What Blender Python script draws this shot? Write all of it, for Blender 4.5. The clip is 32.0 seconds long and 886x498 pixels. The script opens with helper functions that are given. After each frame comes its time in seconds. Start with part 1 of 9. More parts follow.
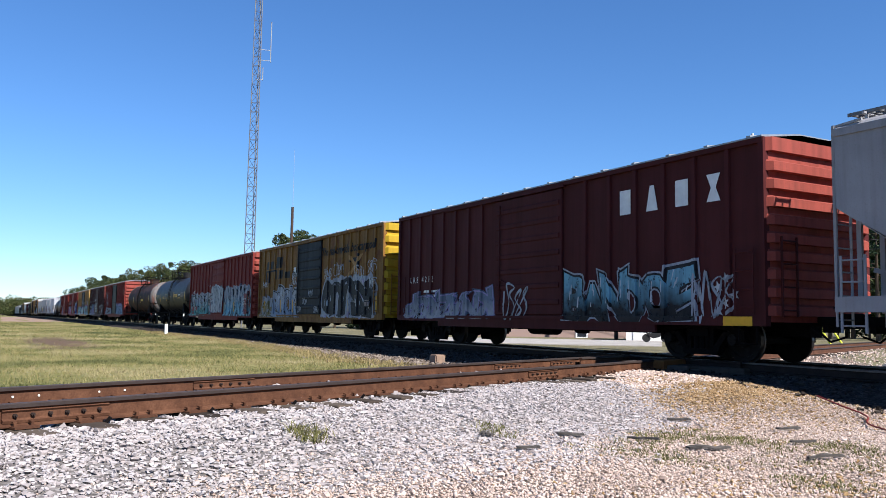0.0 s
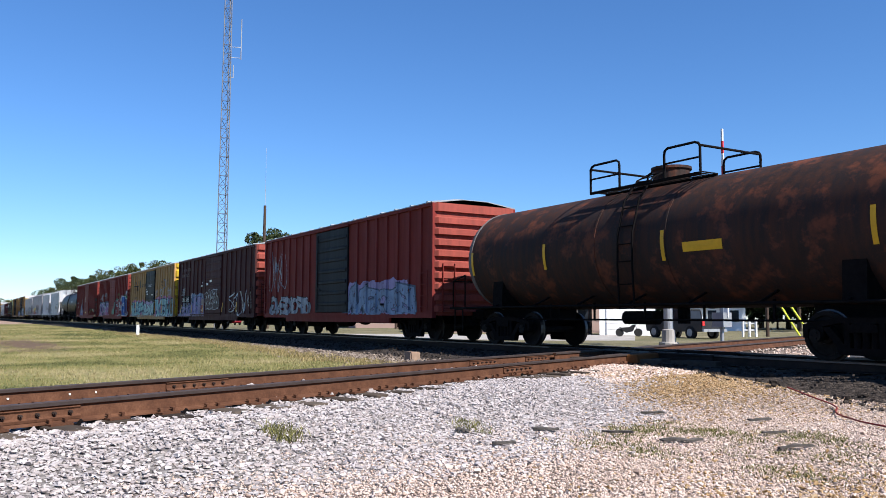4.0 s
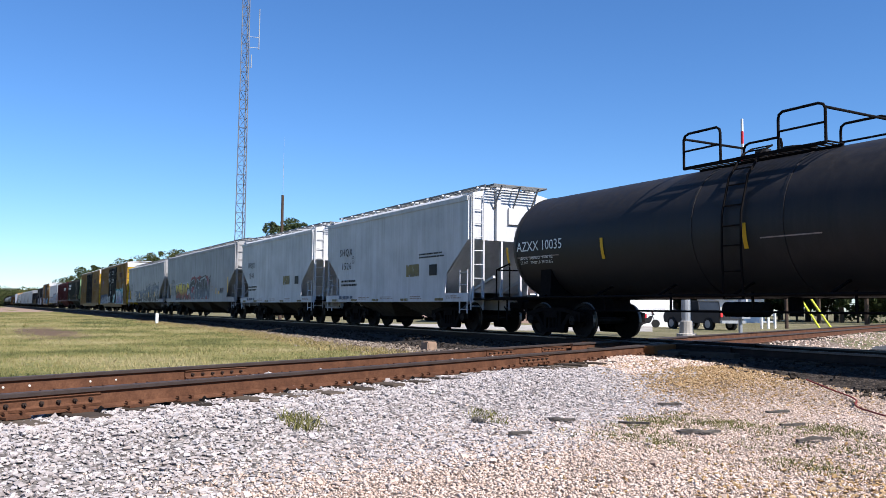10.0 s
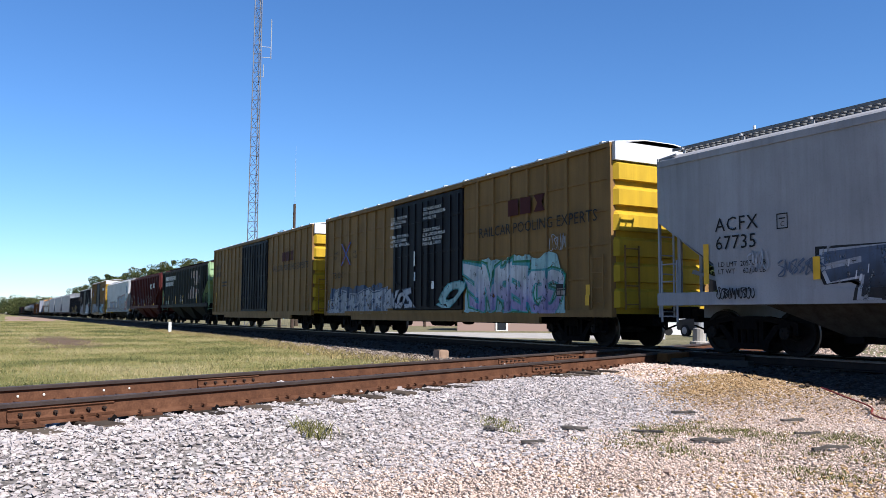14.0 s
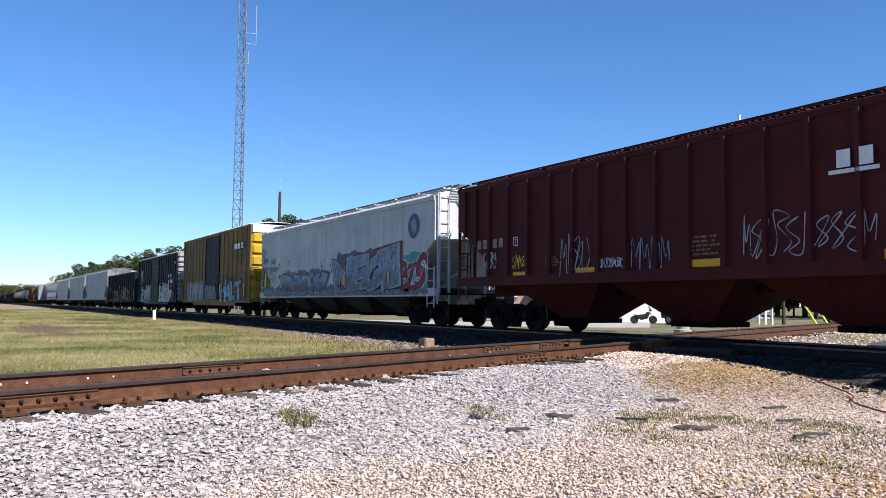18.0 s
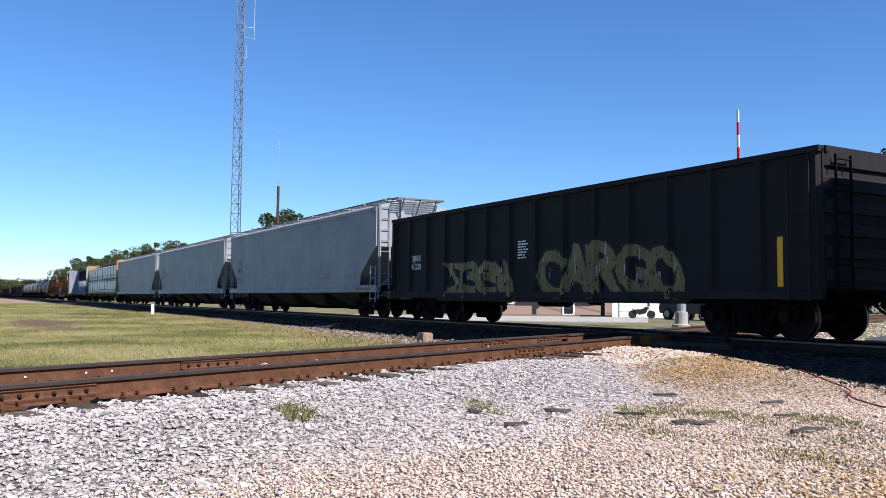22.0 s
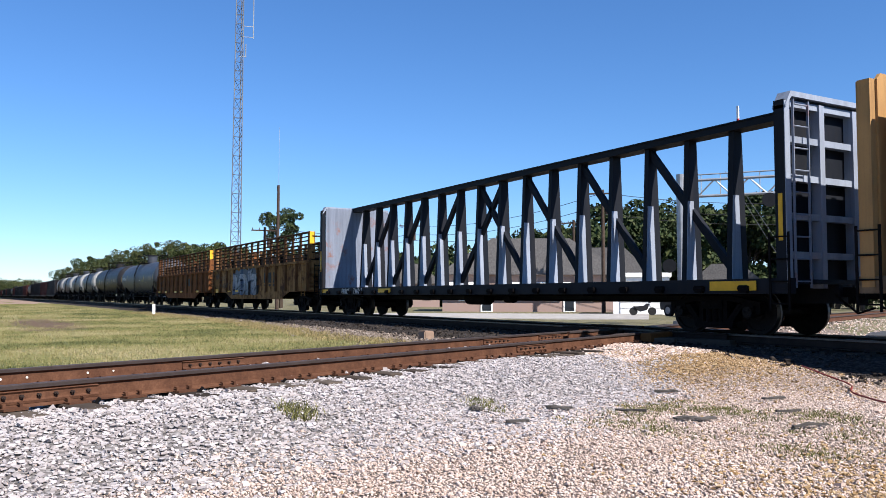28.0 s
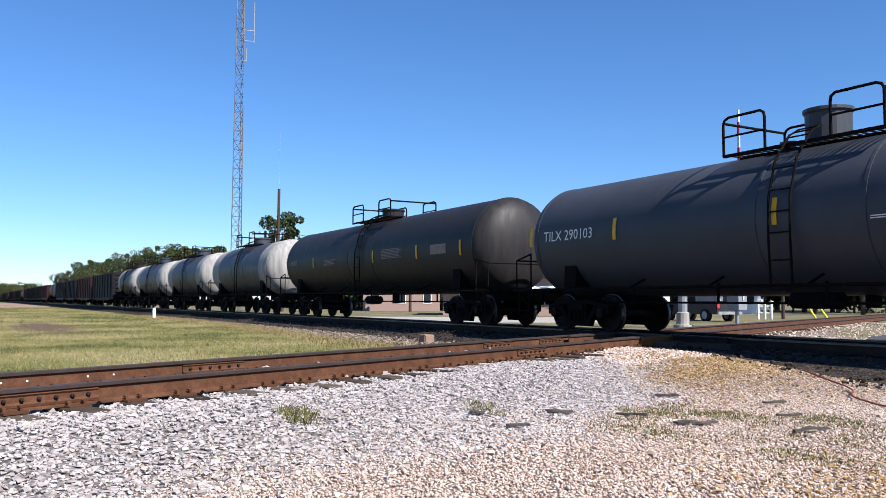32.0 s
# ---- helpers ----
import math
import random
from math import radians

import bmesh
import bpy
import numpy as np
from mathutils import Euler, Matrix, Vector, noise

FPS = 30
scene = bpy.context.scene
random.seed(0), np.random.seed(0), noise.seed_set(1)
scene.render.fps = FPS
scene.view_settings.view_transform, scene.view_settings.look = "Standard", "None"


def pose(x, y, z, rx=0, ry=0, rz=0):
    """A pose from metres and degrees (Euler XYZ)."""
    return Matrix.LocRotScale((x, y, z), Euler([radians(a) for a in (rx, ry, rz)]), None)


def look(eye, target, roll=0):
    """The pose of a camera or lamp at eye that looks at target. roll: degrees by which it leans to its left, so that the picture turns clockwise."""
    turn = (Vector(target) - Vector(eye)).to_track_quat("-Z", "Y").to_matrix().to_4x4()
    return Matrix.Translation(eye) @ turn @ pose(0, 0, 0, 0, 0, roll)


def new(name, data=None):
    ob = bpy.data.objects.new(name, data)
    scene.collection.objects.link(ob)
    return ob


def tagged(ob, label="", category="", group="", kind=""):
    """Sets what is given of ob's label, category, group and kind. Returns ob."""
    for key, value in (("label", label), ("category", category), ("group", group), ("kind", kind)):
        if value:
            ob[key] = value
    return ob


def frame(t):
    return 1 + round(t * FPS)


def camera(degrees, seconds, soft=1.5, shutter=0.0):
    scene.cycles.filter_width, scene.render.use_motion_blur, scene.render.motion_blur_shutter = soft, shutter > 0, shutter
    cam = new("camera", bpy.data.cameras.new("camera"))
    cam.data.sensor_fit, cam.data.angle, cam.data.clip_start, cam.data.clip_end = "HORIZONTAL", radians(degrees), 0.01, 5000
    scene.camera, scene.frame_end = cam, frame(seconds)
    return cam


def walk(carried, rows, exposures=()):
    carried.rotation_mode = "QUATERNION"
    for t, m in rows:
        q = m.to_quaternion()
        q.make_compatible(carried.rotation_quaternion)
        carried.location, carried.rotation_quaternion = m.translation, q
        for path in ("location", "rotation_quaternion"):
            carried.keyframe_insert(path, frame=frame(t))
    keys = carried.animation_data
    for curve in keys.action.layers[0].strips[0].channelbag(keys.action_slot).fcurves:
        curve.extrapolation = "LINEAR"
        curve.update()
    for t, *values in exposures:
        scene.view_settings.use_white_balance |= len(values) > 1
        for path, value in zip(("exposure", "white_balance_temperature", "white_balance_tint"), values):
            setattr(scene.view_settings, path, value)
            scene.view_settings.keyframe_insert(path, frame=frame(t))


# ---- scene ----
# The camera is held by hand beside a rail crossing. x runs along the train's track, z = 0 is the top of the rails.
EYE = Vector((0.0, -14.108, 0.72))


def aim(turn, lift, lean):
    a, b = radians(turn), radians(lift)
    return look(EYE, EYE + Vector((-math.cos(a) * math.cos(b), math.sin(a) * math.cos(b), math.sin(b))), lean)


cam = camera(56.84, 32.0, 0.6)
walk(cam, [(t, aim(a, b, c)) for t, a, b, c in [
    (0, 29.01, 5.02, 0.98), (0.5, 29.45, 5.29, 0.86), (1, 29.92, 5.46, 0.78), (1.5, 30.41, 5.54, 0.76), (2, 30.78, 5.57, 0.76),
    (2.5, 31.01, 5.49, 0.75), (3, 31.07, 5.32, 0.62), (3.5, 30.99, 5.09, 0.44), (5.5, 30.29, 4.10, -0.03), (6, 30.13, 3.97, 0.05),
    (6.5, 30.02, 3.91, 0.08), (7, 30.02, 3.87, 0.10), (7.5, 30.04, 3.82, 0.15), (8, 30.08, 3.80, 0.25), (8.5, 30.07, 3.81, 0.34),
    (9, 30.02, 3.88, 0.42), (9.5, 29.86, 3.99, 0.49), (10, 29.66, 4.13, 0.54), (10.5, 29.44, 4.32, 0.59), (11, 29.20, 4.49, 0.67),
    (11.5, 29.01, 4.63, 0.60), (12, 28.88, 4.72, 0.54), (12.5, 28.82, 4.73, 0.52), (13, 28.79, 4.73, 0.48), (13.5, 28.80, 4.71, 0.46),
    (14, 28.84, 4.69, 0.41), (14.5, 28.90, 4.63, 0.41), (16.5, 29.30, 4.04, 0.41), (17, 29.43, 3.91, 0.41), (17.5, 29.60, 3.85, 0.41),
    (18, 29.84, 3.88, 0.47), (18.5, 30.10, 3.98, 0.49), (19, 30.35, 4.09, 0.48), (19.5, 30.49, 4.10, 0.43), (20, 30.49, 3.98, 0.42),
    (20.5, 30.38, 3.79, 0.47), (21, 30.23, 3.60, 0.48), (21.5, 30.08, 3.50, 0.52), (22, 29.95, 3.51, 0.51), (22.5, 29.83, 3.62, 0.43),
    (23, 29.70, 3.79, 0.38), (23.5, 29.64, 3.97, 0.36), (24, 29.68, 4.08, 0.36), (24.5, 29.77, 4.11, 0.36), (25, 29.86, 4.03, 0.34),
    (25.5, 29.92, 3.87, 0.31), (27.5, 29.86, 3.43, 0.22), (28, 29.91, 3.37, 0.16), (28.5, 29.91, 3.34, 0.12), (29, 29.86, 3.36, 0.12),
    (29.5, 29.76, 3.42, 0.17), (30, 29.68, 3.52, 0.28), (30.5, 29.67, 3.59, 0.29), (31, 29.72, 3.64, 0.28), (31.5, 29.80, 3.65, 0.25),
    (32, 29.88, 3.63, 0.19),
]], [(0, 1.05, 5800, 12), (32, 1.05, 5800, 12)])

# ---- daylight ----
SUN_WAY = Vector((0.96, 0.25, 1.0)).normalized()
world = bpy.data.worlds.new("sky")
scene.world = world
world.use_nodes = True
wn = world.node_tree
wn.nodes.clear()
sky = wn.nodes.new("ShaderNodeTexSky")
sky.sky_type = "NISHITA"
sky.sun_disc = False
sky.sun_elevation = math.asin(SUN_WAY.z)
sky.sun_rotation = math.atan2(SUN_WAY.x, SUN_WAY.y)
sky.altitude, sky.air_density, sky.dust_density, sky.ozone_density = 60, 1.0, 0.0, 8.0
bg = wn.nodes.new("ShaderNodeBackground")
bg.inputs["Strength"].default_value = 0.069
wo = wn.nodes.new("ShaderNodeOutputWorld")
tint = wn.nodes.new("ShaderNodeHueSaturation")
tint.inputs["Saturation"].default_value = 1.06
wn.links.new(sky.outputs[0], tint.inputs["Color"])
wn.links.new(tint.outputs[0], bg.inputs[0])
wn.links.new(bg.outputs[0], wo.inputs[0])
lamp = bpy.data.lights.new("sun", "SUN")
lamp.energy, lamp.angle, lamp.color = 5.0, radians(0.53), (1.0, 0.90, 0.76)
sun = new("sun", lamp)
sun.matrix_basis = look(SUN_WAY * 200, (0, 0, 0))


# ---- materials ----
def nodes_of(name):
    m = bpy.data.materials.new(name)
    m.use_nodes = True
    nt = m.node_tree
    b = nt.nodes["Principled BSDF"]
    return m, nt, b


def noise_node(nt, scale, detail=4.0, src=None, rough=0.55):
    n = nt.nodes.new("ShaderNodeTexNoise")
    n.inputs["Scale"].default_value, n.inputs["Detail"].default_value = scale, detail
    n.inputs["Roughness"].default_value = rough
    if src is not None:
        nt.links.new(src, n.inputs["Vector"])
    return n


def ramp_node(nt, src, stops):
    r = nt.nodes.new("ShaderNodeValToRGB")
    while len(r.color_ramp.elements) < len(stops):
        r.color_ramp.elements.new(0.5)
    for e, (p, c) in zip(r.color_ramp.elements, stops):
        e.position = p
        e.color = (*c, 1) if len(c) == 3 else c
    nt.links.new(src, r.inputs[0])
    return r


def mix_node(nt, fac, a, b):
    m = nt.nodes.new("ShaderNodeMix")
    m.data_type = "RGBA"
    for sock, v in ((m.inputs[0], fac), (m.inputs[6], a), (m.inputs[7], b)):
        if isinstance(v, bpy.types.NodeSocket):
            nt.links.new(v, sock)
        elif isinstance(v, (int, float)):
            sock.default_value = v
        else:
            sock.default_value = (*v, 1)
    return m.outputs[2]


def math_node(nt, op, a, b=0.0, c=None, clamp=False):
    m = nt.nodes.new("ShaderNodeMath")
    m.operation, m.use_clamp = op, clamp
    for i, v in enumerate((a, b) if c is None else (a, b, c)):
        if isinstance(v, bpy.types.NodeSocket):
            nt.links.new(v, m.inputs[i])
        else:
            m.inputs[i].default_value = v
    return m.outputs[0]


def bump(nt, b, height, strength=0.3, dist=0.02):
    n = nt.nodes.new("ShaderNodeBump")
    n.inputs["Strength"].default_value, n.inputs["Distance"].default_value = strength, dist
    nt.links.new(height, n.inputs["Height"])
    nt.links.new(n.outputs[0], b.inputs["Normal"])


def coords(nt, which="Object", scale=(1, 1, 1)):
    tc = nt.nodes.new("ShaderNodeTexCoord")
    mp = nt.nodes.new("ShaderNodeMapping")
    mp.inputs["Scale"].default_value = scale
    nt.links.new(tc.outputs[which], mp.inputs[0])
    return mp.outputs[0]


def paint(name, col, dirt=(0.05, 0.04, 0.035), amount=0.35, rough=0.5, streak=True, gloss=0.08, metal=0.0, rust=None, rust_at=0.62):
    """Weathered paint: broad fading, dirt streaks running down, fine specks, and rust where it is asked for."""
    m, nt, b = nodes_of(name)
    v = coords(nt)
    broad = noise_node(nt, 0.7, 5, v)
    fade = ramp_node(nt, broad.outputs[0], [(0.3, [c * 0.82 for c in col]), (0.7, [min(1, c * 1.12) for c in col])])
    out = fade.outputs[0]
    sv = coords(nt, "Object", (5.5, 5.5, 0.35) if streak else (1.5, 1.5, 1.5))
    st = noise_node(nt, 1.0, 6, sv, 0.65)
    k = ramp_node(nt, st.outputs[0], [(0.42, (0, 0, 0)), (0.78, (amount,) * 3)])
    out = mix_node(nt, k.outputs[0], out, dirt)
    fine = noise_node(nt, 42, 3, v)
    fk = ramp_node(nt, fine.outputs[0], [(0.55, (0, 0, 0)), (0.75, (amount * 0.6,) * 3)])
    out = mix_node(nt, fk.outputs[0], out, dirt)
    if rust:
        rn = noise_node(nt, 1.4, 8, v, 0.68)
        rk = ramp_node(nt, rn.outputs[0], [(rust_at - 0.05, (0, 0, 0)), (rust_at + 0.06, (0.9,) * 3)])
        out = mix_node(nt, rk.outputs[0], out, rust)
    nt.links.new(out, b.inputs["Base Color"])
    rr = ramp_node(nt, st.outputs[0], [(0.3, (rough,) * 3), (0.8, (min(1, rough + 0.25),) * 3)])
    nt.links.new(rr.outputs[0], b.inputs["Roughness"])
    b.inputs["Metallic"].default_value = metal
    b.inputs["Specular IOR Level"].default_value = gloss
    bump(nt, b, fine.outputs[0], 0.12 if gloss < 0.4 else 0.04, 0.004)
    return m


def plain(name, col, rough=0.6, metal=0.0, var=0.15, scale=8.0, gloss=0.2):
    m, nt, b = nodes_of(name)
    n = noise_node(nt, scale, 5, coords(nt))
    r = ramp_node(nt, n.outputs[0], [(0.3, [c * (1 - var) for c in col]), (0.7, [min(1, c * (1 + var)) for c in col])])
    nt.links.new(r.outputs[0], b.inputs["Base Color"])
    b.inputs["Roughness"].default_value, b.inputs["Metallic"].default_value = rough, metal
    b.inputs["Specular IOR Level"].default_value = gloss
    return m


def grained(name, stops, scale=6.0, rough=0.9, bumpy=0.5, dist=0.02, per="island", metal=0.0):
    """Stone, wood or leaf: a colour for each piece, with noise on top."""
    m, nt, b = nodes_of(name)
    if per == "island":
        g = nt.nodes.new("ShaderNodeNewGeometry").outputs["Random Per Island"]
    else:
        g = nt.nodes.new("ShaderNodeObjectInfo").outputs["Random"]
    n = noise_node(nt, scale, 5, coords(nt))
    f = math_node(nt, "ADD", math_node(nt, "MULTIPLY", g, 0.62), math_node(nt, "MULTIPLY", n.outputs[0], 0.38))
    r = ramp_node(nt, f, stops)
    nt.links.new(r.outputs[0], b.inputs["Base Color"])
    b.inputs["Roughness"].default_value, b.inputs["Metallic"].default_value = rough, metal
    b.inputs["Specular IOR Level"].default_value = 0.12
    bump(nt, b, n.outputs[0], bumpy, dist)
    return m


M = {}
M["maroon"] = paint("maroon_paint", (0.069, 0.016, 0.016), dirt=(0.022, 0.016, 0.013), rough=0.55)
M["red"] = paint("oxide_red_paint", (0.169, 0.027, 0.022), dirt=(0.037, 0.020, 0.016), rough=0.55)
# Boxcar ends: a lighter copy of the red, with sunlight put into it.
M["red_end"] = paint("sunlit_end_red_paint", (0.27, 0.062, 0.046), dirt=(0.06, 0.03, 0.024), amount=0.5, rough=0.6)
M["brown"] = paint("brown_paint", (0.062, 0.021, 0.020), dirt=(0.022, 0.016, 0.013), rough=0.55)
M["yellow"] = paint("old_yellow_paint", (0.396, 0.225, 0.084), amount=0.45)
M["rust_yellow"] = paint("rusty_yellow_paint", (0.23, 0.12, 0.028), dirt=(0.07, 0.03, 0.015), amount=0.9, rust=(0.11, 0.04, 0.018), rust_at=0.56)
M["ttx"] = paint("mustard_paint", (0.221, 0.128, 0.044), amount=0.4)
# Ends of the yellow cars: side paint brightened to look sunlit.
M["bright_yellow"] = paint("sunlit_end_yellow_paint", (0.432, 0.284, 0.021), amount=0.25, dirt=(0.069, 0.042, 0.021))
M["black"] = paint("black_paint", (0.010, 0.010, 0.013), dirt=(0.02, 0.018, 0.016), amount=0.4, rough=0.45)
M["tank_black"] = paint("black_tank_paint", (0.017, 0.016, 0.017), dirt=(0.055, 0.048, 0.044), amount=0.3, rough=0.42, gloss=0.2)
M["tank_gray"] = paint("slate_tank_paint", (0.040, 0.045, 0.058), dirt=(0.075, 0.066, 0.060), amount=0.3, rough=0.42, gloss=0.28)
M["tank_rust"] = paint("rusty_tank_paint", (0.030, 0.022, 0.020), dirt=(0.09, 0.035, 0.02), amount=0.7, rough=0.6, rust=(0.13, 0.045, 0.025), rust_at=0.57)
M["tank_pale"] = paint("pale_tank_paint", (0.341, 0.330, 0.314), dirt=(0.033, 0.028, 0.025), amount=0.6, rough=0.5)
M["tank_head"] = paint("rust_stained_gray", (0.17, 0.165, 0.16), dirt=(0.10, 0.045, 0.03), amount=0.7, rough=0.65, rust=(0.14, 0.05, 0.03), rust_at=0.58)
M["navy_black"] = paint("faded_black_paint", (0.017, 0.017, 0.021), dirt=(0.025, 0.022, 0.02), amount=0.4, rough=0.5)
M["gray"] = paint("hopper_gray_paint", (0.303, 0.303, 0.314), amount=0.3, dirt=(0.091, 0.076, 0.060), rough=0.45)
M["gray2"] = paint("new_gray_paint", (0.246, 0.258, 0.283), amount=0.12, dirt=(0.123, 0.107, 0.090), rough=0.4)
M["white"] = paint("white_hopper_paint", (0.484, 0.493, 0.512), amount=0.3, dirt=(0.149, 0.121, 0.102), rough=0.45)
M["green_black"] = paint("faded_green_paint", (0.020, 0.022, 0.020), dirt=(0.03, 0.028, 0.026), amount=0.5, rough=0.6)
M["pale_green"] = paint("pale_green_paint", (0.28, 0.42, 0.24), amount=0.3)
M["gon_black"] = paint("gondola_black", (0.014, 0.014, 0.017), dirt=(0.03, 0.024, 0.02), amount=0.5, rough=0.6, gloss=0.12)
M["csx"] = paint("worn_tan_paint", (0.30, 0.165, 0.062), dirt=(0.055, 0.024, 0.012), amount=0.95, rust=(0.050, 0.021, 0.012), rust_at=0.53, rough=0.75)
# Rack bars: colour darkened so that they read as backlit silhouettes.
M["rack"] = paint("backlit_dark_rack_paint", (0.045, 0.026, 0.014), dirt=(0.016, 0.010, 0.007), amount=0.9, rough=0.8)
# Hopper bays: grime, with the shade beneath the car mixed into the colour.
M["bay_grime"] = paint("bay_shade_and_grime", (0.060, 0.054, 0.048), dirt=(0.018, 0.014, 0.012), amount=0.8, rough=0.8)
M["csx_rust"] = paint("rust_orange_paint", (0.21, 0.082, 0.028), dirt=(0.045, 0.018, 0.010), amount=0.9, rust=(0.070, 0.024, 0.011), rust_at=0.55, rough=0.8)
M["csx_rib"] = paint("rusted_rib_paint", (0.13, 0.062, 0.024), dirt=(0.022, 0.011, 0.008), amount=0.9, rust=(0.045, 0.019, 0.011), rust_at=0.55, rough=0.8)
M["rib_gray"] = paint("chalky_gray_green_paint", (0.052, 0.058, 0.050), dirt=(0.05, 0.025, 0.015), amount=0.7, rough=0.7)
M["beam_blue"] = paint("dark_blue_paint", (0.010, 0.012, 0.017), dirt=(0.03, 0.027, 0.025), amount=0.4, rough=0.5)
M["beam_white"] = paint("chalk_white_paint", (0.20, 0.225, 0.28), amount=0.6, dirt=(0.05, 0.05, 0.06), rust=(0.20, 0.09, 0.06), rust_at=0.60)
# Pale centerbeam paint for faces shown sunlit, against the dark beam_blue.
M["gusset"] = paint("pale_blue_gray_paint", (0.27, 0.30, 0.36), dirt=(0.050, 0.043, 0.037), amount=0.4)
M["stone_ochre"] = grained("ochre_gravel", [(0.08, (0.070, 0.041, 0.023)), (0.3, (0.254, 0.160, 0.074)), (0.6, (0.366, 0.251, 0.129)), (0.9, (0.423, 0.327, 0.217))], 14.0, 0.95, 0.4, 0.01)
# Main line stones, coloured near-black to carry the shade under the train.
M["bed_stone"] = grained("shade_dark_ballast", [(0.08, (0.010, 0.008, 0.007)), (0.45, (0.024, 0.019, 0.016)), (0.9, (0.075, 0.063, 0.053))], 14.0, 0.95, 0.4, 0.01)
M["verge_stone"] = grained("dull_tan_ballast", [(0.08, (0.05, 0.038, 0.03)), (0.4, (0.14, 0.108, 0.085)), (0.9, (0.30, 0.255, 0.215))], 14.0, 0.95, 0.4, 0.01)
M["emblem"] = paint("rust_streaked_white", (0.58, 0.52, 0.47), dirt=(0.14, 0.055, 0.03), amount=1.0, rough=0.7, rust=(0.24, 0.10, 0.05), rust_at=0.55)
M["wrap"] = plain("white_wrap", (0.46, 0.47, 0.50), 0.35, 0, 0.22, 2.6)
M["wood_old"] = plain("weathered_timber", (0.168, 0.112, 0.064), 0.85, 0, 0.4, 5.0)
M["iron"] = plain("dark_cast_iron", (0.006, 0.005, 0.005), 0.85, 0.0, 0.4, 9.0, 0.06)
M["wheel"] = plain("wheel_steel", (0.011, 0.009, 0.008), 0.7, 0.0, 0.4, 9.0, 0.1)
M["tread"] = plain("polished_tread_steel", (0.12, 0.11, 0.10), 0.45, 1.0, 0.1, 9.0)
M["grate"] = plain("galvanised_steel", (0.30, 0.31, 0.32), 0.5, 0.6, 0.2, 9.0)
M["deck"] = plain("dull_walkway_grating", (0.14, 0.145, 0.15), 0.7, 0.2, 0.2, 9.0)
M["w_let"] = plain("white_lettering", (0.72, 0.72, 0.70), 0.6, 0, 0.12, 4.0)
M["k_let"] = plain("black_lettering", (0.008, 0.008, 0.009), 0.6, 0, 0.2, 4.0)
M["y_mark"] = plain("yellow_reflector", (0.637, 0.357, 0.017), 0.45, 0, 0.1, 6.0)
M["faint"] = plain("faint_lettering", (0.25, 0.2, 0.18), 0.7, 0, 0.25, 4.0)


def rail_metal(name, stops, rough, metal):
    m, nt, b = nodes_of(name)
    v = coords(nt)
    n = noise_node(nt, 3.5, 8, v, 0.7)
    f = noise_node(nt, 60, 3, v)
    x = math_node(nt, "ADD", math_node(nt, "MULTIPLY", n.outputs[0], 0.7), math_node(nt, "MULTIPLY", f.outputs[0], 0.3))
    r = ramp_node(nt, x, stops)
    nt.links.new(r.outputs[0], b.inputs["Base Color"])
    b.inputs["Roughness"].default_value, b.inputs["Metallic"].default_value = rough, metal
    b.inputs["Specular IOR Level"].default_value = 0.15
    bump(nt, b, f.outputs[0], 0.25, 0.003)
    return m


M["rail"] = rail_metal("rusty_rail", [(0.3, (0.036, 0.016, 0.010)), (0.5, (0.083, 0.037, 0.020)), (0.68, (0.139, 0.066, 0.036))], 0.8, 0.1)
M["rail_top"] = rail_metal("dull_rail_head", [(0.3, (0.032, 0.024, 0.022)), (0.7, (0.073, 0.056, 0.050))], 0.55, 0.3)
M["rail_bright"] = rail_metal("polished_rail_head", [(0.3, (0.09, 0.08, 0.075)), (0.7, (0.17, 0.155, 0.145))], 0.4, 0.8)
M["frog"] = rail_metal("dark_crossing_steel", [(0.3, (0.014, 0.010, 0.009)), (0.7, (0.042, 0.028, 0.022))], 0.85, 0.0)
M["orange_rust"] = rail_metal("bright_rust", [(0.3, (0.124, 0.043, 0.012)), (0.7, (0.223, 0.093, 0.028))], 0.85, 0.0)
M["tie"] = grained("creosoted_timber", [(0.2, (0.025, 0.019, 0.015)), (0.6, (0.059, 0.046, 0.036)), (0.9, (0.105, 0.084, 0.066))], 9.0, 0.9, 0.7, 0.01, "object")
M["stone_white"] = grained("pale_limestone_ballast", [(0.08, (0.15, 0.125, 0.116)), (0.26, (0.298, 0.266, 0.258)), (0.42, (0.355, 0.310, 0.290)), (0.52, (0.358, 0.334, 0.334)), (0.68, (0.392, 0.355, 0.341)), (0.85, (0.425, 0.393, 0.382))], 14.0, 0.9, 0.4, 0.01)
M["stone_tan"] = grained("tan_gravel", [(0.08, (0.17, 0.12, 0.095)), (0.28, (0.39, 0.292, 0.232)), (0.6, (0.52, 0.415, 0.352)), (0.9, (0.60, 0.515, 0.455))], 14.0, 0.95, 0.4, 0.01)


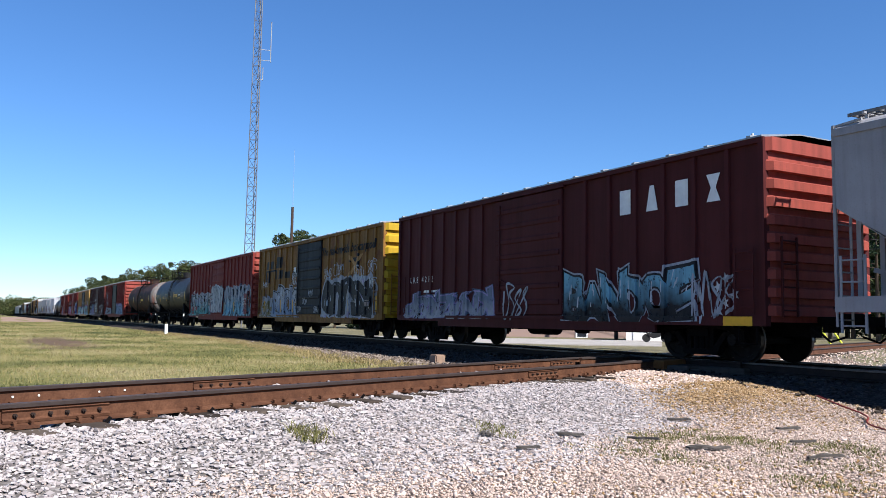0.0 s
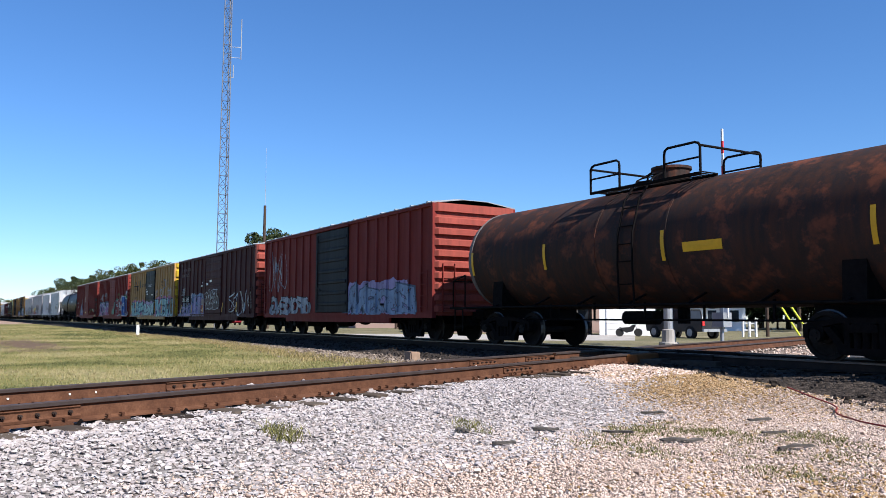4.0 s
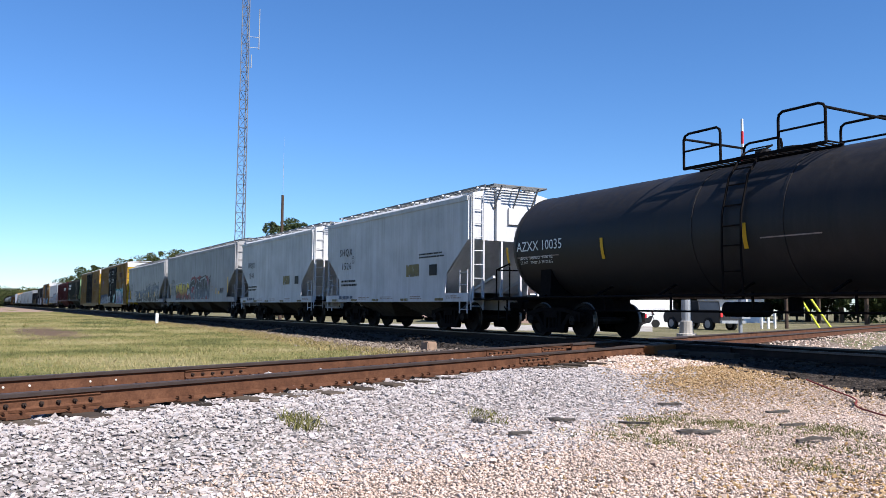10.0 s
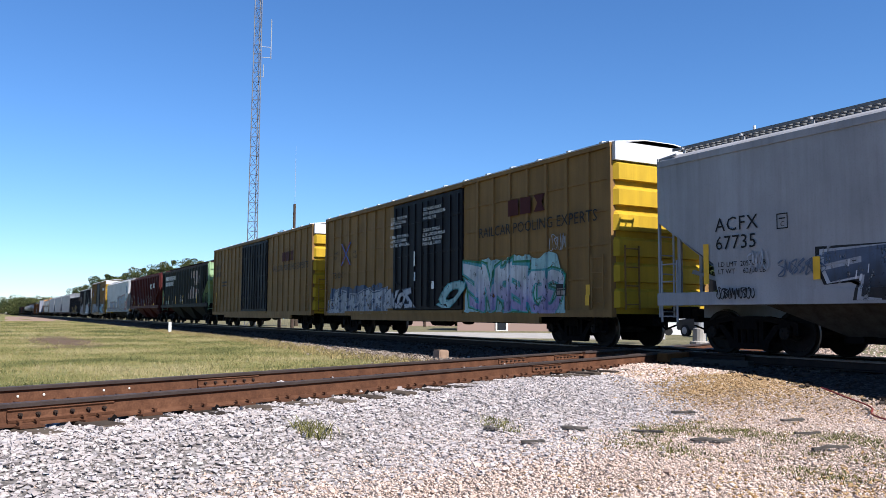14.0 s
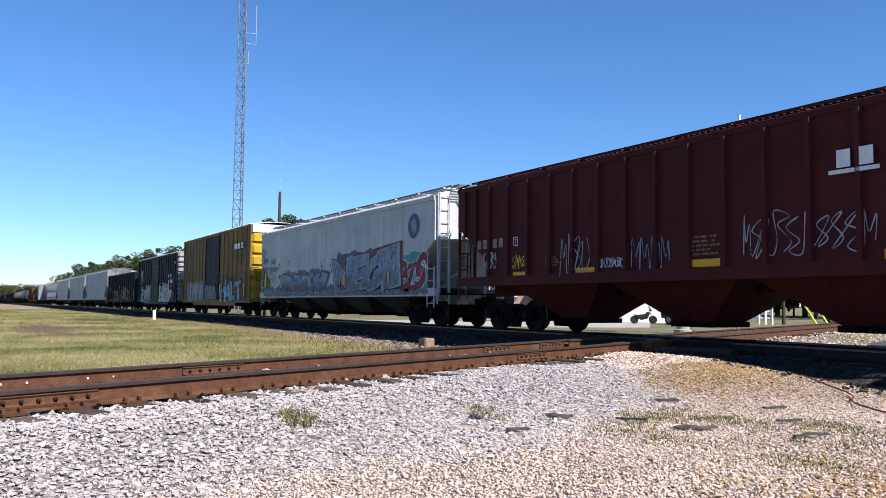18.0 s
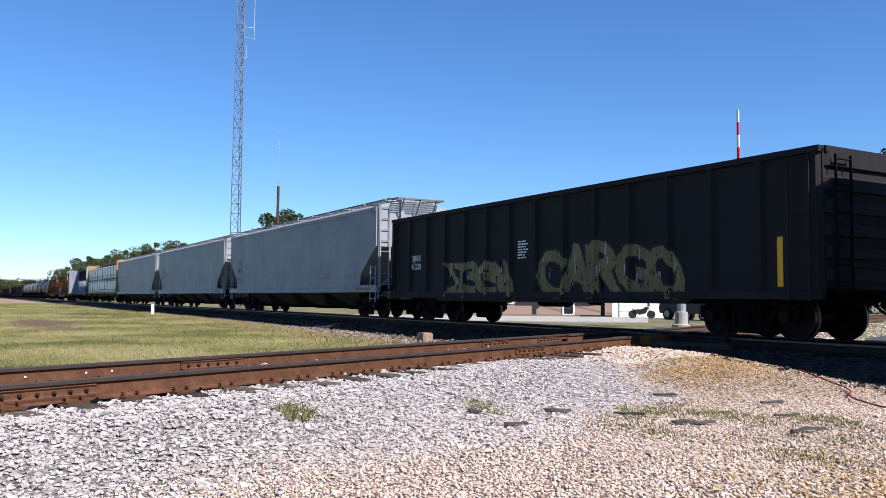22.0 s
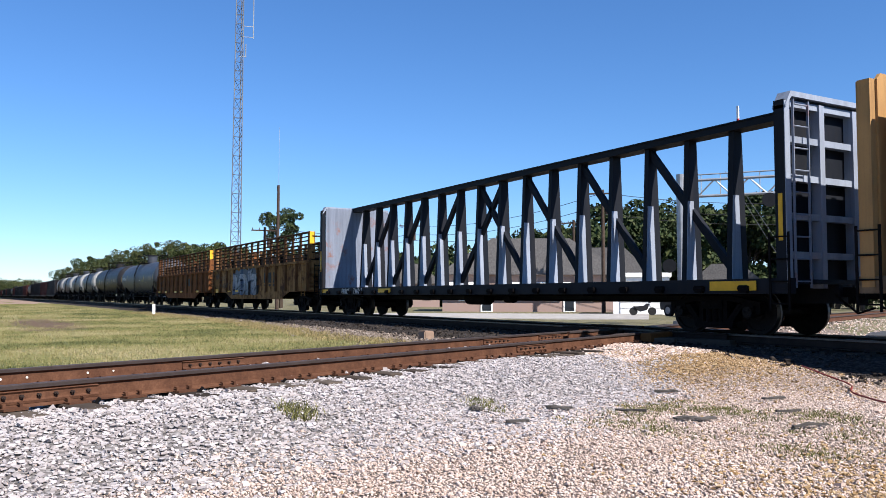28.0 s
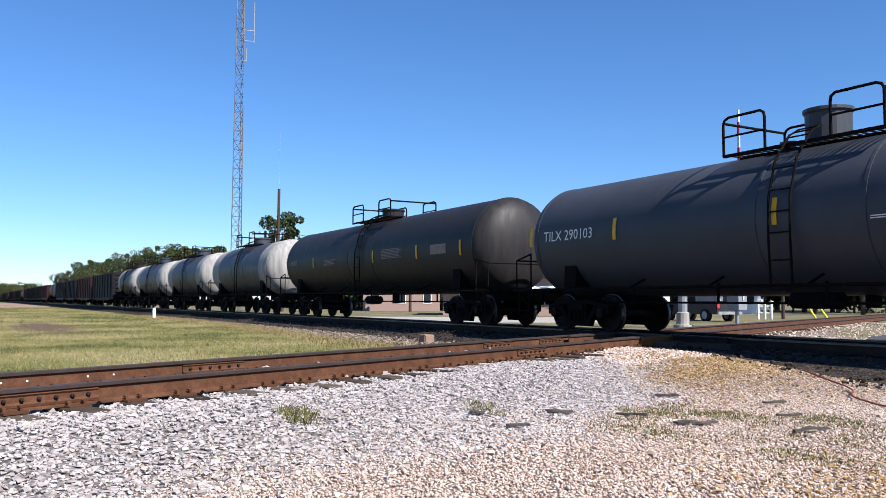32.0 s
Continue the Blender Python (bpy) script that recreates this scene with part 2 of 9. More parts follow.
def grass_material():
    """Blades whose colour drifts over the field from straw to green."""
    m, nt, b = nodes_of("field_grass_blades")
    geo = nt.nodes.new("ShaderNodeNewGeometry")
    n1 = noise_node(nt, 0.22, 6, geo.outputs["Position"])
    n2 = noise_node(nt, 1.6, 4, geo.outputs["Position"])
    f = math_node(nt, "ADD", math_node(nt, "MULTIPLY_ADD", n1.outputs[0], 1.35, -0.31), math_node(nt, "MULTIPLY", n2.outputs[0], 0.35))
    f = math_node(nt, "ADD", f, math_node(nt, "MULTIPLY", math_node(nt, "SUBTRACT", geo.outputs["Random Per Island"], 0.5), 0.22))
    r = ramp_node(nt, f, [(0.34, (0.056, 0.068, 0.017)), (0.47, (0.117, 0.118, 0.034)), (0.58, (0.212, 0.185, 0.066)), (0.72, (0.279, 0.235, 0.120))])
    nt.links.new(r.outputs[0], b.inputs["Base Color"])
    b.inputs["Roughness"].default_value = 0.85
    return m


M["grass"] = grass_material()
M["straw"] = grained("straw_blades", [(0.1, (0.10, 0.085, 0.035)), (0.5, (0.22, 0.175, 0.075)), (0.95, (0.36, 0.28, 0.14))], 3.0, 0.85, 0.0, 0.01)
M["weed"] = grained("dusty_weed_blades", [(0.1, (0.065, 0.070, 0.024)), (0.6, (0.145, 0.138, 0.050)), (0.95, (0.26, 0.225, 0.095))], 3.0, 0.85, 0.0, 0.01)
M["concrete"] = plain("concrete", (0.304, 0.284, 0.257), 0.9, 0, 0.18, 1.6)
M["block"] = plain("tan_block", (0.238, 0.165, 0.119), 0.9, 0, 0.25, 5.0)
M["bark"] = grained("tree_bark", [(0.2, (0.028, 0.021, 0.015)), (0.8, (0.084, 0.063, 0.045))], 12.0, 0.95, 0.7, 0.03)
M["leaf"] = grained("tree_leaves", [(0.1, (0.016, 0.025, 0.010)), (0.5, (0.034, 0.050, 0.018)), (0.85, (0.066, 0.076, 0.028)), (1.0, (0.110, 0.084, 0.036))], 2.0, 0.7, 0.0, 0.01)
M["leaf_far"] = grained("autumn_leaves", [(0.1, (0.018, 0.027, 0.010)), (0.5, (0.044, 0.060, 0.019)), (0.8, (0.096, 0.088, 0.032)), (1.0, (0.152, 0.088, 0.040))], 2.0, 0.75, 0.0, 0.01)
M["pine"] = grained("pine_needles", [(0.1, (0.010, 0.021, 0.010)), (0.6, (0.026, 0.046, 0.021)), (1.0, (0.060, 0.076, 0.032))], 2.0, 0.75, 0.0, 0.01)
M["steel"] = plain("galvanised_mast", (0.32, 0.33, 0.34), 0.5, 0.5, 0.15, 3.0)
M["tower"] = plain("tower_steel", (0.13, 0.135, 0.15), 0.55, 0.4, 0.2, 3.0)
M["pole_wood"] = plain("utility_pole_wood", (0.055, 0.038, 0.028), 0.9, 0, 0.3, 6.0)
M["white_wall"] = plain("white_siding", (0.74, 0.73, 0.70), 0.7, 0, 0.06, 1.2)
M["roof_gray"] = plain("gray_shingles", (0.112, 0.105, 0.101), 0.9, 0, 0.25, 9.0)
M["asphalt"] = plain("asphalt", (0.055, 0.055, 0.057), 0.9, 0, 0.25, 4.0)
M["sig_red"] = plain("red_stripe", (0.5, 0.03, 0.03), 0.5, 0, 0.1, 4.0)
M["sig_black"] = plain("signal_black", (0.015, 0.015, 0.016), 0.5, 0, 0.2, 4.0)
M["car_red"] = plain("red_car_paint", (0.42, 0.02, 0.03), 0.2, 0.1, 0.05, 2.0)
M["car_silver"] = plain("silver_car_paint", (0.42, 0.43, 0.45), 0.25, 0.5, 0.05, 2.0)
M["car_dark"] = plain("dark_car_paint", (0.04, 0.042, 0.05), 0.22, 0.2, 0.1, 2.0)
M["car_maroon"] = plain("dark_red_car_paint", (0.16, 0.012, 0.02), 0.2, 0.1, 0.05, 2.0)
M["car_gray"] = plain("dark_gray_car_paint", (0.036, 0.036, 0.038), 0.3, 0.3, 0.05, 2.0)
M["rubber"] = plain("tyre_rubber", (0.018, 0.018, 0.018), 0.85, 0, 0.2, 9.0)
M["cable"] = plain("red_cable_sheath", (0.17, 0.022, 0.02), 0.5, 0, 0.2, 9.0)
M["guy_yellow"] = plain("yellow_guard", (0.62, 0.62, 0.05), 0.5, 0, 0.1, 6.0)
M["slab"] = plain("weathered_board", (0.065, 0.058, 0.052), 0.9, 0, 0.4, 7.0)
M["tint"] = plain("dark_window_glass", (0.02, 0.024, 0.03), 0.08, 0.0, 0.2, 1.0)


def spray(name, col, low=None, z0=0.0, z1=1.0):
    """Old spray paint: cloudy, streaked with grime, worn off in flecks; with a low colour it fades downwards between two heights."""
    m, nt, b = nodes_of("spray_" + name)
    v = coords(nt)
    base = col
    if low:
        sep = nt.nodes.new("ShaderNodeSeparateXYZ")
        nt.links.new(v, sep.inputs[0])
        cloud = noise_node(nt, 2.2, 3, v)
        h = math_node(nt, "DIVIDE", math_node(nt, "SUBTRACT", sep.outputs[2], z0), z1 - z0)
        h = math_node(nt, "ADD", h, math_node(nt, "MULTIPLY", math_node(nt, "SUBTRACT", cloud.outputs[0], 0.5), 0.7))
        base = ramp_node(nt, h, [(0.22, low), (0.72, col)]).outputs[0]
    broad = noise_node(nt, 1.7, 5, v)
    k1 = ramp_node(nt, broad.outputs[0], [(0.38, (0, 0, 0)), (0.72, (0.42,) * 3)])
    out = mix_node(nt, k1.outputs[0], base, (0.06, 0.052, 0.048))
    st = noise_node(nt, 1.0, 6, coords(nt, "Object", (7.0, 7.0, 0.5)), 0.65)
    k2 = ramp_node(nt, st.outputs[0], [(0.46, (0, 0, 0)), (0.74, (0.6,) * 3)])
    out = mix_node(nt, k2.outputs[0], out, (0.045, 0.038, 0.035))
    nt.links.new(out, b.inputs["Base Color"])
    b.inputs["Roughness"].default_value = 0.5
    b.inputs["Specular IOR Level"].default_value = 0.08
    worn = noise_node(nt, 5.0, 9, coords(nt, "Object", (1.6, 1.6, 0.8)), 0.74)
    k3 = ramp_node(nt, worn.outputs[0], [(0.37, (0.0,) * 3), (0.44, (1.0,) * 3)])
    nt.links.new(k3.outputs[0], b.inputs["Alpha"])
    return m


# spray paints
SPRAYS = dict(white=(0.60, 0.62, 0.64), sky=(0.20, 0.42, 0.52), teal=(0.10, 0.34, 0.36), blue=(0.05, 0.14, 0.42), pink=(0.52, 0.22, 0.34), red=(0.24, 0.025, 0.035),
                     green=(0.04, 0.20, 0.09), yellow=(0.68, 0.52, 0.06), black=(0.018, 0.018, 0.02), silver=(0.37, 0.385, 0.42), violet=(0.32, 0.27, 0.46), mint=(0.35, 0.55, 0.55), mud=(0.20, 0.165, 0.07),
                     steel=(0.16, 0.19, 0.25), brown=(0.055, 0.019, 0.018), ice=(0.23, 0.31, 0.44), slate=(0.09, 0.12, 0.18))
for key, col in SPRAYS.items():
    M["s_" + key] = spray(key, col)


def faded(top, low, z0, z1):
    """A fill that runs from one spray colour at the top into another below."""
    key = "s_%s_%s_%d_%d" % (top, low, z0 * 100, z1 * 100)
    if key not in M:
        M[key] = spray(top + "_to_" + low, SPRAYS[top], SPRAYS[low], z0, z1)
    return key



def brick_material(name, col, mortar, scale):
    m, nt, b = nodes_of(name)
    br = nt.nodes.new("ShaderNodeTexBrick")
    nt.links.new(coords(nt), br.inputs["Vector"])
    br.inputs["Scale"].default_value = scale
    br.inputs["Color1"].default_value, br.inputs["Color2"].default_value = (*col, 1), (*[c * 0.75 for c in col], 1)
    br.inputs["Mortar"].default_value = (*mortar, 1)
    nt.links.new(br.outputs["Color"], b.inputs["Base Color"])
    b.inputs["Roughness"].default_value = 0.9
    return m


M["brick"] = brick_material("red_brick", (0.34, 0.13, 0.09), (0.27, 0.19, 0.16), 4.0)

# The near track: direction, normal and distance of its middle line from the origin.
NU, NN, ND = Vector((-0.403, 0.915, 0)), Vector((0.915, 0.403, 0)), -13.24


def ground_material():
    m, nt, b = nodes_of("ground_cover")
    geo = nt.nodes.new("ShaderNodeNewGeometry").outputs["Position"]
    sep = nt.nodes.new("ShaderNodeSeparateXYZ")
    nt.links.new(geo, sep.inputs[0])
    x, y = sep.outputs[0], sep.outputs[1]
    n = noise_node(nt, 0.45, 6, geo)
    wob = math_node(nt, "MULTIPLY", math_node(nt, "SUBTRACT", n.outputs[0], 0.5), 2.2)
    side = math_node(nt, "SUBTRACT", math_node(nt, "ADD", math_node(nt, "MULTIPLY", x, NN.x), math_node(nt, "MULTIPLY", y, NN.y)), ND)
    # grass: dry and green patches
    g1, g2 = noise_node(nt, 0.22, 6, geo), noise_node(nt, 3.0, 6, geo, 0.7)
    gm = math_node(nt, "ADD", math_node(nt, "MULTIPLY", g1.outputs[0], 0.6), math_node(nt, "MULTIPLY", g2.outputs[0], 0.4))
    grass = ramp_node(nt, gm, [(0.33, (0.069, 0.075, 0.020)), (0.46, (0.132, 0.129, 0.040)), (0.58, (0.201, 0.186, 0.074)), (0.72, (0.222, 0.204, 0.108))]).outputs[0]
    # a bare brown patch far out in the field
    px_ = math_node(nt, "ADD", math_node(nt, "MULTIPLY", math_node(nt, "ADD", x, 39.0), 0.10), 0.0)
    py_ = math_node(nt, "MULTIPLY", math_node(nt, "ADD", y, 11.4), 0.55)
    pr_ = math_node(nt, "SQRT", math_node(nt, "ADD", math_node(nt, "MULTIPLY", px_, px_), math_node(nt, "MULTIPLY", py_, py_)))
    bare = math_node(nt, "MULTIPLY", math_node(nt, "SUBTRACT", math_node(nt, "ADD", 1.0, math_node(nt, "MULTIPLY", wob, 0.6)), pr_), 2.0, clamp=True)
    grass = mix_node(nt, bare, grass, (0.112, 0.076, 0.050))
    # gravel: tan fines with pale stones
    vo = nt.nodes.new("ShaderNodeTexVoronoi")
    vo.inputs["Scale"].default_value = 26
    nt.links.new(geo, vo.inputs["Vector"])
    sp = nt.nodes.new("ShaderNodeSeparateColor")
    nt.links.new(vo.outputs["Color"], sp.inputs[0])
    tan = ramp_node(nt, sp.outputs[0], [(0.0, (0.075, 0.054, 0.040)), (0.45, (0.165, 0.125, 0.10)), (1.0, (0.24, 0.20, 0.17))]).outputs[0]
    pale = ramp_node(nt, sp.outputs[0], [(0.0, (0.075, 0.067, 0.062)), (0.5, (0.165, 0.150, 0.142)), (1.0, (0.28, 0.26, 0.25))]).outputs[0]
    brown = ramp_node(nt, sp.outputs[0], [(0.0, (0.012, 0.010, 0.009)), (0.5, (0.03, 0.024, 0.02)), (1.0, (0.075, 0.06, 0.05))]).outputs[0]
    near = math_node(nt, "MULTIPLY", math_node(nt, "SUBTRACT", math_node(nt, "ADD", 3.6, wob), side), 1.5, clamp=True)
    yy = math_node(nt, "MULTIPLY", math_node(nt, "SUBTRACT", math_node(nt, "ADD", -5.2, wob), y), 1.2, clamp=True)
    gravel = mix_node(nt, math_node(nt, "MULTIPLY", near, yy), tan, pale)
    mx_, my_ = math_node(nt, "ADD", x, 10.6), math_node(nt, "ADD", y, 3.6)
    mr_ = math_node(nt, "SQRT", math_node(nt, "ADD", math_node(nt, "MULTIPLY", mx_, mx_), math_node(nt, "MULTIPLY", my_, my_)))
    ochre = math_node(nt, "MULTIPLY", math_node(nt, "SUBTRACT", math_node(nt, "ADD", 2.4, wob), mr_), 0.5, clamp=True)
    gravel = mix_node(nt, math_node(nt, "MULTIPLY", ochre, 0.7), gravel, (0.165, 0.110, 0.055))
    # main line bed: near-black brown, the shade under the train put into the colour
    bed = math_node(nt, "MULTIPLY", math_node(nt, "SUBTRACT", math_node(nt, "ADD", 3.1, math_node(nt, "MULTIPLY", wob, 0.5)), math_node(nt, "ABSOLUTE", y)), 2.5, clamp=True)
    # grass lies beyond the near track on this side of the main line, and past x = -60 on both
    is_left = math_node(nt, "MULTIPLY", math_node(nt, "SUBTRACT", math_node(nt, "ADD", -1.75, math_node(nt, "MULTIPLY", wob, 0.35)), side), 3.0, clamp=True)
    # a strip of spilled tan stones between the grass and the main line, wider towards the crossing
    spill = math_node(nt, "MULTIPLY", math_node(nt, "MULTIPLY", math_node(nt, "ADD", x, 38.0), 0.06, clamp=True), 1.5)
    spill = math_node(nt, "MULTIPLY", math_node(nt, "ADD", math_node(nt, "ADD", y, 3.3), math_node(nt, "ADD", spill, math_node(nt, "MULTIPLY", wob, 0.4))), 3.0, clamp=True)
    grass = mix_node(nt, spill, grass, tan)
    base = mix_node(nt, is_left, gravel, grass)
    # far side: lawn with a pale road
    far_side = math_node(nt, "MULTIPLY", math_node(nt, "SUBTRACT", y, math_node(nt, "ADD", 9.5, wob)), 1.0, clamp=True)
    lawn = ramp_node(nt, gm, [(0.35, (0.085, 0.085, 0.04)), (0.5, (0.15, 0.135, 0.075)), (0.66, (0.22, 0.19, 0.12))]).outputs[0]
    base = mix_node(nt, far_side, base, lawn)
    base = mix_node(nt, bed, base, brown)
    nt.links.new(base, b.inputs["Base Color"])
    b.inputs["Roughness"].default_value = 0.95
    b.inputs["Specular IOR Level"].default_value = 0.15
    h = math_node(nt, "ADD", math_node(nt, "MULTIPLY", vo.outputs["Distance"], -1.0), math_node(nt, "MULTIPLY", g2.outputs[0], 0.4))
    bump(nt, b, h, 0.9, 0.03)
    return m


M["ground"] = ground_material()


# ---- mesh helpers ----
def part(name, bm, mat=None, parent=None, label="", smooth=False, at=None):
    """Link a bmesh (or a ready mesh) as one object under its parent."""
    if isinstance(bm, bmesh.types.BMesh):
        me = bpy.data.meshes.new(name)
        bm.to_mesh(me)
        bm.free()
        for mm in (mat if isinstance(mat, (list, tuple)) else [mat]):
            me.materials.append(M[mm] if isinstance(mm, str) else mm)
        if smooth:
            me.polygons.foreach_set("use_smooth", [True] * len(me.polygons))
    else:
        me = bm
    ob = new(name, me)
    if parent:
        ob.parent = parent
    if at is not None:
        ob.matrix_basis = at if isinstance(at, Matrix) else Matrix.Translation(at)
    if label:
        ob["label"] = label
    return ob


def thing(name, label, category, group="", at=None):
    ob = new(name)
    ob.empty_display_size = 0.3
    if at is not None:
        ob.matrix_basis = at if isinstance(at, Matrix) else Matrix.Translation(at)
    return tagged(ob, label, category, group)


def box(bm, x0, x1, y0, y1, z0, z1, mi=0):
    v = [bm.verts.new(c) for c in ((x0, y0, z0), (x1, y0, z0), (x1, y1, z0), (x0, y1, z0), (x0, y0, z1), (x1, y0, z1), (x1, y1, z1), (x0, y1, z1))]
    for f in ((3, 2, 1, 0), (4, 5, 6, 7), (0, 1, 5, 4), (1, 2, 6, 5), (2, 3, 7, 6), (3, 0, 4, 7)):
        bm.faces.new([v[i] for i in f]).material_index = mi
    return v


def bar(bm, a, b, w=0.03, h=None, mi=0):
    """A square bar from a to b."""
    a, b = Vector(a), Vector(b)
    d = (b - a).normalized()
    u = d.cross(Vector((0, 0, 1)))
    if u.length < 1e-3:
        u = Vector((1, 0, 0))
    u.normalize()
    v = u.cross(d)
    h = w if h is None else h
    q = [bm.verts.new(p + u * (w / 2 * s) + v * (h / 2 * t)) for p in (a, b) for s, t in ((-1, -1), (1, -1), (1, 1), (-1, 1))]
    for f in ((0, 1, 2, 3), (7, 6, 5, 4), (0, 4, 5, 1), (1, 5, 6, 2), (2, 6, 7, 3), (3, 7, 4, 0)):
        bm.faces.new([q[i] for i in f]).material_index = mi


def rod(bm, a, b, r=0.02, n=8, r2=None, mi=0):
    a, b = Vector(a), Vector(b)
    d = (b - a).normalized()
    u = d.cross(Vector((0, 0, 1)) if abs(d.z) < 0.95 else Vector((1, 0, 0))).normalized()
    v = d.cross(u)
    r2 = r if r2 is None else r2
    rings = []
    for p, rr in ((a, r), (b, r2)):
        rings.append([bm.verts.new(p + (u * math.cos(2 * math.pi * i / n) + v * math.sin(2 * math.pi * i / n)) * rr) for i in range(n)])
    for i in range(n):
        bm.faces.new((rings[0][i], rings[0][(i + 1) % n], rings[1][(i + 1) % n], rings[1][i])).material_index = mi
    bm.faces.new(rings[0][::-1]).material_index = mi
    bm.faces.new(rings[1]).material_index = mi


def tube(bm, pts, r=0.02, n=8):
    """One bent pipe through all the points."""
    pts = [Vector(q) for q in pts]
    rings = []
    for k, q in enumerate(pts):
        d = (pts[min(k + 1, len(pts) - 1)] - pts[max(k - 1, 0)]).normalized()
        u = d.cross(Vector((0, 1, 0)) if abs(d.y) < 0.9 else Vector((1, 0, 0))).normalized()
        v = d.cross(u)
        rings.append([bm.verts.new(q + (u * math.cos(2 * math.pi * i / n) + v * math.sin(2 * math.pi * i / n)) * r) for i in range(n)])
    for a, b in zip(rings, rings[1:]):
        for i in range(n):
            bm.faces.new((a[i], a[(i + 1) % n], b[(i + 1) % n], b[i]))
    bm.faces.new(rings[0][::-1])
    bm.faces.new(rings[-1])


def lathe(bm, prof, n=24, axis="y", centre=(0, 0, 0), mi=0):
    """Turn a profile of (along, radius) round an axis through centre."""
    c = Vector(centre)
    rings = []
    for a, r in prof:
        ring = []
        for i in range(n):
            t = 2 * math.pi * i / n
            p = {"y": (r * math.cos(t), a, r * math.sin(t)), "x": (a, r * math.cos(t), r * math.sin(t)), "z": (r * math.cos(t), r * math.sin(t), a)}[axis]
            ring.append(bm.verts.new(c + Vector(p)))
        rings.append(ring)
    for r0, r1 in zip(rings, rings[1:]):
        for i in range(n):
            bm.faces.new((r0[i], r0[(i + 1) % n], r1[(i + 1) % n], r1[i])).material_index = mi
    bm.faces.new(rings[0][::-1]).material_index = mi
    bm.faces.new(rings[-1]).material_index = mi


def prism(bm, poly, y0, y1, axis="y", mi=0):
    """A flat polygon of (x, z), drawn out along y; axis x takes (y, z) along x."""
    def pt(a, b, c):
        return (a, c, b) if axis == "y" else (c, a, b)
    p = [bm.verts.new(pt(a, b, y0)) for a, b in poly]
    q = [bm.verts.new(pt(a, b, y1)) for a, b in poly]
    n = len(poly)
    bm.faces.new(p).material_index = mi
    bm.faces.new(q[::-1]).material_index = mi
    for i in range(n):
        bm.faces.new((p[i], q[i], q[(i + 1) % n], p[(i + 1) % n])).material_index = mi


def fix(bm):
    bmesh.ops.recalc_face_normals(bm, faces=bm.faces)
    return bm


def from_arrays(name, verts, faces, mat, smooth=False):
    me = bpy.data.meshes.new(name)
    k = faces.shape[1]
    me.vertices.add(len(verts))
    me.vertices.foreach_set("co", np.asarray(verts, dtype=np.float32).ravel())
    me.loops.add(faces.size)
    me.loops.foreach_set("vertex_index", faces.astype(np.int32).ravel())
    me.polygons.add(len(faces))
    me.polygons.foreach_set("loop_start", np.arange(0, faces.size, k, dtype=np.int32))
    me.update(calc_edges=True)
    me.materials.append(M[mat])
    me.polygons.foreach_set("use_smooth", [smooth] * len(faces))
    return me


# ---- ground ----
def smooth_step(a, b, x):
    t = np.clip((x - a) / (b - a), 0, 1)
    return t * t * (3 - 2 * t)


def ground_z(x, y):
    x, y = np.asarray(x, float), np.asarray(y, float)
    side = x * NN.x + y * NN.y - ND
    z = np.full_like(side, -0.52)
    z = np.where(side < 0, -0.46, z)
    near_bed = -0.222 - 0.30 * smooth_step(1.45, 3.4, side) - 0.24 * smooth_step(1.45, 2.3, -side)
    z = np.maximum(z, near_bed)
    main_bed = -0.22 - 0.30 * smooth_step(1.6, 3.2, np.abs(y))
    z = np.maximum(z, main_bed)
    mound = -0.20 - 0.4 * smooth_step(0.2, 4.5, np.hypot((x + 11.2) * 0.75, y + 3.2))
    z = np.maximum(z, np.where(y < -1.2, mound, -9))
    z = z + 0.03 * np.sin(x * 1.3 + y * 0.7) * np.sin(y * 1.1 - x * 0.4) * (np.abs(y) > 3.0)
    return z


def spaced(lo, hi, step, far, grow=1.25):
    a = list(np.arange(lo, hi + 1e-6, step))
    d, p = step, hi
    while p < far:
        d *= grow
        p += d
        a.append(p)
    d, p = step, lo
    while p > -far:
        d *= grow
        p -= d
        a.insert(0, p)
    return np.array(a)


xs, ys = spaced(-34, 4, 0.2, 4000), spaced(-14.5, 6, 0.2, 4000)
gx, gy = np.meshgrid(xs, ys)
gz = ground_z(gx, gy)
idx = np.arange(gx.size).reshape(gx.shape)
faces = np.stack([idx[:-1, :-1], idx[:-1, 1:], idx[1:, 1:], idx[1:, :-1]], -1).reshape(-1, 4)
ground = part("ground", from_arrays("ground", np.stack([gx, gy, gz], -1).reshape(-1, 3), faces, "ground", True), None)
tagged(ground, "dry grass field, tan gravel and pale ballast beside the rails", "ground", kind="structure")
rng = np.random.default_rng(5)


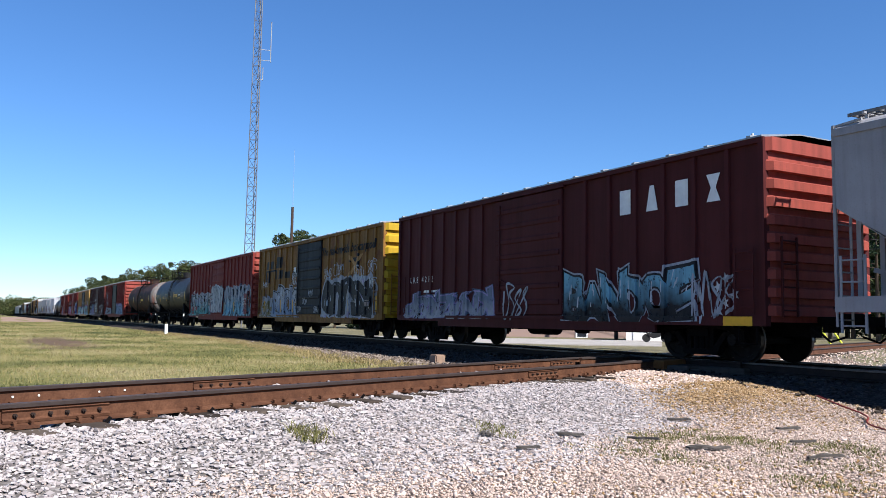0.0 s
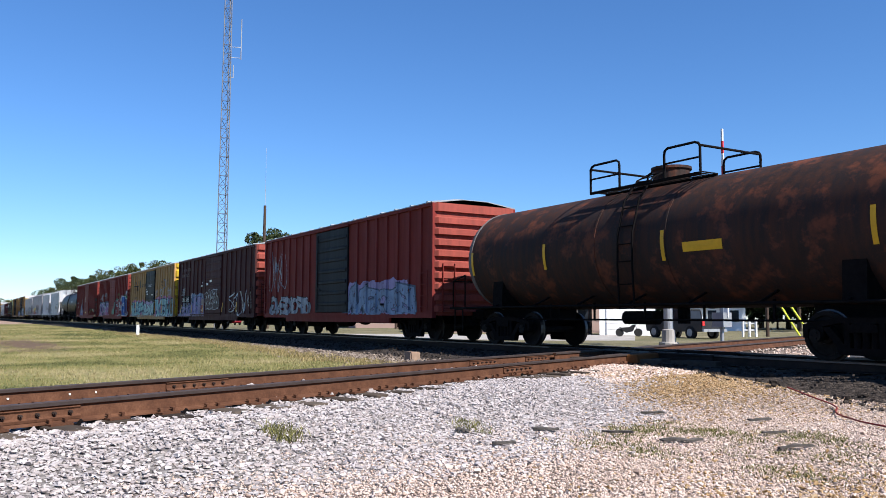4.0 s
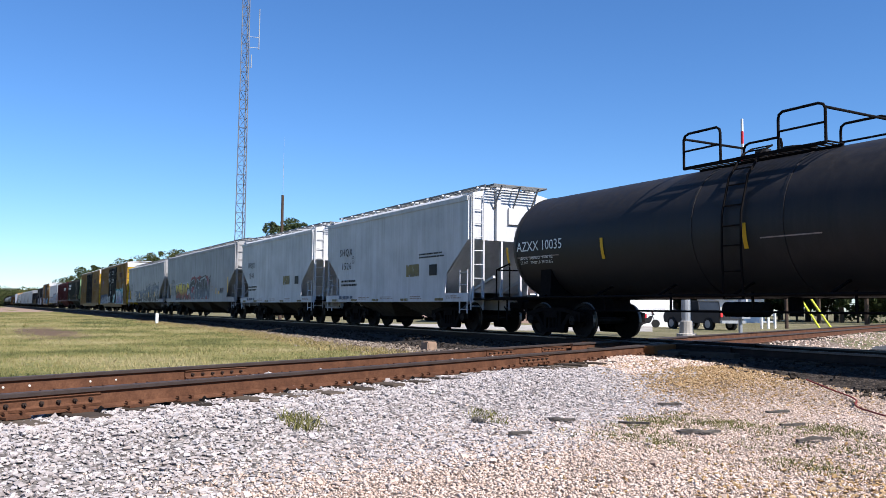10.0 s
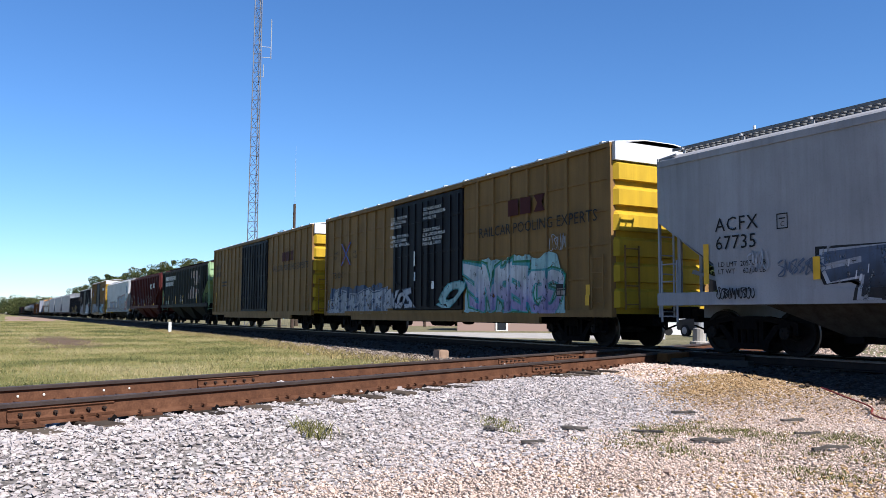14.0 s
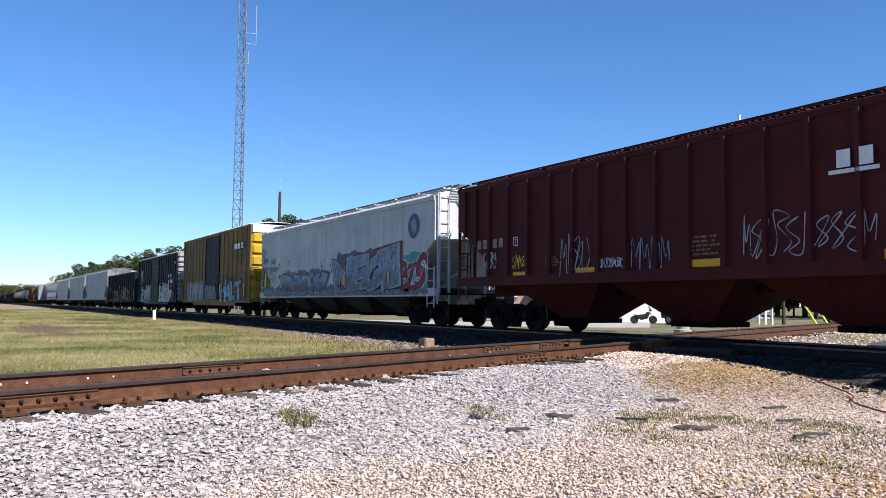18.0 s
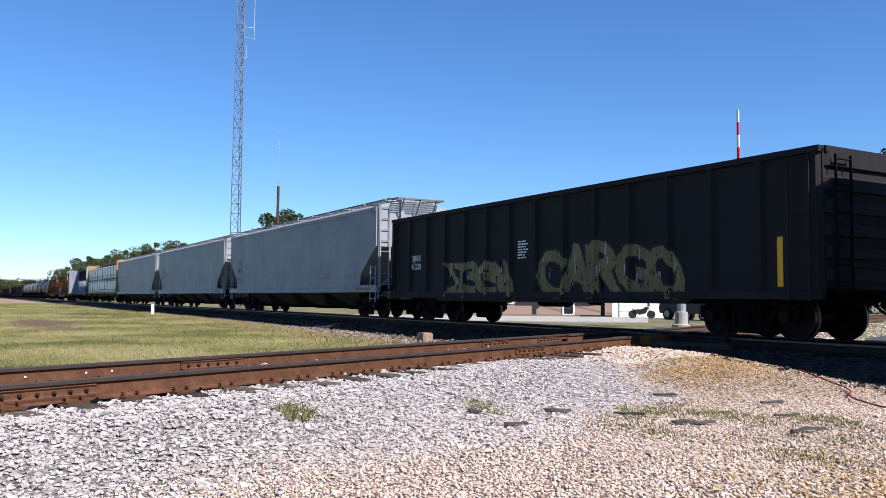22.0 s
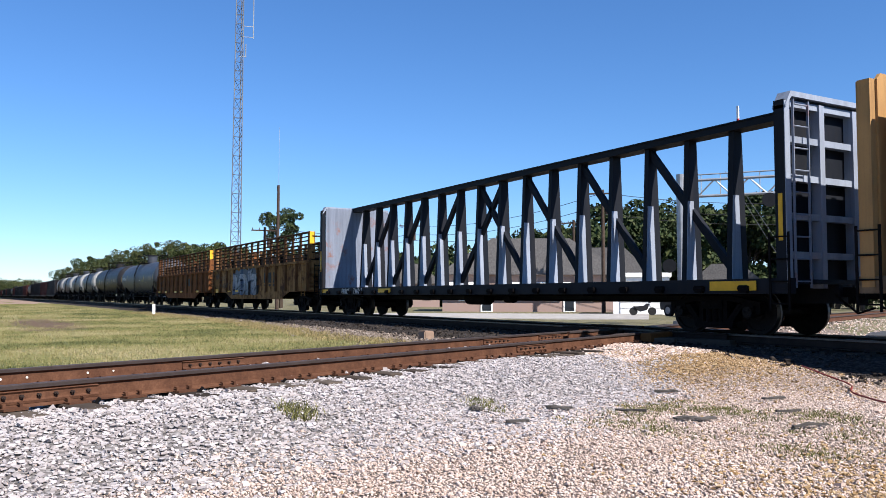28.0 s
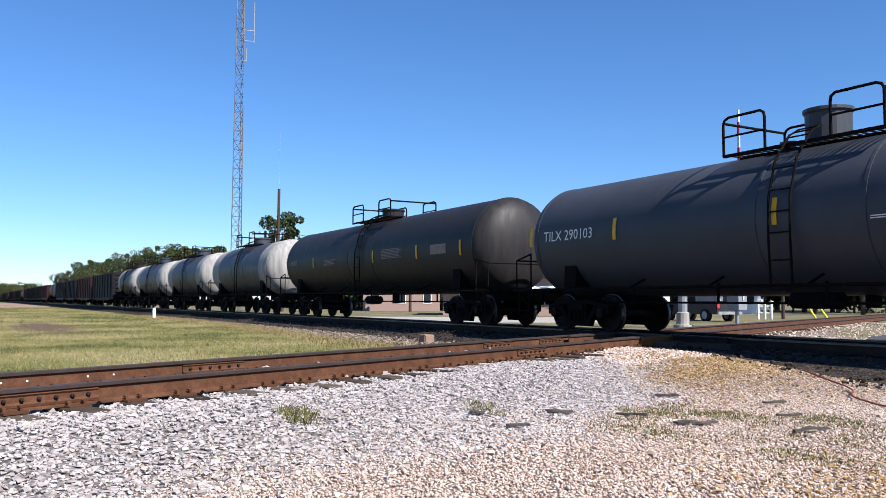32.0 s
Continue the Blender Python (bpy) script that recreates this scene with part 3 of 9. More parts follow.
def scatter_stones(name, pts, sizes, mat, label, sink=0.25, flat=0.9, small=False, smooth=False, tilt=0.55):
    """Many rough stones in one mesh, from a dozen jittered shapes."""
    v0 = np.array([(x, y, z) for z in (-1, 1) for y in (-1, 1) for x in (-1, 1)], float)
    f0 = np.array([(0, 2, 3), (0, 3, 1), (4, 5, 7), (4, 7, 6), (0, 1, 5), (0, 5, 4), (2, 6, 7), (2, 7, 3), (0, 4, 6), (0, 6, 2), (1, 3, 7), (1, 7, 5)])
    if small:
        v0 = np.array([(1.35, 0.2, -0.2), (-1.35, -0.2, 0.1), (0.2, 1.35, 0.1), (-0.2, -1.35, -0.1), (0.3, 0.2, 1.3), (-0.2, -0.1, -1.3)], float)
        f0 = np.array([(0, 2, 4), (2, 1, 4), (1, 3, 4), (3, 0, 4), (2, 0, 5), (1, 2, 5), (3, 1, 5), (0, 3, 5)])
    n = len(pts)
    shapes = []
    for _ in range(24):
        s = v0 * 0.78 + rng.uniform(-0.42, 0.42, v0.shape) * (1.0 if flat > 0.8 else 1.2)
        shapes.append(s * rng.uniform((0.8, 0.6, 0.5), (1.4, 1.0, 0.95)) * np.array([1, 1, flat]))
    shapes = np.array(shapes)[rng.integers(0, 24, n)]
    a = rng.uniform(0, 2 * np.pi, n)
    b = rng.normal(0, tilt, n)
    ca, sa, cb, sb = np.cos(a), np.sin(a), np.cos(b), np.sin(b)
    rot_m = np.stack([np.stack([ca, -sa * cb, sa * sb], -1), np.stack([sa, ca * cb, -ca * sb], -1), np.stack([0 * a, sb, cb], -1)], 1)
    v = np.einsum("nij,nkj->nki", rot_m, shapes) * sizes[:, None, None]
    v += pts[:, None, :]
    v[:, :, 2] += (sizes * (0.55 - sink + rng.uniform(-0.3, 0.75, n)))[:, None]
    f = f0[None] + (np.arange(n) * len(v0))[:, None, None]
    ob = part(name, from_arrays(name, v.reshape(-1, 3), f.reshape(-1, 3), mat, smooth))
    return tagged(ob, label, "gravel", kind="stuff")


def field(n, x0, x1, y0, y1, keep):
    x, y = rng.uniform(x0, x1, n), rng.uniform(y0, y1, n)
    side = x * NN.x + y * NN.y - ND
    k = keep(x, y, side)
    x, y = x[k], y[k]
    return np.stack([x, y, ground_z(x, y)], -1)


# pale ballast beside the near track, tan gravel in front of it, stones on the main line's bed
def wobble(x, y):
    return 0.5 * np.sin(x * 0.9 + 1.3 * y) + 0.4 * np.sin(2.1 * x - 0.8 * y)


def grass_edge(x, y):
    return -3.4 - 1.3 * np.clip((x + 38) * 0.06, 0, 1) + 0.3 * wobble(x, y)


pale = field(430000, -24, -1, -14.3, 3, lambda x, y, s: (s > 0.8) & (s < 3.5 + 0.5 * wobble(x, y) + rng.normal(0, 0.35, len(x))) & (y < -4.6 + wobble(x, y) + rng.normal(0, 0.5, len(x))) & (x > -20))
scatter_stones("ballast", pale, rng.uniform(0.011, 0.020, len(pale)) * rng.choice((0.75, 1.0, 1.3), len(pale), p=(0.35, 0.5, 0.15)), "stone_white", "loose pale crushed limestone along the near track", flat=0.68, tilt=0.4)
between = field(12000, -24, -3, -14.3, 3, lambda x, y, s: (np.abs(s) < 0.9) & (y < 1))
scatter_stones("ballast", between, rng.uniform(0.02, 0.045, len(between)), "stone_white", "pale crushed stone between the rusty rails")
tan = field(360000, -11, 1.0, -14.3, -2.7, lambda x, y, s: ((s > 3.2 + 0.5 * wobble(x, y) + rng.normal(0, 0.4, len(x))) | ((y > -5.0 + wobble(x, y) + rng.normal(0, 0.6, len(x))) & (s > 0.85))) & (np.hypot(x, y - EYE.y) > 2.5))
tan = tan[rng.uniform(0, 1, len(tan)) < np.clip(7.0 / np.hypot(tan[:, 0], tan[:, 1] - EYE.y), 0.45, 1.0)]
ochre = (np.hypot(tan[:, 0] + 10.0, tan[:, 1] + 4.2) < 1.2 + rng.exponential(0.75, len(tan))) | (np.hypot(tan[:, 0] + 2.9, tan[:, 1] + 8.6) < rng.exponential(0.55, len(tan)))
scatter_stones("gravel", tan[~ochre], rng.uniform(0.007, 0.015, (~ochre).sum()) * rng.choice((0.8, 1.0, 1.5), (~ochre).sum(), p=(0.5, 0.43, 0.07)), "stone_tan", "tan and pinkish gravel on bare ground", 0.35, small=True, smooth=True)
far_tan = field(40000, -20, -10, -9, -2.7, lambda x, y, s: (s > 0.85) & (y > -5.4 + wobble(x, y)))
ochre_pts = tan[ochre]
scatter_stones("gravel", far_tan, rng.uniform(0.012, 0.026, len(far_tan)), "stone_tan", "pinkish tan gravel at the foot of the crossing", 0.3)
scatter_stones("gravel", ochre_pts, rng.uniform(0.010, 0.022, len(ochre_pts)), "stone_ochre", "yellowish brown gravel mound beside the crossing", 0.3, small=True)
big = field(220, -11, 1.0, -13.5, -3.0, lambda x, y, s: s > 3.0)
scatter_stones("gravel", big, rng.uniform(0.014, 0.028, len(big)), "stone_tan", "larger pale stones lying about on the gravel", 0.3)
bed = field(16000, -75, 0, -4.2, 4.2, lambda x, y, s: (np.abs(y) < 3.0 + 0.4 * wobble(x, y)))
scatter_stones("ballast", bed, rng.uniform(0.02, 0.04, len(bed)), "bed_stone", "ballast on the bed of the main line, darkened for the train's shade")
verge = field(26000, -60, -11, -6.0, -2.0, lambda x, y, s: (s < -1.3) & (y > grass_edge(x, y) - rng.exponential(0.25, len(x))) & (y < -2.6))
scatter_stones("ballast", verge, rng.uniform(0.018, 0.04, len(verge)), "verge_stone", "brownish stones spilled at the edge of the grass")
beyond = field(9000, -30, -8, 2, 22, lambda x, y, s: (s > 0.9) & (s < 4.5))
scatter_stones("ballast", beyond, rng.uniform(0.02, 0.04, len(beyond)), "stone_tan", "pinkish ballast past the crossing")


def blades(name, pts, tall, wide, mat, label, lean=0.5, cat="grass", per=4):
    """Bent blades, each of two triangles, in little fans."""
    n = len(pts)
    p = np.repeat(pts, per, 0) + np.concatenate([rng.normal(0, 0.035, (n * per, 2)), np.zeros((n * per, 1))], 1)
    m = n * per
    a = rng.uniform(0, 2 * np.pi, m)
    h = np.repeat(tall, per) * rng.uniform(0.5, 1.1, m)
    w = wide * rng.uniform(0.6, 1.4, m)
    dx, dy = np.cos(a), np.sin(a)
    ln = rng.normal(0, lean, (m, 2)) * h[:, None]
    base = np.stack([dx * w, dy * w, 0 * w], -1)
    mid = np.concatenate([ln * 0.35, (h * 0.6)[:, None]], 1)
    tip = np.concatenate([ln, h[:, None]], 1)
    v = np.stack([p - base, p + base, p + mid + base * 0.7, p + mid - base * 0.7, p + tip], 1).reshape(-1, 3)
    k = np.arange(m)[:, None] * 5
    f = np.concatenate([k + np.array([0, 1, 2]), k + np.array([0, 2, 3]), k + np.array([3, 2, 4])])
    return tagged(part(name, from_arrays(name, v, f, mat)), label, cat, kind="stuff")


lawn = field(26000, -46, -12, -14.3, -2.9, lambda x, y, s: (s < -1.5 + 0.2 * wobble(x, y)) & (y < grass_edge(x, y)) & (np.hypot((x + 39) * 0.10, (y + 11.4) * 0.55) > 0.8 + 0.3 * wobble(x, y) + rng.normal(0, 0.25, len(x))))
blades("grass", lawn, rng.uniform(0.03, 0.09, len(lawn)), 0.006, "grass", "dry mown field grass between the two tracks")
far_lawn = field(14000, -130, -40, -14.3, -3.2, lambda x, y, s: (s < -2) & (np.hypot((x + 39) * 0.10, (y + 11.4) * 0.55) > 0.8 + 0.3 * wobble(x, y) + rng.normal(0, 0.25, len(x))))
blades("grass", far_lawn, rng.uniform(0.05, 0.13, len(far_lawn)), 0.012, "grass", "dry mown grass far along the main line")


dry = field(16000, -60, -13, -6.2, -2.2, lambda x, y, s: (s < -1.4) & (np.abs(y + 0.35 - grass_edge(x, y)) < 0.5 + rng.exponential(0.12, len(x))))
blades("grass", dry, rng.uniform(0.06, 0.17, len(dry)), 0.007, "straw", "tall straw-coloured grass at the foot of the ballast", 0.45)


def tuft(name, x, y, r, count, tall, label):
    a, d = rng.uniform(0, 2 * np.pi, count), r * np.sqrt(rng.uniform(0, 1, count))
    px, py = x + d * np.cos(a) * 1.3, y + d * np.sin(a)
    blades(name, np.stack([px, py, ground_z(px, py) + 0.012], -1), rng.uniform(0.5, 1.0, count) * tall, 0.004, "weed", label, 0.7, "weed")


tuft("weed_tuft", -6.9, -11.6, 0.16, 60, 0.14, "small dusty weed tuft growing in the pale ballast")
tuft("weed_tuft", -4.35, -12.55, 0.2, 60, 0.12, "low dusty weed at the foot of the ballast")
tuft("weed_tuft", -7.4, -9.3, 0.22, 70, 0.07, "flat green weeds between gravel stones")
for x, y in ((-6.15, -8.6), (-6.85, -7.45), (-6.4, -7.1), (-5.9, -6.9), (-5.2, -6.9), (-5.6, -8.3), (-5.4, -6.5), (-6.6, -7.9), (-4.3, -8.2), (-4.6, -7.6), (-6.9, -6.8)):
    for q in range(4):
        tuft("weed_patch", x + rng.normal(0, 0.22), y + rng.normal(0, 0.22), 0.30, 26, 0.045, "low yellow-green weeds on bare tan gravel")


# ---- tracks ----
RAIL = [(-0.075, -0.186), (0.075, -0.186), (0.075, -0.172), (0.013, -0.152), (0.010, -0.052), (0.036, -0.036), (0.037, -0.008), (0.027, 0.0), (-0.027, 0.0), (-0.037, -0.008), (-0.036, -0.036), (-0.010, -0.052), (-0.013, -0.152), (-0.075, -0.172)]


def line_pose(origin, way):
    """x along the track, y to its left, z up."""
    w = Vector(way).normalized()
    u = Vector((0, 0, 1)).cross(w)
    return Matrix(((w.x, u.x, 0, origin[0]), (w.y, u.y, 0, origin[1]), (w.z, u.z, 1, 0), (0, 0, 0, 1)))


def rail(x0, x1, y, frame_m, parent, name="rail", mats=("rail", "rail_top"), step=0.0, label=""):
    bm = bmesh.new()
    prism(bm, RAIL, x0, x1, "x")
    for f in bm.faces:
        if f.normal.length == 0:
            f.normal_update()
        if all(v.co.z > -0.04 for v in f.verts):
            f.material_index = 1
    ob = part(name, fix(bm), mats, parent, label)
    ob.matrix_basis = Matrix.Translation((0, y, 0))
    return ob


def bolt_bar(parent, x, y, side, length=0.92):
    """A joint bar along the web with its bolts and nuts."""
    bm = bmesh.new()
    s = side
    prism(bm, [(0.012 * s, -0.15), (0.045 * s, -0.158), (0.05 * s, -0.135), (0.028 * s, -0.12), (0.026 * s, -0.075), (0.04 * s, -0.058), (0.012 * s, -0.048)], -length / 2, length / 2, "x")
    ob = part("joint_bar", fix(bm), "rail", parent, "rusty bolted joint bar")
    ob.matrix_basis = Matrix.Translation((x, y, 0))
    for k in range(6):
        bm = bmesh.new()
        bx = (k - 2.5) * 0.145
        rod(bm, (bx, 0.02 * s, -0.098), (bx, 0.055 * s, -0.098), 0.017, 6)
        rod(bm, (bx, 0.05 * s, -0.098), (bx, 0.07 * s, -0.098), 0.009, 6)
        part("bolt", bm, "frog", ob)


def tie_mesh(length=2.6, w=0.23):
    bm = bmesh.new()
    box(bm, -w / 2, w / 2, -length / 2, length / 2, -0.38, -0.192)
    bmesh.ops.bevel(bm, geom=bm.edges[:], offset=0.012, segments=1, affect="EDGES")
    me = bpy.data.meshes.new("tie")
    bm.to_mesh(me)
    bm.free()
    me.materials.append(M["tie"])
    return me


def plate_mesh():
    bm = bmesh.new()
    box(bm, -0.1, 0.1, -0.17, 0.17, -0.194, -0.176)
    for sx in (-0.07, 0.07):
        for sy in (-0.1, 0.1):
            box(bm, sx - 0.012, sx + 0.012, sy - 0.012, sy + 0.012, -0.18, -0.145)
            box(bm, sx - 0.016, sx + 0.016, sy - 0.02 - 0.012 * (1 if sy > 0 else -1), sy + 0.02 - 0.012 * (1 if sy > 0 else -1), -0.15, -0.138)
    me = bpy.data.meshes.new("tie_plate")
    bm.to_mesh(me)
    bm.free()
    me.materials.append(M["rail"])
    return me


def anchor_mesh():
    bm = bmesh.new()
    bar(bm, (0, -0.13, -0.215), (0, 0.05, -0.19), 0.025, 0.03)
    bar(bm, (0, -0.13, -0.215), (0.03, -0.16, -0.16), 0.025, 0.03)
    me = bpy.data.meshes.new("rail_anchor")
    bm.to_mesh(me)
    bm.free()
    me.materials.append(M["iron"])
    return me


TIE, PLATE, ANCHOR = tie_mesh(), plate_mesh(), anchor_mesh()
G2 = 0.755   # half the distance between the rails' middles

near_track = tagged(new("near_track"), "rusty little-used track on dark ties crossing the main line", "railway track", kind="structure")
near_track.matrix_basis = line_pose(NN * ND, NU)
CROSS = 5.83   # where the near track's middle line meets the main line


def near_x(x, y):
    return x * NU.x + y * NU.y


def near_gap(y_side):
    """Where the near track's rail at that side meets the main line's two rails, along its own line."""
    out = []
    for ry in (-G2, G2):
        p0 = NN * (ND - y_side)
        out.append((ry - p0.y) / NU.y)
    return out


for y, label in ((G2, "far rusty rail"), (-G2, "near rusty rail")):
    a, b = near_gap(y)
    rail(-42, a - 0.12, y, None, near_track)
    rail(a + 0.06, b - 0.12, y, None, near_track, "rail", ("frog", "frog"))
    rail(b + 0.06, 75, y, None, near_track)
# guard rails at the crossing
for y, s in ((G2 - 0.14, 1), (-G2 + 0.14, -1)):
    a, b = near_gap(y)
    rail(a - 2.6, a - 0.14, y, None, near_track, "guard_rail", ("rail", "rail_top"))
    rail(b + 0.08, b + 2.6, y, None, near_track, "guard_rail", ("rail", "rail_top"))
for x, y in ((-6.4, G2), (0.07, G2), (2.1, G2), (-9.3, -G2), (-1.25, -G2)):
    bolt_bar(near_track, x, y, -1)
for u, r_ in ((-8.96, 0.011), (-8.70, 0.011), (-8.05, 0.011), (-7.75, 0.010)):
    bm = bmesh.new()
    rod(bm, (u, G2 - 0.012, -0.098), (u, G2 - 0.022, -0.098), r_, 10)
    part("paint_mark", bm, "white_wall", near_track, "white paint dot")
for k in range(-24, 46):
    x = -2.6 + k * 0.54
    if near_gap(0)[0] - 0.5 < x < near_gap(0)[1] + 0.4:
        continue
    part("tie", TIE, None, near_track, at=pose(x + random.uniform(-0.03, 0.03), random.uniform(-0.06, 0.06), random.uniform(-0.012, 0.004), 0, 0, random.uniform(-1.2, 1.2)))
    if -19 < x < 3:
        for y in (-G2, G2):
            part("tie_plate", PLATE, None, near_track, at=(x, y, 0))
        if k % 2 == 0:
            part("rail_anchor", ANCHOR, None, near_track, at=(x + 0.15, -G2, 0))

main_track = tagged(new("main_track"), "main line track with polished rails on dark ties", "railway track", kind="structure")


def main_gap(y):
    """Where a main line rail at y meets the near track's two rails."""
    out = []
    for s in (G2, -G2):
        out.append((ND - s - y * NN.y) / NN.x)
    return sorted(out)


for y in (-G2, G2):
    a, b = main_gap(y)
    rail(-900, a - 0.1, y, None, main_track, "rail", ("frog", "rail_bright"))
    rail(a + 0.1, b - 0.1, y, None, main_track, "rail", ("frog", "rail_bright"))
    rail(b + 0.1, 260, y, None, main_track, "rail", ("frog", "rail_bright"))
    for s in (0.12, -0.12):
        rail(a - 1.8, a - 0.12, y + s, None, main_track, "guard_rail", ("frog", "frog"))
        rail(b + 0.12, b + 1.8, y + s, None, main_track, "guard_rail", ("frog", "frog"))
for k in range(-230, 30):
    x = k * 0.54 + 0.1
    if k < -130 and k % 2:
        continue
    part("tie", TIE, None, main_track, at=pose(x + random.uniform(-0.03, 0.03), random.uniform(-0.05, 0.05), random.uniform(-0.012, 0.003), 0, 0, random.uniform(-1, 1)))

# the crossing's castings: heavy blocks in the four corners and filler bars along the flangeways
diamond = thing("crossing_diamond", "dark worn steel crossing diamond where the two tracks meet", "rail crossing")
for y in (-G2, G2):
    for x in main_gap(y):
        bm = bmesh.new()
        box(bm, -0.34, 0.34, -0.17, 0.17, -0.19, -0.045)
        bmesh.ops.bevel(bm, geom=bm.edges[:], offset=0.02, segments=1, affect="EDGES")
        part("casting", bm, "frog", diamond, at=pose(x, y, 0, 0, 0, 0))
for y, s in ((-G2, -1), (G2, 1)):
    a = near_gap(y)[0]
    p = NN * (ND - y * 1.0) + NU * (a - 0.85)
    bm = bmesh.new()
    box(bm, -0.62, 0.62, -0.12, 0.12, -0.19, -0.012)
    bmesh.ops.bevel(bm, geom=bm.edges[:], offset=0.015, segments=1, affect="EDGES")
    part("end_block", bm, "orange_rust", diamond, "bright rusty end block", at=line_pose((p.x, p.y, 0), NU) @ pose(0, -0.13 if y < 0 else 0.13, 0))
for k, (dx, dy, rz) in enumerate(((0.2, -1.35, 24), (0.9, -1.5, 30), (1.5, -1.25, 12), (-0.6, -1.7, 20), (0.5, -1.9, 28), (-0.1, -2.15, 22))):
    bm = bmesh.new()
    box(bm, -0.75, 0.75, -0.12, 0.12, -0.30, -0.11)
    bmesh.ops.bevel(bm, geom=bm.edges[:], offset=0.015, segments=1, affect="EDGES")
    part("timber", bm, "tie", diamond, "splintered crossing timber", at=pose(-13.4 + dx, dy, 0, 0, 0, rz))


# ---- the train ----
WHEELS = []      # all wheelsets, to be turned
CARS = []        # (thing, place of its middle at the start)
R_WHEEL = 0.44


def wheelset_mesh():
    bm = bmesh.new()
    rod(bm, (0, -1.0, 0), (0, 1.0, 0), 0.085, 10)
    for s in (-1, 1):
        prof = [(s * 0.66, 0.10), (s * 0.66, 0.47), (s * 0.69, 0.47), (s * 0.70, R_WHEEL), (s * 0.80, R_WHEEL - 0.005), (s * 0.80, 0.36), (s * 0.765, 0.34), (s * 0.77, 0.16), (s * 0.82, 0.14), (s * 0.82, 0.09)]
        lathe(bm, prof, 28)
        rod(bm, (0, s * 0.98, 0), (0, s * 1.13, 0), 0.115, 12)
        for k in range(3):
            t = 2.1 * k
            rod(bm, (0.065 * math.cos(t), s * 1.12, 0.065 * math.sin(t)), (0.065 * math.cos(t), s * 1.15, 0.065 * math.sin(t)), 0.022, 6)
    fix(bm)
    for f in bm.faces:
        r = [math.hypot(v.co.x, v.co.z) for v in f.verts]
        if min(r) > R_WHEEL - 0.02 and 0.69 < abs(f.calc_center_median().y) < 0.81:
            f.material_index = 1
    me = bpy.data.meshes.new("wheelset")
    bm.to_mesh(me)
    bm.free()
    for k in ("wheel", "tread"):
        me.materials.append(M[k])
    return me


def side_frame_mesh():
    """A cast side frame with two openings round its spring nest."""
    bm = bmesh.new()
    outer = [(-1.12, 0.36), (-1.12, 0.60), (-0.80, 0.66), (-0.45, 0.72), (0.45, 0.72), (0.80, 0.66), (1.12, 0.60), (1.12, 0.36), (0.98, 0.34), (0.98, 0.46), (0.70, 0.46)]
    pieces = [
        [(-1.14, 0.54), (-1.14, 0.64), (-0.45, 0.76), (0.45, 0.76), (1.14, 0.64), (1.14, 0.54), (0.45, 0.66), (-0.45, 0.66)],
        [(-0.76, 0.58), (-0.62, 0.60), (-0.28, 0.20), (-0.42, 0.16)],
        [(0.62, 0.60), (0.76, 0.58), (0.42, 0.16), (0.28, 0.20)],
        [(-0.45, 0.12), (0.45, 0.12), (0.50, 0.24), (-0.50, 0.24)],
        [(-0.36, 0.24), (-0.26, 0.24), (-0.26, 0.66), (-0.36, 0.66)],
        [(0.26, 0.24), (0.36, 0.24), (0.36, 0.66), (0.26, 0.66)],
        [(-1.14, 0.40), (-1.04, 0.40), (-1.04, 0.56), (-1.14, 0.56)],
        [(1.04, 0.40), (1.14, 0.40), (1.14, 0.56), (1.04, 0.56)],
    ]
    for p in pieces:
        prism(bm, p, -0.075, 0.075)
    for sx in (-0.86, 0.86):
        box(bm, sx - 0.13, sx + 0.13, -0.09, 0.09, 0.50, 0.60)
    for sx in (-0.16, 0.0, 0.16):
        rod(bm, (sx, 0, 0.24), (sx, 0, 0.52), 0.065, 10)
    box(bm, -0.26, 0.26, -0.12, 0.12, 0.50, 0.64)
    fix(bm)
    me = bpy.data.meshes.new("side_frame")
    bm.to_mesh(me)
    bm.free()
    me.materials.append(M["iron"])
    return me


def bolster_mesh():
    bm = bmesh.new()
    box(bm, -0.2, 0.2, -1.1, 1.1, 0.50, 0.66)
    rod(bm, (0, 0, 0.6), (0, 0, 0.78), 0.2, 12)
    for s in (-1, 1):
        box(bm, s * 0.42, s * 0.50, -0.85, 0.85, 0.34, 0.42)
        for y in (-0.75, 0.75):
            box(bm, s * 0.38, s * 0.46, y - 0.09, y + 0.09, 0.26, 0.56)
    me = bpy.data.meshes.new("truck")
    bm.to_mesh(me)
    bm.free()
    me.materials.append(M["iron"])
    return me


WHEELSET, SIDE_FRAME, BOLSTER = wheelset_mesh(), side_frame_mesh(), bolster_mesh()


def coupler_mesh():
    bm = bmesh.new()
    box(bm, -0.1, 0.75, -0.09, 0.09, 0.74, 0.92)
    box(bm, 0.6, 0.85, -0.17, 0.13, 0.70, 0.98)
    box(bm, 0.3, 0.42, -0.2, 0.2, 0.62, 0.76)
    rod(bm, (0.1, -0.28, 0.78), (0.55, -0.30, 0.45), 0.022, 6)
    rod(bm, (0.55, -0.30, 0.45), (0.85, -0.26, 0.55), 0.022, 6)
    bmesh.ops.bevel(bm, geom=[e for e in bm.edges if e.calc_length() > 0.2], offset=0.02, segments=1, affect="EDGES")
    me = bpy.data.meshes.new("coupler")
    bm.to_mesh(me)
    bm.free()
    me.materials.append(M["iron"])
    return me


COUPLER = coupler_mesh()


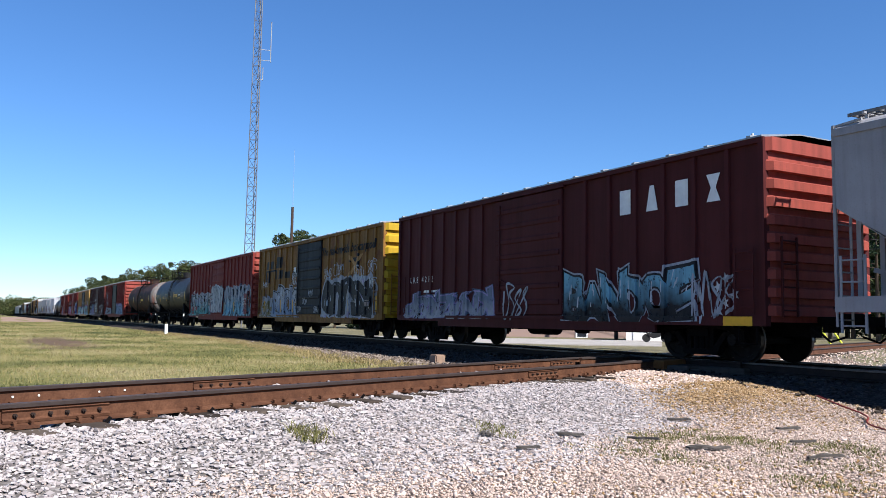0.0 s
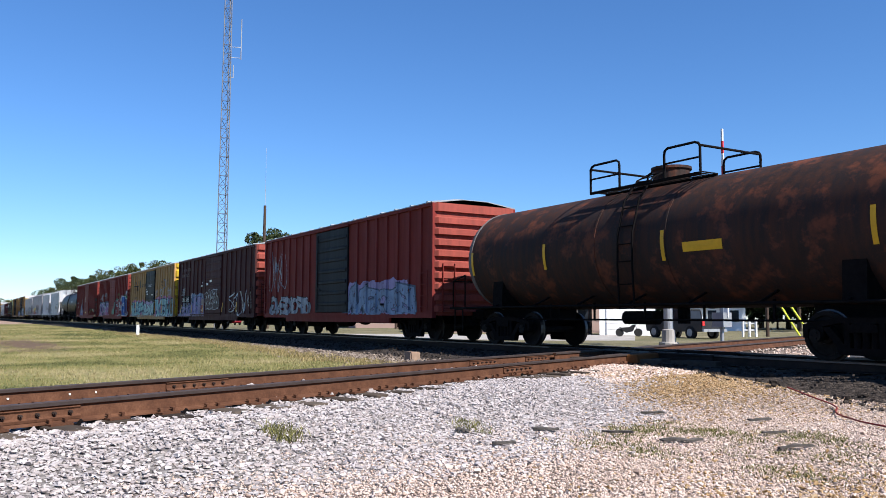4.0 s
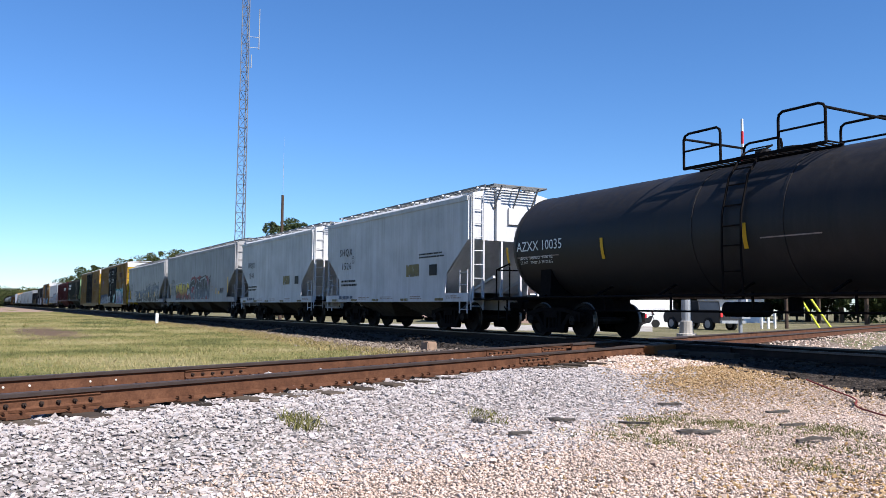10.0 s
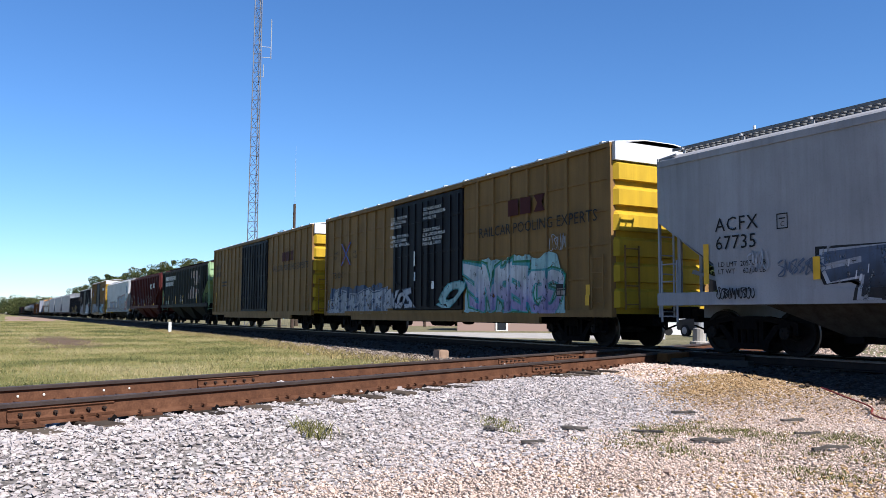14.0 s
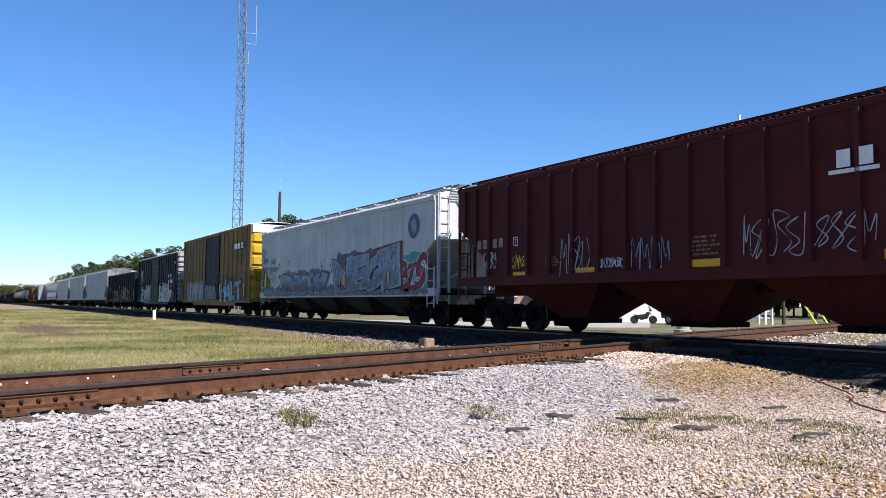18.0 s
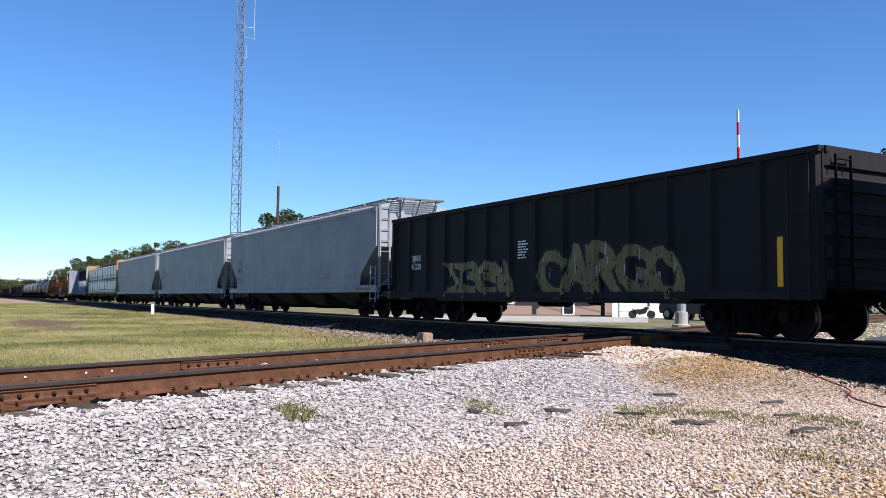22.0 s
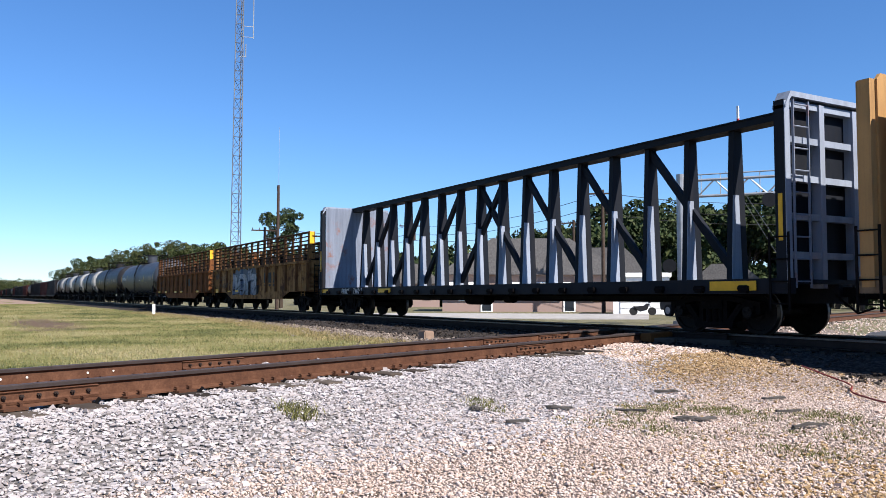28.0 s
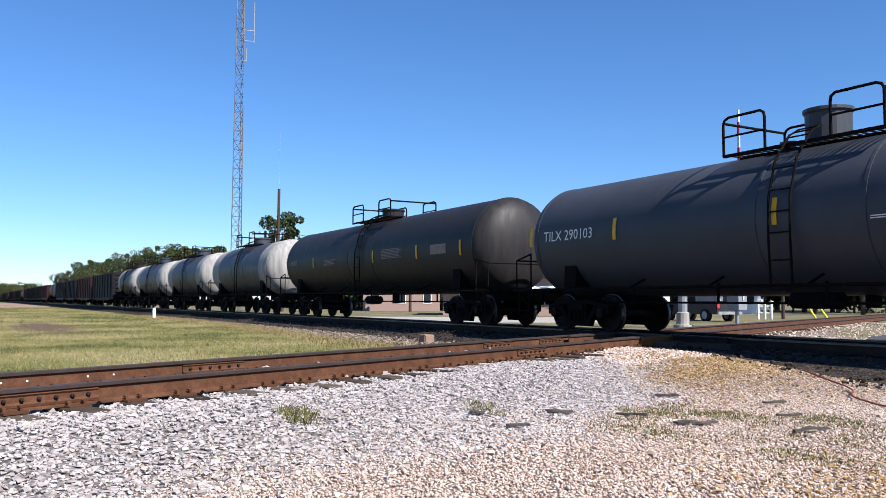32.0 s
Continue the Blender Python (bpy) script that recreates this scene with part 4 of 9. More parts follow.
def running_gear(car, length, truck_at, reach=0.0):
    """Two trucks with their wheels, and a coupler at each end."""
    for s in (-1, 1):
        tr = part("truck", BOLSTER, None, car, "four-wheel cast steel truck", at=(s * truck_at, 0, 0))
        for y in (-1.0, 1.0):
            part("side_frame", SIDE_FRAME, None, tr, at=(0, y, 0))
        for x in (-0.88, 0.88):
            w = part("wheelset", WHEELSET, None, tr)
            w.matrix_parent_inverse = Matrix.Translation((x, 0, R_WHEEL))
            WHEELS.append(w)
        part("coupler", COUPLER, None, car, at=pose(s * (length / 2 - 0.12 - reach), 0, 0, 0, 0, 0 if s > 0 else 180))


def start_car(name, label, category, front, rear):
    car = thing(name, label, category, "cars of the freight train")
    CARS.append((car, (front + rear) / 2))
    return car, front - rear


def ladder(parent, x, y, z0, z1, way="x", w=0.42, mat="iron", rungs=None, name="ladder"):
    bm = bmesh.new()
    n = rungs or max(2, int((z1 - z0) / 0.38))
    dx, dy = (w / 2, 0) if way == "x" else (0, w / 2)
    for s in (-1, 1):
        bar(bm, (x + s * dx, y + s * dy, z0), (x + s * dx, y + s * dy, z1), 0.045, 0.02)
    for k in range(n):
        z = z0 + 0.12 + (z1 - z0 - 0.2) * k / max(1, n - 1)
        rod(bm, (x - dx, y - dy, z), (x + dx, y + dy, z), 0.016, 6)
    return part(name, bm, mat, parent)


def flat_mesh(polys, groups=None):
    """polys: (points (x, z), material index). Returns a bmesh in the plane y = 0, facing -y."""
    bm = bmesh.new()
    for pts, mi in polys:
        try:
            f = bm.faces.new([bm.verts.new((a, 0, b)) for a, b in pts])
        except ValueError:
            continue
        f.material_index = mi
        f.normal_update()
        if f.normal.y > 0:
            f.normal_flip()
    return bm


def drape(bm, ribs, depth, y0, lift):
    """Lay flat paint over a side with upright ribs (x, half-width at the root, at the face)."""
    xs_cut = []
    for x, w0, w1 in ribs:
        xs_cut += [x - w0, x - w1, x + w1, x + w0]
    lo = min((v.co.x for v in bm.verts), default=0)
    hi = max((v.co.x for v in bm.verts), default=0)
    for x in xs_cut:
        if lo < x < hi:
            bmesh.ops.bisect_plane(bm, geom=bm.verts[:] + bm.edges[:] + bm.faces[:], plane_co=(x, 0, 0), plane_no=(1, 0, 0))
    # the paint steps out over a boxcar's side sill
    over_hopper = depth == 0.0 and -1.575 <= y0 <= -1.555 and min((v.co.z for v in bm.verts), default=2) < 1.2
    if over_hopper:
        for z in (1.24, 1.244):
            bmesh.ops.bisect_plane(bm, geom=bm.verts[:] + bm.edges[:] + bm.faces[:], plane_co=(0, 0, z), plane_no=(0, 0, 1))
    over_sill = depth == 0.055 and y0 in (-1.5, -1.522) and min((v.co.z for v in bm.verts), default=1) < 0.89
    if over_sill:
        for z in (0.902, 0.906):
            bmesh.ops.bisect_plane(bm, geom=bm.verts[:] + bm.edges[:] + bm.faces[:], plane_co=(0, 0, z), plane_no=(0, 0, 1))
    for v in bm.verts:
        d = 0.0
        if over_hopper and v.co.z < 1.242:
            v.co.y += -1.582 - lift
            continue
        if over_sill and v.co.z < 0.904:
            v.co.y += -1.551 - lift
            continue
        for x, w0, w1 in ribs:
            a = abs(v.co.x - x)
            if a < w0:
                d = max(d, depth * min(1.0, (w0 - a) / max(1e-4, w0 - w1)))
        v.co.y += y0 - d - lift
    return bm


GLYPHS = {}


def glyph(ch, fat):
    """A fattened outline of one character as corner points in a unit box and triangles."""
    key = (ch, fat)
    if key not in GLYPHS:
        cu = bpy.data.curves.new("glyph", "FONT")
        cu.body, cu.size, cu.resolution_u, cu.offset = ch, 1.0, 3, fat
        tmp = bpy.data.objects.new("tmp", cu)
        me = bpy.data.meshes.new_from_object(tmp)
        bpy.data.objects.remove(tmp)
        co = np.empty(len(me.vertices) * 3, np.float32)
        me.vertices.foreach_get("co", co)
        GLYPHS[key] = (co.reshape(-1, 3)[:, :2].copy(), [tuple(p.vertices) for p in me.polygons])
        bpy.data.meshes.remove(me)
    return GLYPHS[key]


def mural(parent, seed, x0, x1, z0, z1, fill, edge, back=None, ribs=(), depth=0.0, y0=-1.5, letters=None, accent=None, shade=None, halo=None, text=None, spots=None, rise=0.0, fade=None, label="spray-painted graffiti piece"):
    """A spray-painted piece: a ragged cloud with spots, fat outlined shapes with a drop shade and shine marks.
    Without a text the shapes are mirrored and turned characters that spell nothing. Layers stand millimetres apart."""
    rnd = random.Random(seed)
    cols = []
    for c in (fill, edge, back, accent, shade, halo, spots):
        if c and c not in cols:
            cols.append(c)
    ix = {c: i for i, c in enumerate(cols)}
    w, h = x1 - x0, z1 - z0
    mats = ["s_" + c for c in cols]
    if fade:
        mats[ix[fill]] = faded(fill, fade, z0, z1)
    chars = text or "".join(rnd.choice("SRKEBNGPZFRQ") for _ in range(letters or max(3, int(w / (h * 0.75)))))
    n = len(chars)
    base = None
    if back:
        polys, dots = [], []
        m = int(w / 0.12) + 2
        ph = [rnd.uniform(0, 6.28) for _ in range(4)]
        top, bot = [], []
        for k in range(m + 1):
            u = x0 - 0.15 + (w + 0.3) * k / m
            s = abs(math.sin(u * 1.9 + ph[0])) * 0.12 + abs(math.sin(u * 4.3 + ph[1])) * 0.07 + rnd.uniform(-0.03, 0.03)
            edge_in = min(1.0, 0.35 + min(k, m - k) * 0.2)
            top.append((u, z0 + (h * 0.98 + s) * edge_in + rise * k / m))
            bot.append((u, z0 + 0.03 + rnd.uniform(0, 0.06)))
        polys = [([bot[k], bot[k + 1], top[k + 1], top[k]], ix[back]) for k in range(m)]
        base = part("graffiti", drape(flat_mesh(polys), ribs, depth, y0, 0.004), mats, parent, label)
        if spots:
            for k in range(int(w * 5)):
                cx_, cz_, r_ = rnd.uniform(x0, x1), rnd.uniform(z0 + 0.1, z1), rnd.uniform(0.05, 0.17)
                dots.append(([(cx_ + r_ * math.cos(q * 0.6283), cz_ + r_ * math.sin(q * 0.6283)) for q in range(10)], ix[spots]))
            whole = bmesh.new()
            for pi, poly in enumerate(dots):
                join_flat(whole, drape(flat_mesh([poly]), ribs, depth, y0, 0.005 + 0.00004 * pi))
            part("painted_spots", whole, mats, base)
    for k, ch in enumerate(chars):
        if ch == " ":
            continue
        lw, lx = w / n * rnd.uniform(1.0, 1.2), x0 + w * k / n
        lz = z0 + h * rnd.uniform(0.04, 0.16) + rise * k / n
        lh = h * rnd.uniform(0.70, 0.84)
        fx, fz = (1, 1) if text else rnd.choice(((-1, 1), (1, -1), (-1, 1), (-1, -1)))
        wild = 1.0 if text else 1.7
        lean, flare, wave = wild * rnd.uniform(-0.18, 0.22), wild * rnd.uniform(-0.2, 0.25), wild * rnd.uniform(-0.08, 0.08)
        ref = glyph(ch, 0.0)[0]
        lo, hi = ref.min(0), ref.max(0)
        size = np.maximum(hi - lo, (0.22, 0.3))

        def place(co, dx=0.0, dz=0.0):
            u, v = (co[:, 0] - (lo[0] + hi[0]) / 2) / size[0] * fx, (co[:, 1] - (lo[1] + hi[1]) / 2) / size[1] * fz
            u2 = u * (1 + flare * v) + lean * v + wave * np.sin(v * 6)
            v2 = v + 0.10 * np.sin(u * 3.5 + seed) + wave * u
            return np.stack([lx + lw * (0.5 + u2 * 0.92) + dx, lz + lh * (0.5 + v2) + dz], -1)
        layers = []
        if halo:
            layers.append((0.115, halo, 0, 0))
        if shade:
            layers.append((0.075, shade, 0.09 * h, -0.07 * h))
        layers += [(0.085, edge, 0, 0), (0.05, fill, 0, 0)]
        whole = bmesh.new()
        for li, (fat, col, dx, dz) in enumerate(layers):
            co, fs = glyph(ch, fat)
            p = place(co, dx, dz)
            bm = bmesh.new()
            vs = [bm.verts.new((a, 0, max(b, z0 + 0.03))) for a, b in p]
            for q in fs:
                try:
                    f = bm.faces.new([vs[i] for i in q])
                except ValueError:
                    continue
                f.material_index = ix[col]
                f.normal_update()
                if f.normal.y > 0:
                    f.normal_flip()
            join_flat(whole, drape(bm, ribs, depth, y0, 0.007 + 0.0016 * li + 0.0009 * (k % 2)))
        if accent:
            for _ in range(4):
                a, b = lx + lw * rnd.uniform(0.15, 0.8), lz + lh * rnd.uniform(0.2, 0.9)
                s, t_ = rnd.uniform(0.02, 0.05), rnd.uniform(0.08, 0.22) * h
                join_flat(whole, drape(flat_mesh([([(a, b), (a + s, b), (a + s * 1.6 + lean * t_, b + t_), (a + s * 0.8 + lean * t_, b + t_)], ix[accent])]), ribs, depth, y0, 0.0148))
        ob = part("painted_shape" if base else "graffiti", whole, mats, base or parent, label if not base else "")
        base = base or ob
    return base


def join_flat(whole, bm):
    tmp = bpy.data.meshes.new("tmp")
    bm.to_mesh(tmp)
    bm.free()
    whole.from_mesh(tmp)
    bpy.data.meshes.remove(tmp)


def tag_scrawl(parent, seed, x0, x1, z0, z1, col, y0=-1.5, ribs=(), depth=0.0, thick=0.05, loops=None):
    """A quick looping scrawl: one ribbon bent smoothly through random turns."""
    rnd = random.Random(seed)
    h = z1 - z0
    n = loops or max(4, int((x1 - x0) / (h * 0.42)))
    knots = []
    for k in range(n):
        u = x0 + (x1 - x0) * (k + 0.5) / n
        s = (x1 - x0) / n
        kind = rnd.randrange(3)
        if kind == 0:
            knots += [(u - 0.35 * s, z1 - 0.1 * h), (u - 0.5 * s, z0 + 0.3 * h), (u, z0), (u + 0.5 * s, z0 + 0.4 * h), (u + 0.1 * s, z1)]
        elif kind == 1:
            knots += [(u - 0.4 * s, z0), (u - 0.2 * s, z1), (u + 0.1 * s, z0 + 0.35 * h), (u + 0.4 * s, z1 - 0.15 * h), (u + 0.45 * s, z0 + 0.1 * h)]
        else:
            knots += [(u + 0.4 * s, z1 - 0.1 * h), (u - 0.4 * s, z1 - 0.3 * h), (u + 0.45 * s, z0 + 0.35 * h), (u - 0.35 * s, z0 + 0.05 * h)]
    knots = [(a + rnd.uniform(-0.05, 0.05) * h, b + rnd.uniform(-0.08, 0.08) * h) for a, b in knots]
    line = []
    for k in range(len(knots) - 1):
        p0, p1, p2, p3 = knots[max(0, k - 1)], knots[k], knots[k + 1], knots[min(len(knots) - 1, k + 2)]
        for q in range(5):
            t = q / 5
            line.append(tuple(0.5 * (2 * p1[i] + (p2[i] - p0[i]) * t + (2 * p0[i] - 5 * p1[i] + 4 * p2[i] - p3[i]) * t * t + (3 * p1[i] - p0[i] - 3 * p2[i] + p3[i]) * t ** 3) for i in (0, 1)))
    left, right = [], []
    for k, (a, b) in enumerate(line):
        p0, p1 = line[max(0, k - 1)], line[min(len(line) - 1, k + 1)]
        l = math.hypot(p1[0] - p0[0], p1[1] - p0[1]) or 1
        f = thick / 2 * (0.8 + 0.35 * math.sin(k * 0.7))
        nx, nz = -(p1[1] - p0[1]) / l * f, (p1[0] - p0[0]) / l * f
        left.append((a + nx, b + nz))
        right.append((a - nx, b - nz))
    whole = bmesh.new()
    for g in range(0, len(line) - 1, 6):
        polys = [([left[k], right[k], right[k + 1], left[k + 1]], 0) for k in range(g, min(g + 6, len(line) - 1))]
        join_flat(whole, drape(flat_mesh(polys), ribs, depth, y0, 0.016 + 0.0002 * (g // 6 % 12)))
    return part("graffiti", whole, "s_" + col, parent, "thin scrawled spray tag")


def stripes(parent, rects, mat, y0, name="marking", label="", ribs=(), depth=0.0, lift=0.005):
    polys = [([(a, c), (b, c), (b, d), (a, d)], 0) for a, b, c, d in rects]
    return part(name, drape(flat_mesh(polys), ribs, depth, y0, lift), mat, parent, label)


def lettering(parent, text, x, z, size, mat, y=-1.5, gap=1.0, name="lettering", lift=0.006, spread=1.0, bold=0.0):
    cu = bpy.data.curves.new("lettering", "FONT")
    cu.body, cu.size, cu.space_character, cu.resolution_u = text, size * 1.38, gap, 2
    cu.offset = bold
    tmp = bpy.data.objects.new("tmp", cu)
    me = bpy.data.meshes.new_from_object(tmp)
    bpy.data.objects.remove(tmp)
    co = np.empty(len(me.vertices) * 3, np.float32)
    me.vertices.foreach_get("co", co)
    co = co.reshape(-1, 3)
    me.vertices.foreach_set("co", np.stack([co[:, 0] * spread + x, np.full(len(co), y - lift), co[:, 1] + z], -1).ravel())
    me.materials.clear()
    me.materials.append(M[mat])
    me.update()
    return part(name, me, None, parent)


def small_print(parent, seed, x0, x1, z0, z1, mat, y=-1.5, rows=4, name="marking"):
    """Rows of tiny unreadable writing, as short bars."""
    rnd = random.Random(seed)
    rects = []
    h = (z1 - z0) / rows
    for r in range(rows):
        u = x0
        end = x0 + (x1 - x0) * rnd.uniform(0.7, 1.0)
        while u < end - 0.03:
            w = min(rnd.uniform(0.05, 0.2), end - u)
            rects.append((u, u + w, z1 - h * (r + 0.75), z1 - h * (r + 0.25)))
            u += w + 0.03
    return stripes(parent, rects, mat, y, name)


def end_sheet(car, x, half, z0, z1, zr, mat, s, rows=9, deep=0.12, name="end"):
    """A corrugated end: rounded ribs across a sheet that follows the roof's rise."""
    bm = bmesh.new()
    prof = [(z0, 0.0)]
    step = (z1 - 0.42 - z0) / rows
    for k in range(rows):
        za = z0 + step * k
        prof += [(za + min(0.14, step * 0.34), 0.0), (za + min(0.15, step * 0.36), deep), (za + step * 0.86, deep), (za + step * 0.97, deep * 0.25), (za + step, 0.0)]
    prof += [(z1 - 0.27, 0.0), (z1 - 0.26, deep * 0.8), (z1, deep * 0.8)]
    rings = []
    for z, d in prof:
        rings.append([bm.verts.new((x + s * (d * (1 if abs(y) < half - 0.08 else 0)), y, z)) for y in (-half, -half + 0.1, -half + 0.16, half - 0.16, half - 0.1, half)])
    for a, b in zip(rings, rings[1:]):
        for i in range(5):
            bm.faces.new((a[i], a[i + 1], b[i + 1], b[i]))
    top = [bm.verts.new((x, -half, z1)), bm.verts.new((x, half, z1)), bm.verts.new((x, half * 0.3, zr)), bm.verts.new((x, -half * 0.3, zr))]
    bm.faces.new(top)
    back = [bm.verts.new((x - s * 0.04, y, z)) for y, z in ((-half, z0), (half, z0), (half, z1), (half * 0.3, zr), (-half * 0.3, zr), (-half, z1))]
    bm.faces.new(back)
    return part(name, fix(bm), mat, car)


def boxcar(front, rear, label, mat, ztop=4.28, ribs=14, door=(0.0, 3.0), door_mat=None, end_mat=None, plug=False, grid=False, seed=1, roof_mat="grate", end_rows=9, sill=0.70):
    car, length = start_car("boxcar", label, "boxcar", front, rear)
    L, half, y0 = length / 2, 1.55, -1.49
    zr = ztop + 0.17
    rib_x = []
    d0, d1 = door[0] - door[1] / 2, door[0] + door[1] / 2
    nl = max(2, int(round(ribs * (d0 + L) / (2 * L - door[1]))))
    nr = max(2, ribs - nl)
    for n, a, b in ((nl, -L, d0), (nr, d1, L)):
        for k in range(1, n + 1):
            rib_x.append(a + (b - a) * k / (n + 1))
    car_ribs = [(x, 0.062, 0.05) for x in rib_x]
    # sides: near one with its ribs as pieces
    for s, nm in ((-1, "side"), (1, "side")):
        bm = bmesh.new()
        box(bm, -L, L, s * 1.49, s * 1.43, sill + 0.06, ztop - 0.02)
        part(nm, fix(bm), mat, car)
    bm = bmesh.new()
    prism(bm, [(-0.062, 0), (0.062, 0), (0.05, -0.055), (-0.05, -0.055)], 0, 1)
    for v in bm.verts:
        v.co = (v.co.x, v.co.z, sill + 0.16 + v.co.y * (ztop - sill - 0.26))
    rib_me = bpy.data.meshes.new("rib")
    fix(bm).to_mesh(rib_me)
    bm.free()
    rib_me.materials.append(M[mat])
    for x in rib_x:
        part("rib", rib_me, None, car, at=(x, -1.49, 0))
    if grid:
        for z in (sill + 0.95, sill + 1.75, sill + 2.55, sill + 3.3):
            for xa, xb in ((-L + 0.1, d0 - 0.05), (d1 + 0.05, L - 0.1)):
                bm = bmesh.new()
                box(bm, xa, xb, -1.519, -1.488, z - 0.025, z + 0.025)
                part("stringer", bm, mat, car)
    # corner posts, sill, eave
    for x in (-L + 0.05, L - 0.05):
        for y in (-1.49, 1.49):
            bm = bmesh.new()
            box(bm, x - 0.06, x + 0.06, y - 0.07, y + 0.07, sill + 0.02, ztop)
            part("corner_post", bm, mat, car)
    bm = bmesh.new()
    box(bm, -L, L, -1.55, -1.44, sill + 0.02, sill + 0.2)
    box(bm, -L + 2.9, L - 2.9, -1.53, -1.45, sill - 0.14, sill + 0.03)
    part("side_sill", bm, mat, car)
    for y in (-1.515, 1.515):
        bm = bmesh.new()
        box(bm, -L, L, y - 0.055, y + 0.055, ztop - 0.1, ztop)
        part("eave_rail", bm, mat, car)
    # roof with cross ribs
    bm = bmesh.new()
    prism(bm, [(-1.58, ztop), (1.58, ztop), (1.58, ztop + 0.03), (0.5, zr), (-0.5, zr), (-1.58, ztop + 0.03)], -L, L, "x")
    roof = part("roof", fix(bm), roof_mat, car, "weathered metal roof sheets")
    bm = bmesh.new()
    prism(bm, [(-1.59, ztop + 0.02), (1.59, ztop + 0.02), (1.59, ztop + 0.06), (0.5, zr + 0.04), (-0.5, zr + 0.04), (-1.59, ztop + 0.06)], -0.05, 0.05, "x")
    seam_me = bpy.data.meshes.new("roof_rib")
    fix(bm).to_mesh(seam_me)
    bm.free()
    seam_me.materials.append(M[roof_mat])
    for k in range(15):
        part("roof_rib", seam_me, None, roof, at=(-L + 0.3 + (2 * L - 0.6) * k / 14, 0, 0))
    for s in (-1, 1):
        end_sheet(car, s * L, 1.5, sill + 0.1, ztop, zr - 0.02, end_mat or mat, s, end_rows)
        if grid:
            bm = bmesh.new()
            box(bm, min(s * L, s * (L + 0.125)), max(s * L, s * (L + 0.125)), -1.5, 1.5, ztop - 0.42, ztop + 0.02)
            part("end_cap", bm, "white", car, "white painted top of the end")
    # door with its own ribs, tracks and bars
    dm = door_mat or mat
    bm = bmesh.new()
    box(bm, d0, d1, -1.56, -1.47, sill + 0.22, ztop - 0.16)
    bmesh.ops.bevel(bm, geom=bm.edges[:], offset=0.02, segments=1, affect="EDGES")
    dr = part("door", bm, dm, car, "sliding side door")
    leaves = 2 if plug else 1
    for q in range(leaves):
        a, b = d0 + (d1 - d0) * q / leaves, d0 + (d1 - d0) * (q + 1) / leaves
        if plug:
            for u in np.linspace(a + 0.2, b - 0.2, 5):
                bm = bmesh.new()
                box(bm, u - 0.035, u + 0.035, -1.60, -1.55, sill + 0.35, ztop - 0.3)
                part("door_post", bm, dm, dr)
            for z in (sill + 0.95, sill + 2.1, sill + 3.2):
                bm = bmesh.new()
                box(bm, a + 0.08, b - 0.08, -1.585, -1.55, z - 0.03, z + 0.03)
                part("door_rib", bm, dm, dr)
        for z in () if plug else np.linspace(sill + 0.55, ztop - 0.5, 7):
            bm = bmesh.new()
            prism(bm, [(-1.55, z - 0.09), (-1.55, z + 0.09), (-1.585, z + 0.045), (-1.585, z - 0.045)], a + 0.1, b - 0.1, "x")
            part("door_rib", fix(bm), dm, dr)
        bm = bmesh.new()
        rod(bm, (a + 0.3, -1.60, sill + 0.3), (a + 0.3, -1.60, ztop - 0.3), 0.022, 8)
        rod(bm, (a + 0.3, -1.60, sill + 1.2), (a + 0.62, -1.60, sill + 1.1), 0.02, 8)
        part("lock_bar", bm, dm, dr)
    for z in (sill + 0.12, ztop - 0.14):
        bm = bmesh.new()
        box(bm, d0 - door[1] * 0.9, d1 + 0.1, -1.60, -1.50, z, z + 0.07)
        part("door_track", bm, mat, car)
    # ladders, stirrups, brake wheel
    ladder(car, L - 0.45, -1.60, sill + 0.25, sill + 1.5, "x", 0.42, mat, 4)
    ladder(car, -L + 0.45, -1.60, sill + 0.25, sill + 1.5, "x", 0.42, mat, 4)
    ladder(car, L + 0.15, -1.05, sill + 0.2, sill + 1.7, "y", 0.42, mat, 4)
    for x in (L - 0.45, -L + 0.45):
        bm = bmesh.new()
        bar(bm, (x - 0.22, -1.5, sill + 0.1), (x - 0.20, -1.5, 0.38), 0.04, 0.015)
        bar(bm, (x + 0.22, -1.5, sill + 0.1), (x + 0.20, -1.5, 0.38), 0.04, 0.015)
        bar(bm, (x - 0.21, -1.5, 0.38), (x + 0.21, -1.5, 0.38), 0.05, 0.02)
        part("stirrup_step", bm, "iron", car)
    underframe(car, L, sill)
    running_gear(car, length, L - 2.05)
    return car, L, car_ribs


def underframe(car, L, z):
    bm = bmesh.new()
    box(bm, -L + 0.1, L - 0.1, -0.18, 0.18, z - 0.18, z + 0.1)
    for k in range(7):
        x = -L + 3.2 + (2 * L - 6.4) * k / 6
        box(bm, x - 0.05, x + 0.05, -1.42, 1.42, z - 0.04, z + 0.1)
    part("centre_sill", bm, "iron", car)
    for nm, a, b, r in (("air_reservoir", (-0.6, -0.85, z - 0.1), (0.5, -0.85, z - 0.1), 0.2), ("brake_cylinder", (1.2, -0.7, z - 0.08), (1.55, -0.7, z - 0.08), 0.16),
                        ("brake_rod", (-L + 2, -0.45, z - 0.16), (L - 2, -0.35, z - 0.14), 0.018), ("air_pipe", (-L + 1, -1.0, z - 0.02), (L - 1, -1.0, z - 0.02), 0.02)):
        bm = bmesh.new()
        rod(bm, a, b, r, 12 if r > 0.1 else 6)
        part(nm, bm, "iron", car)


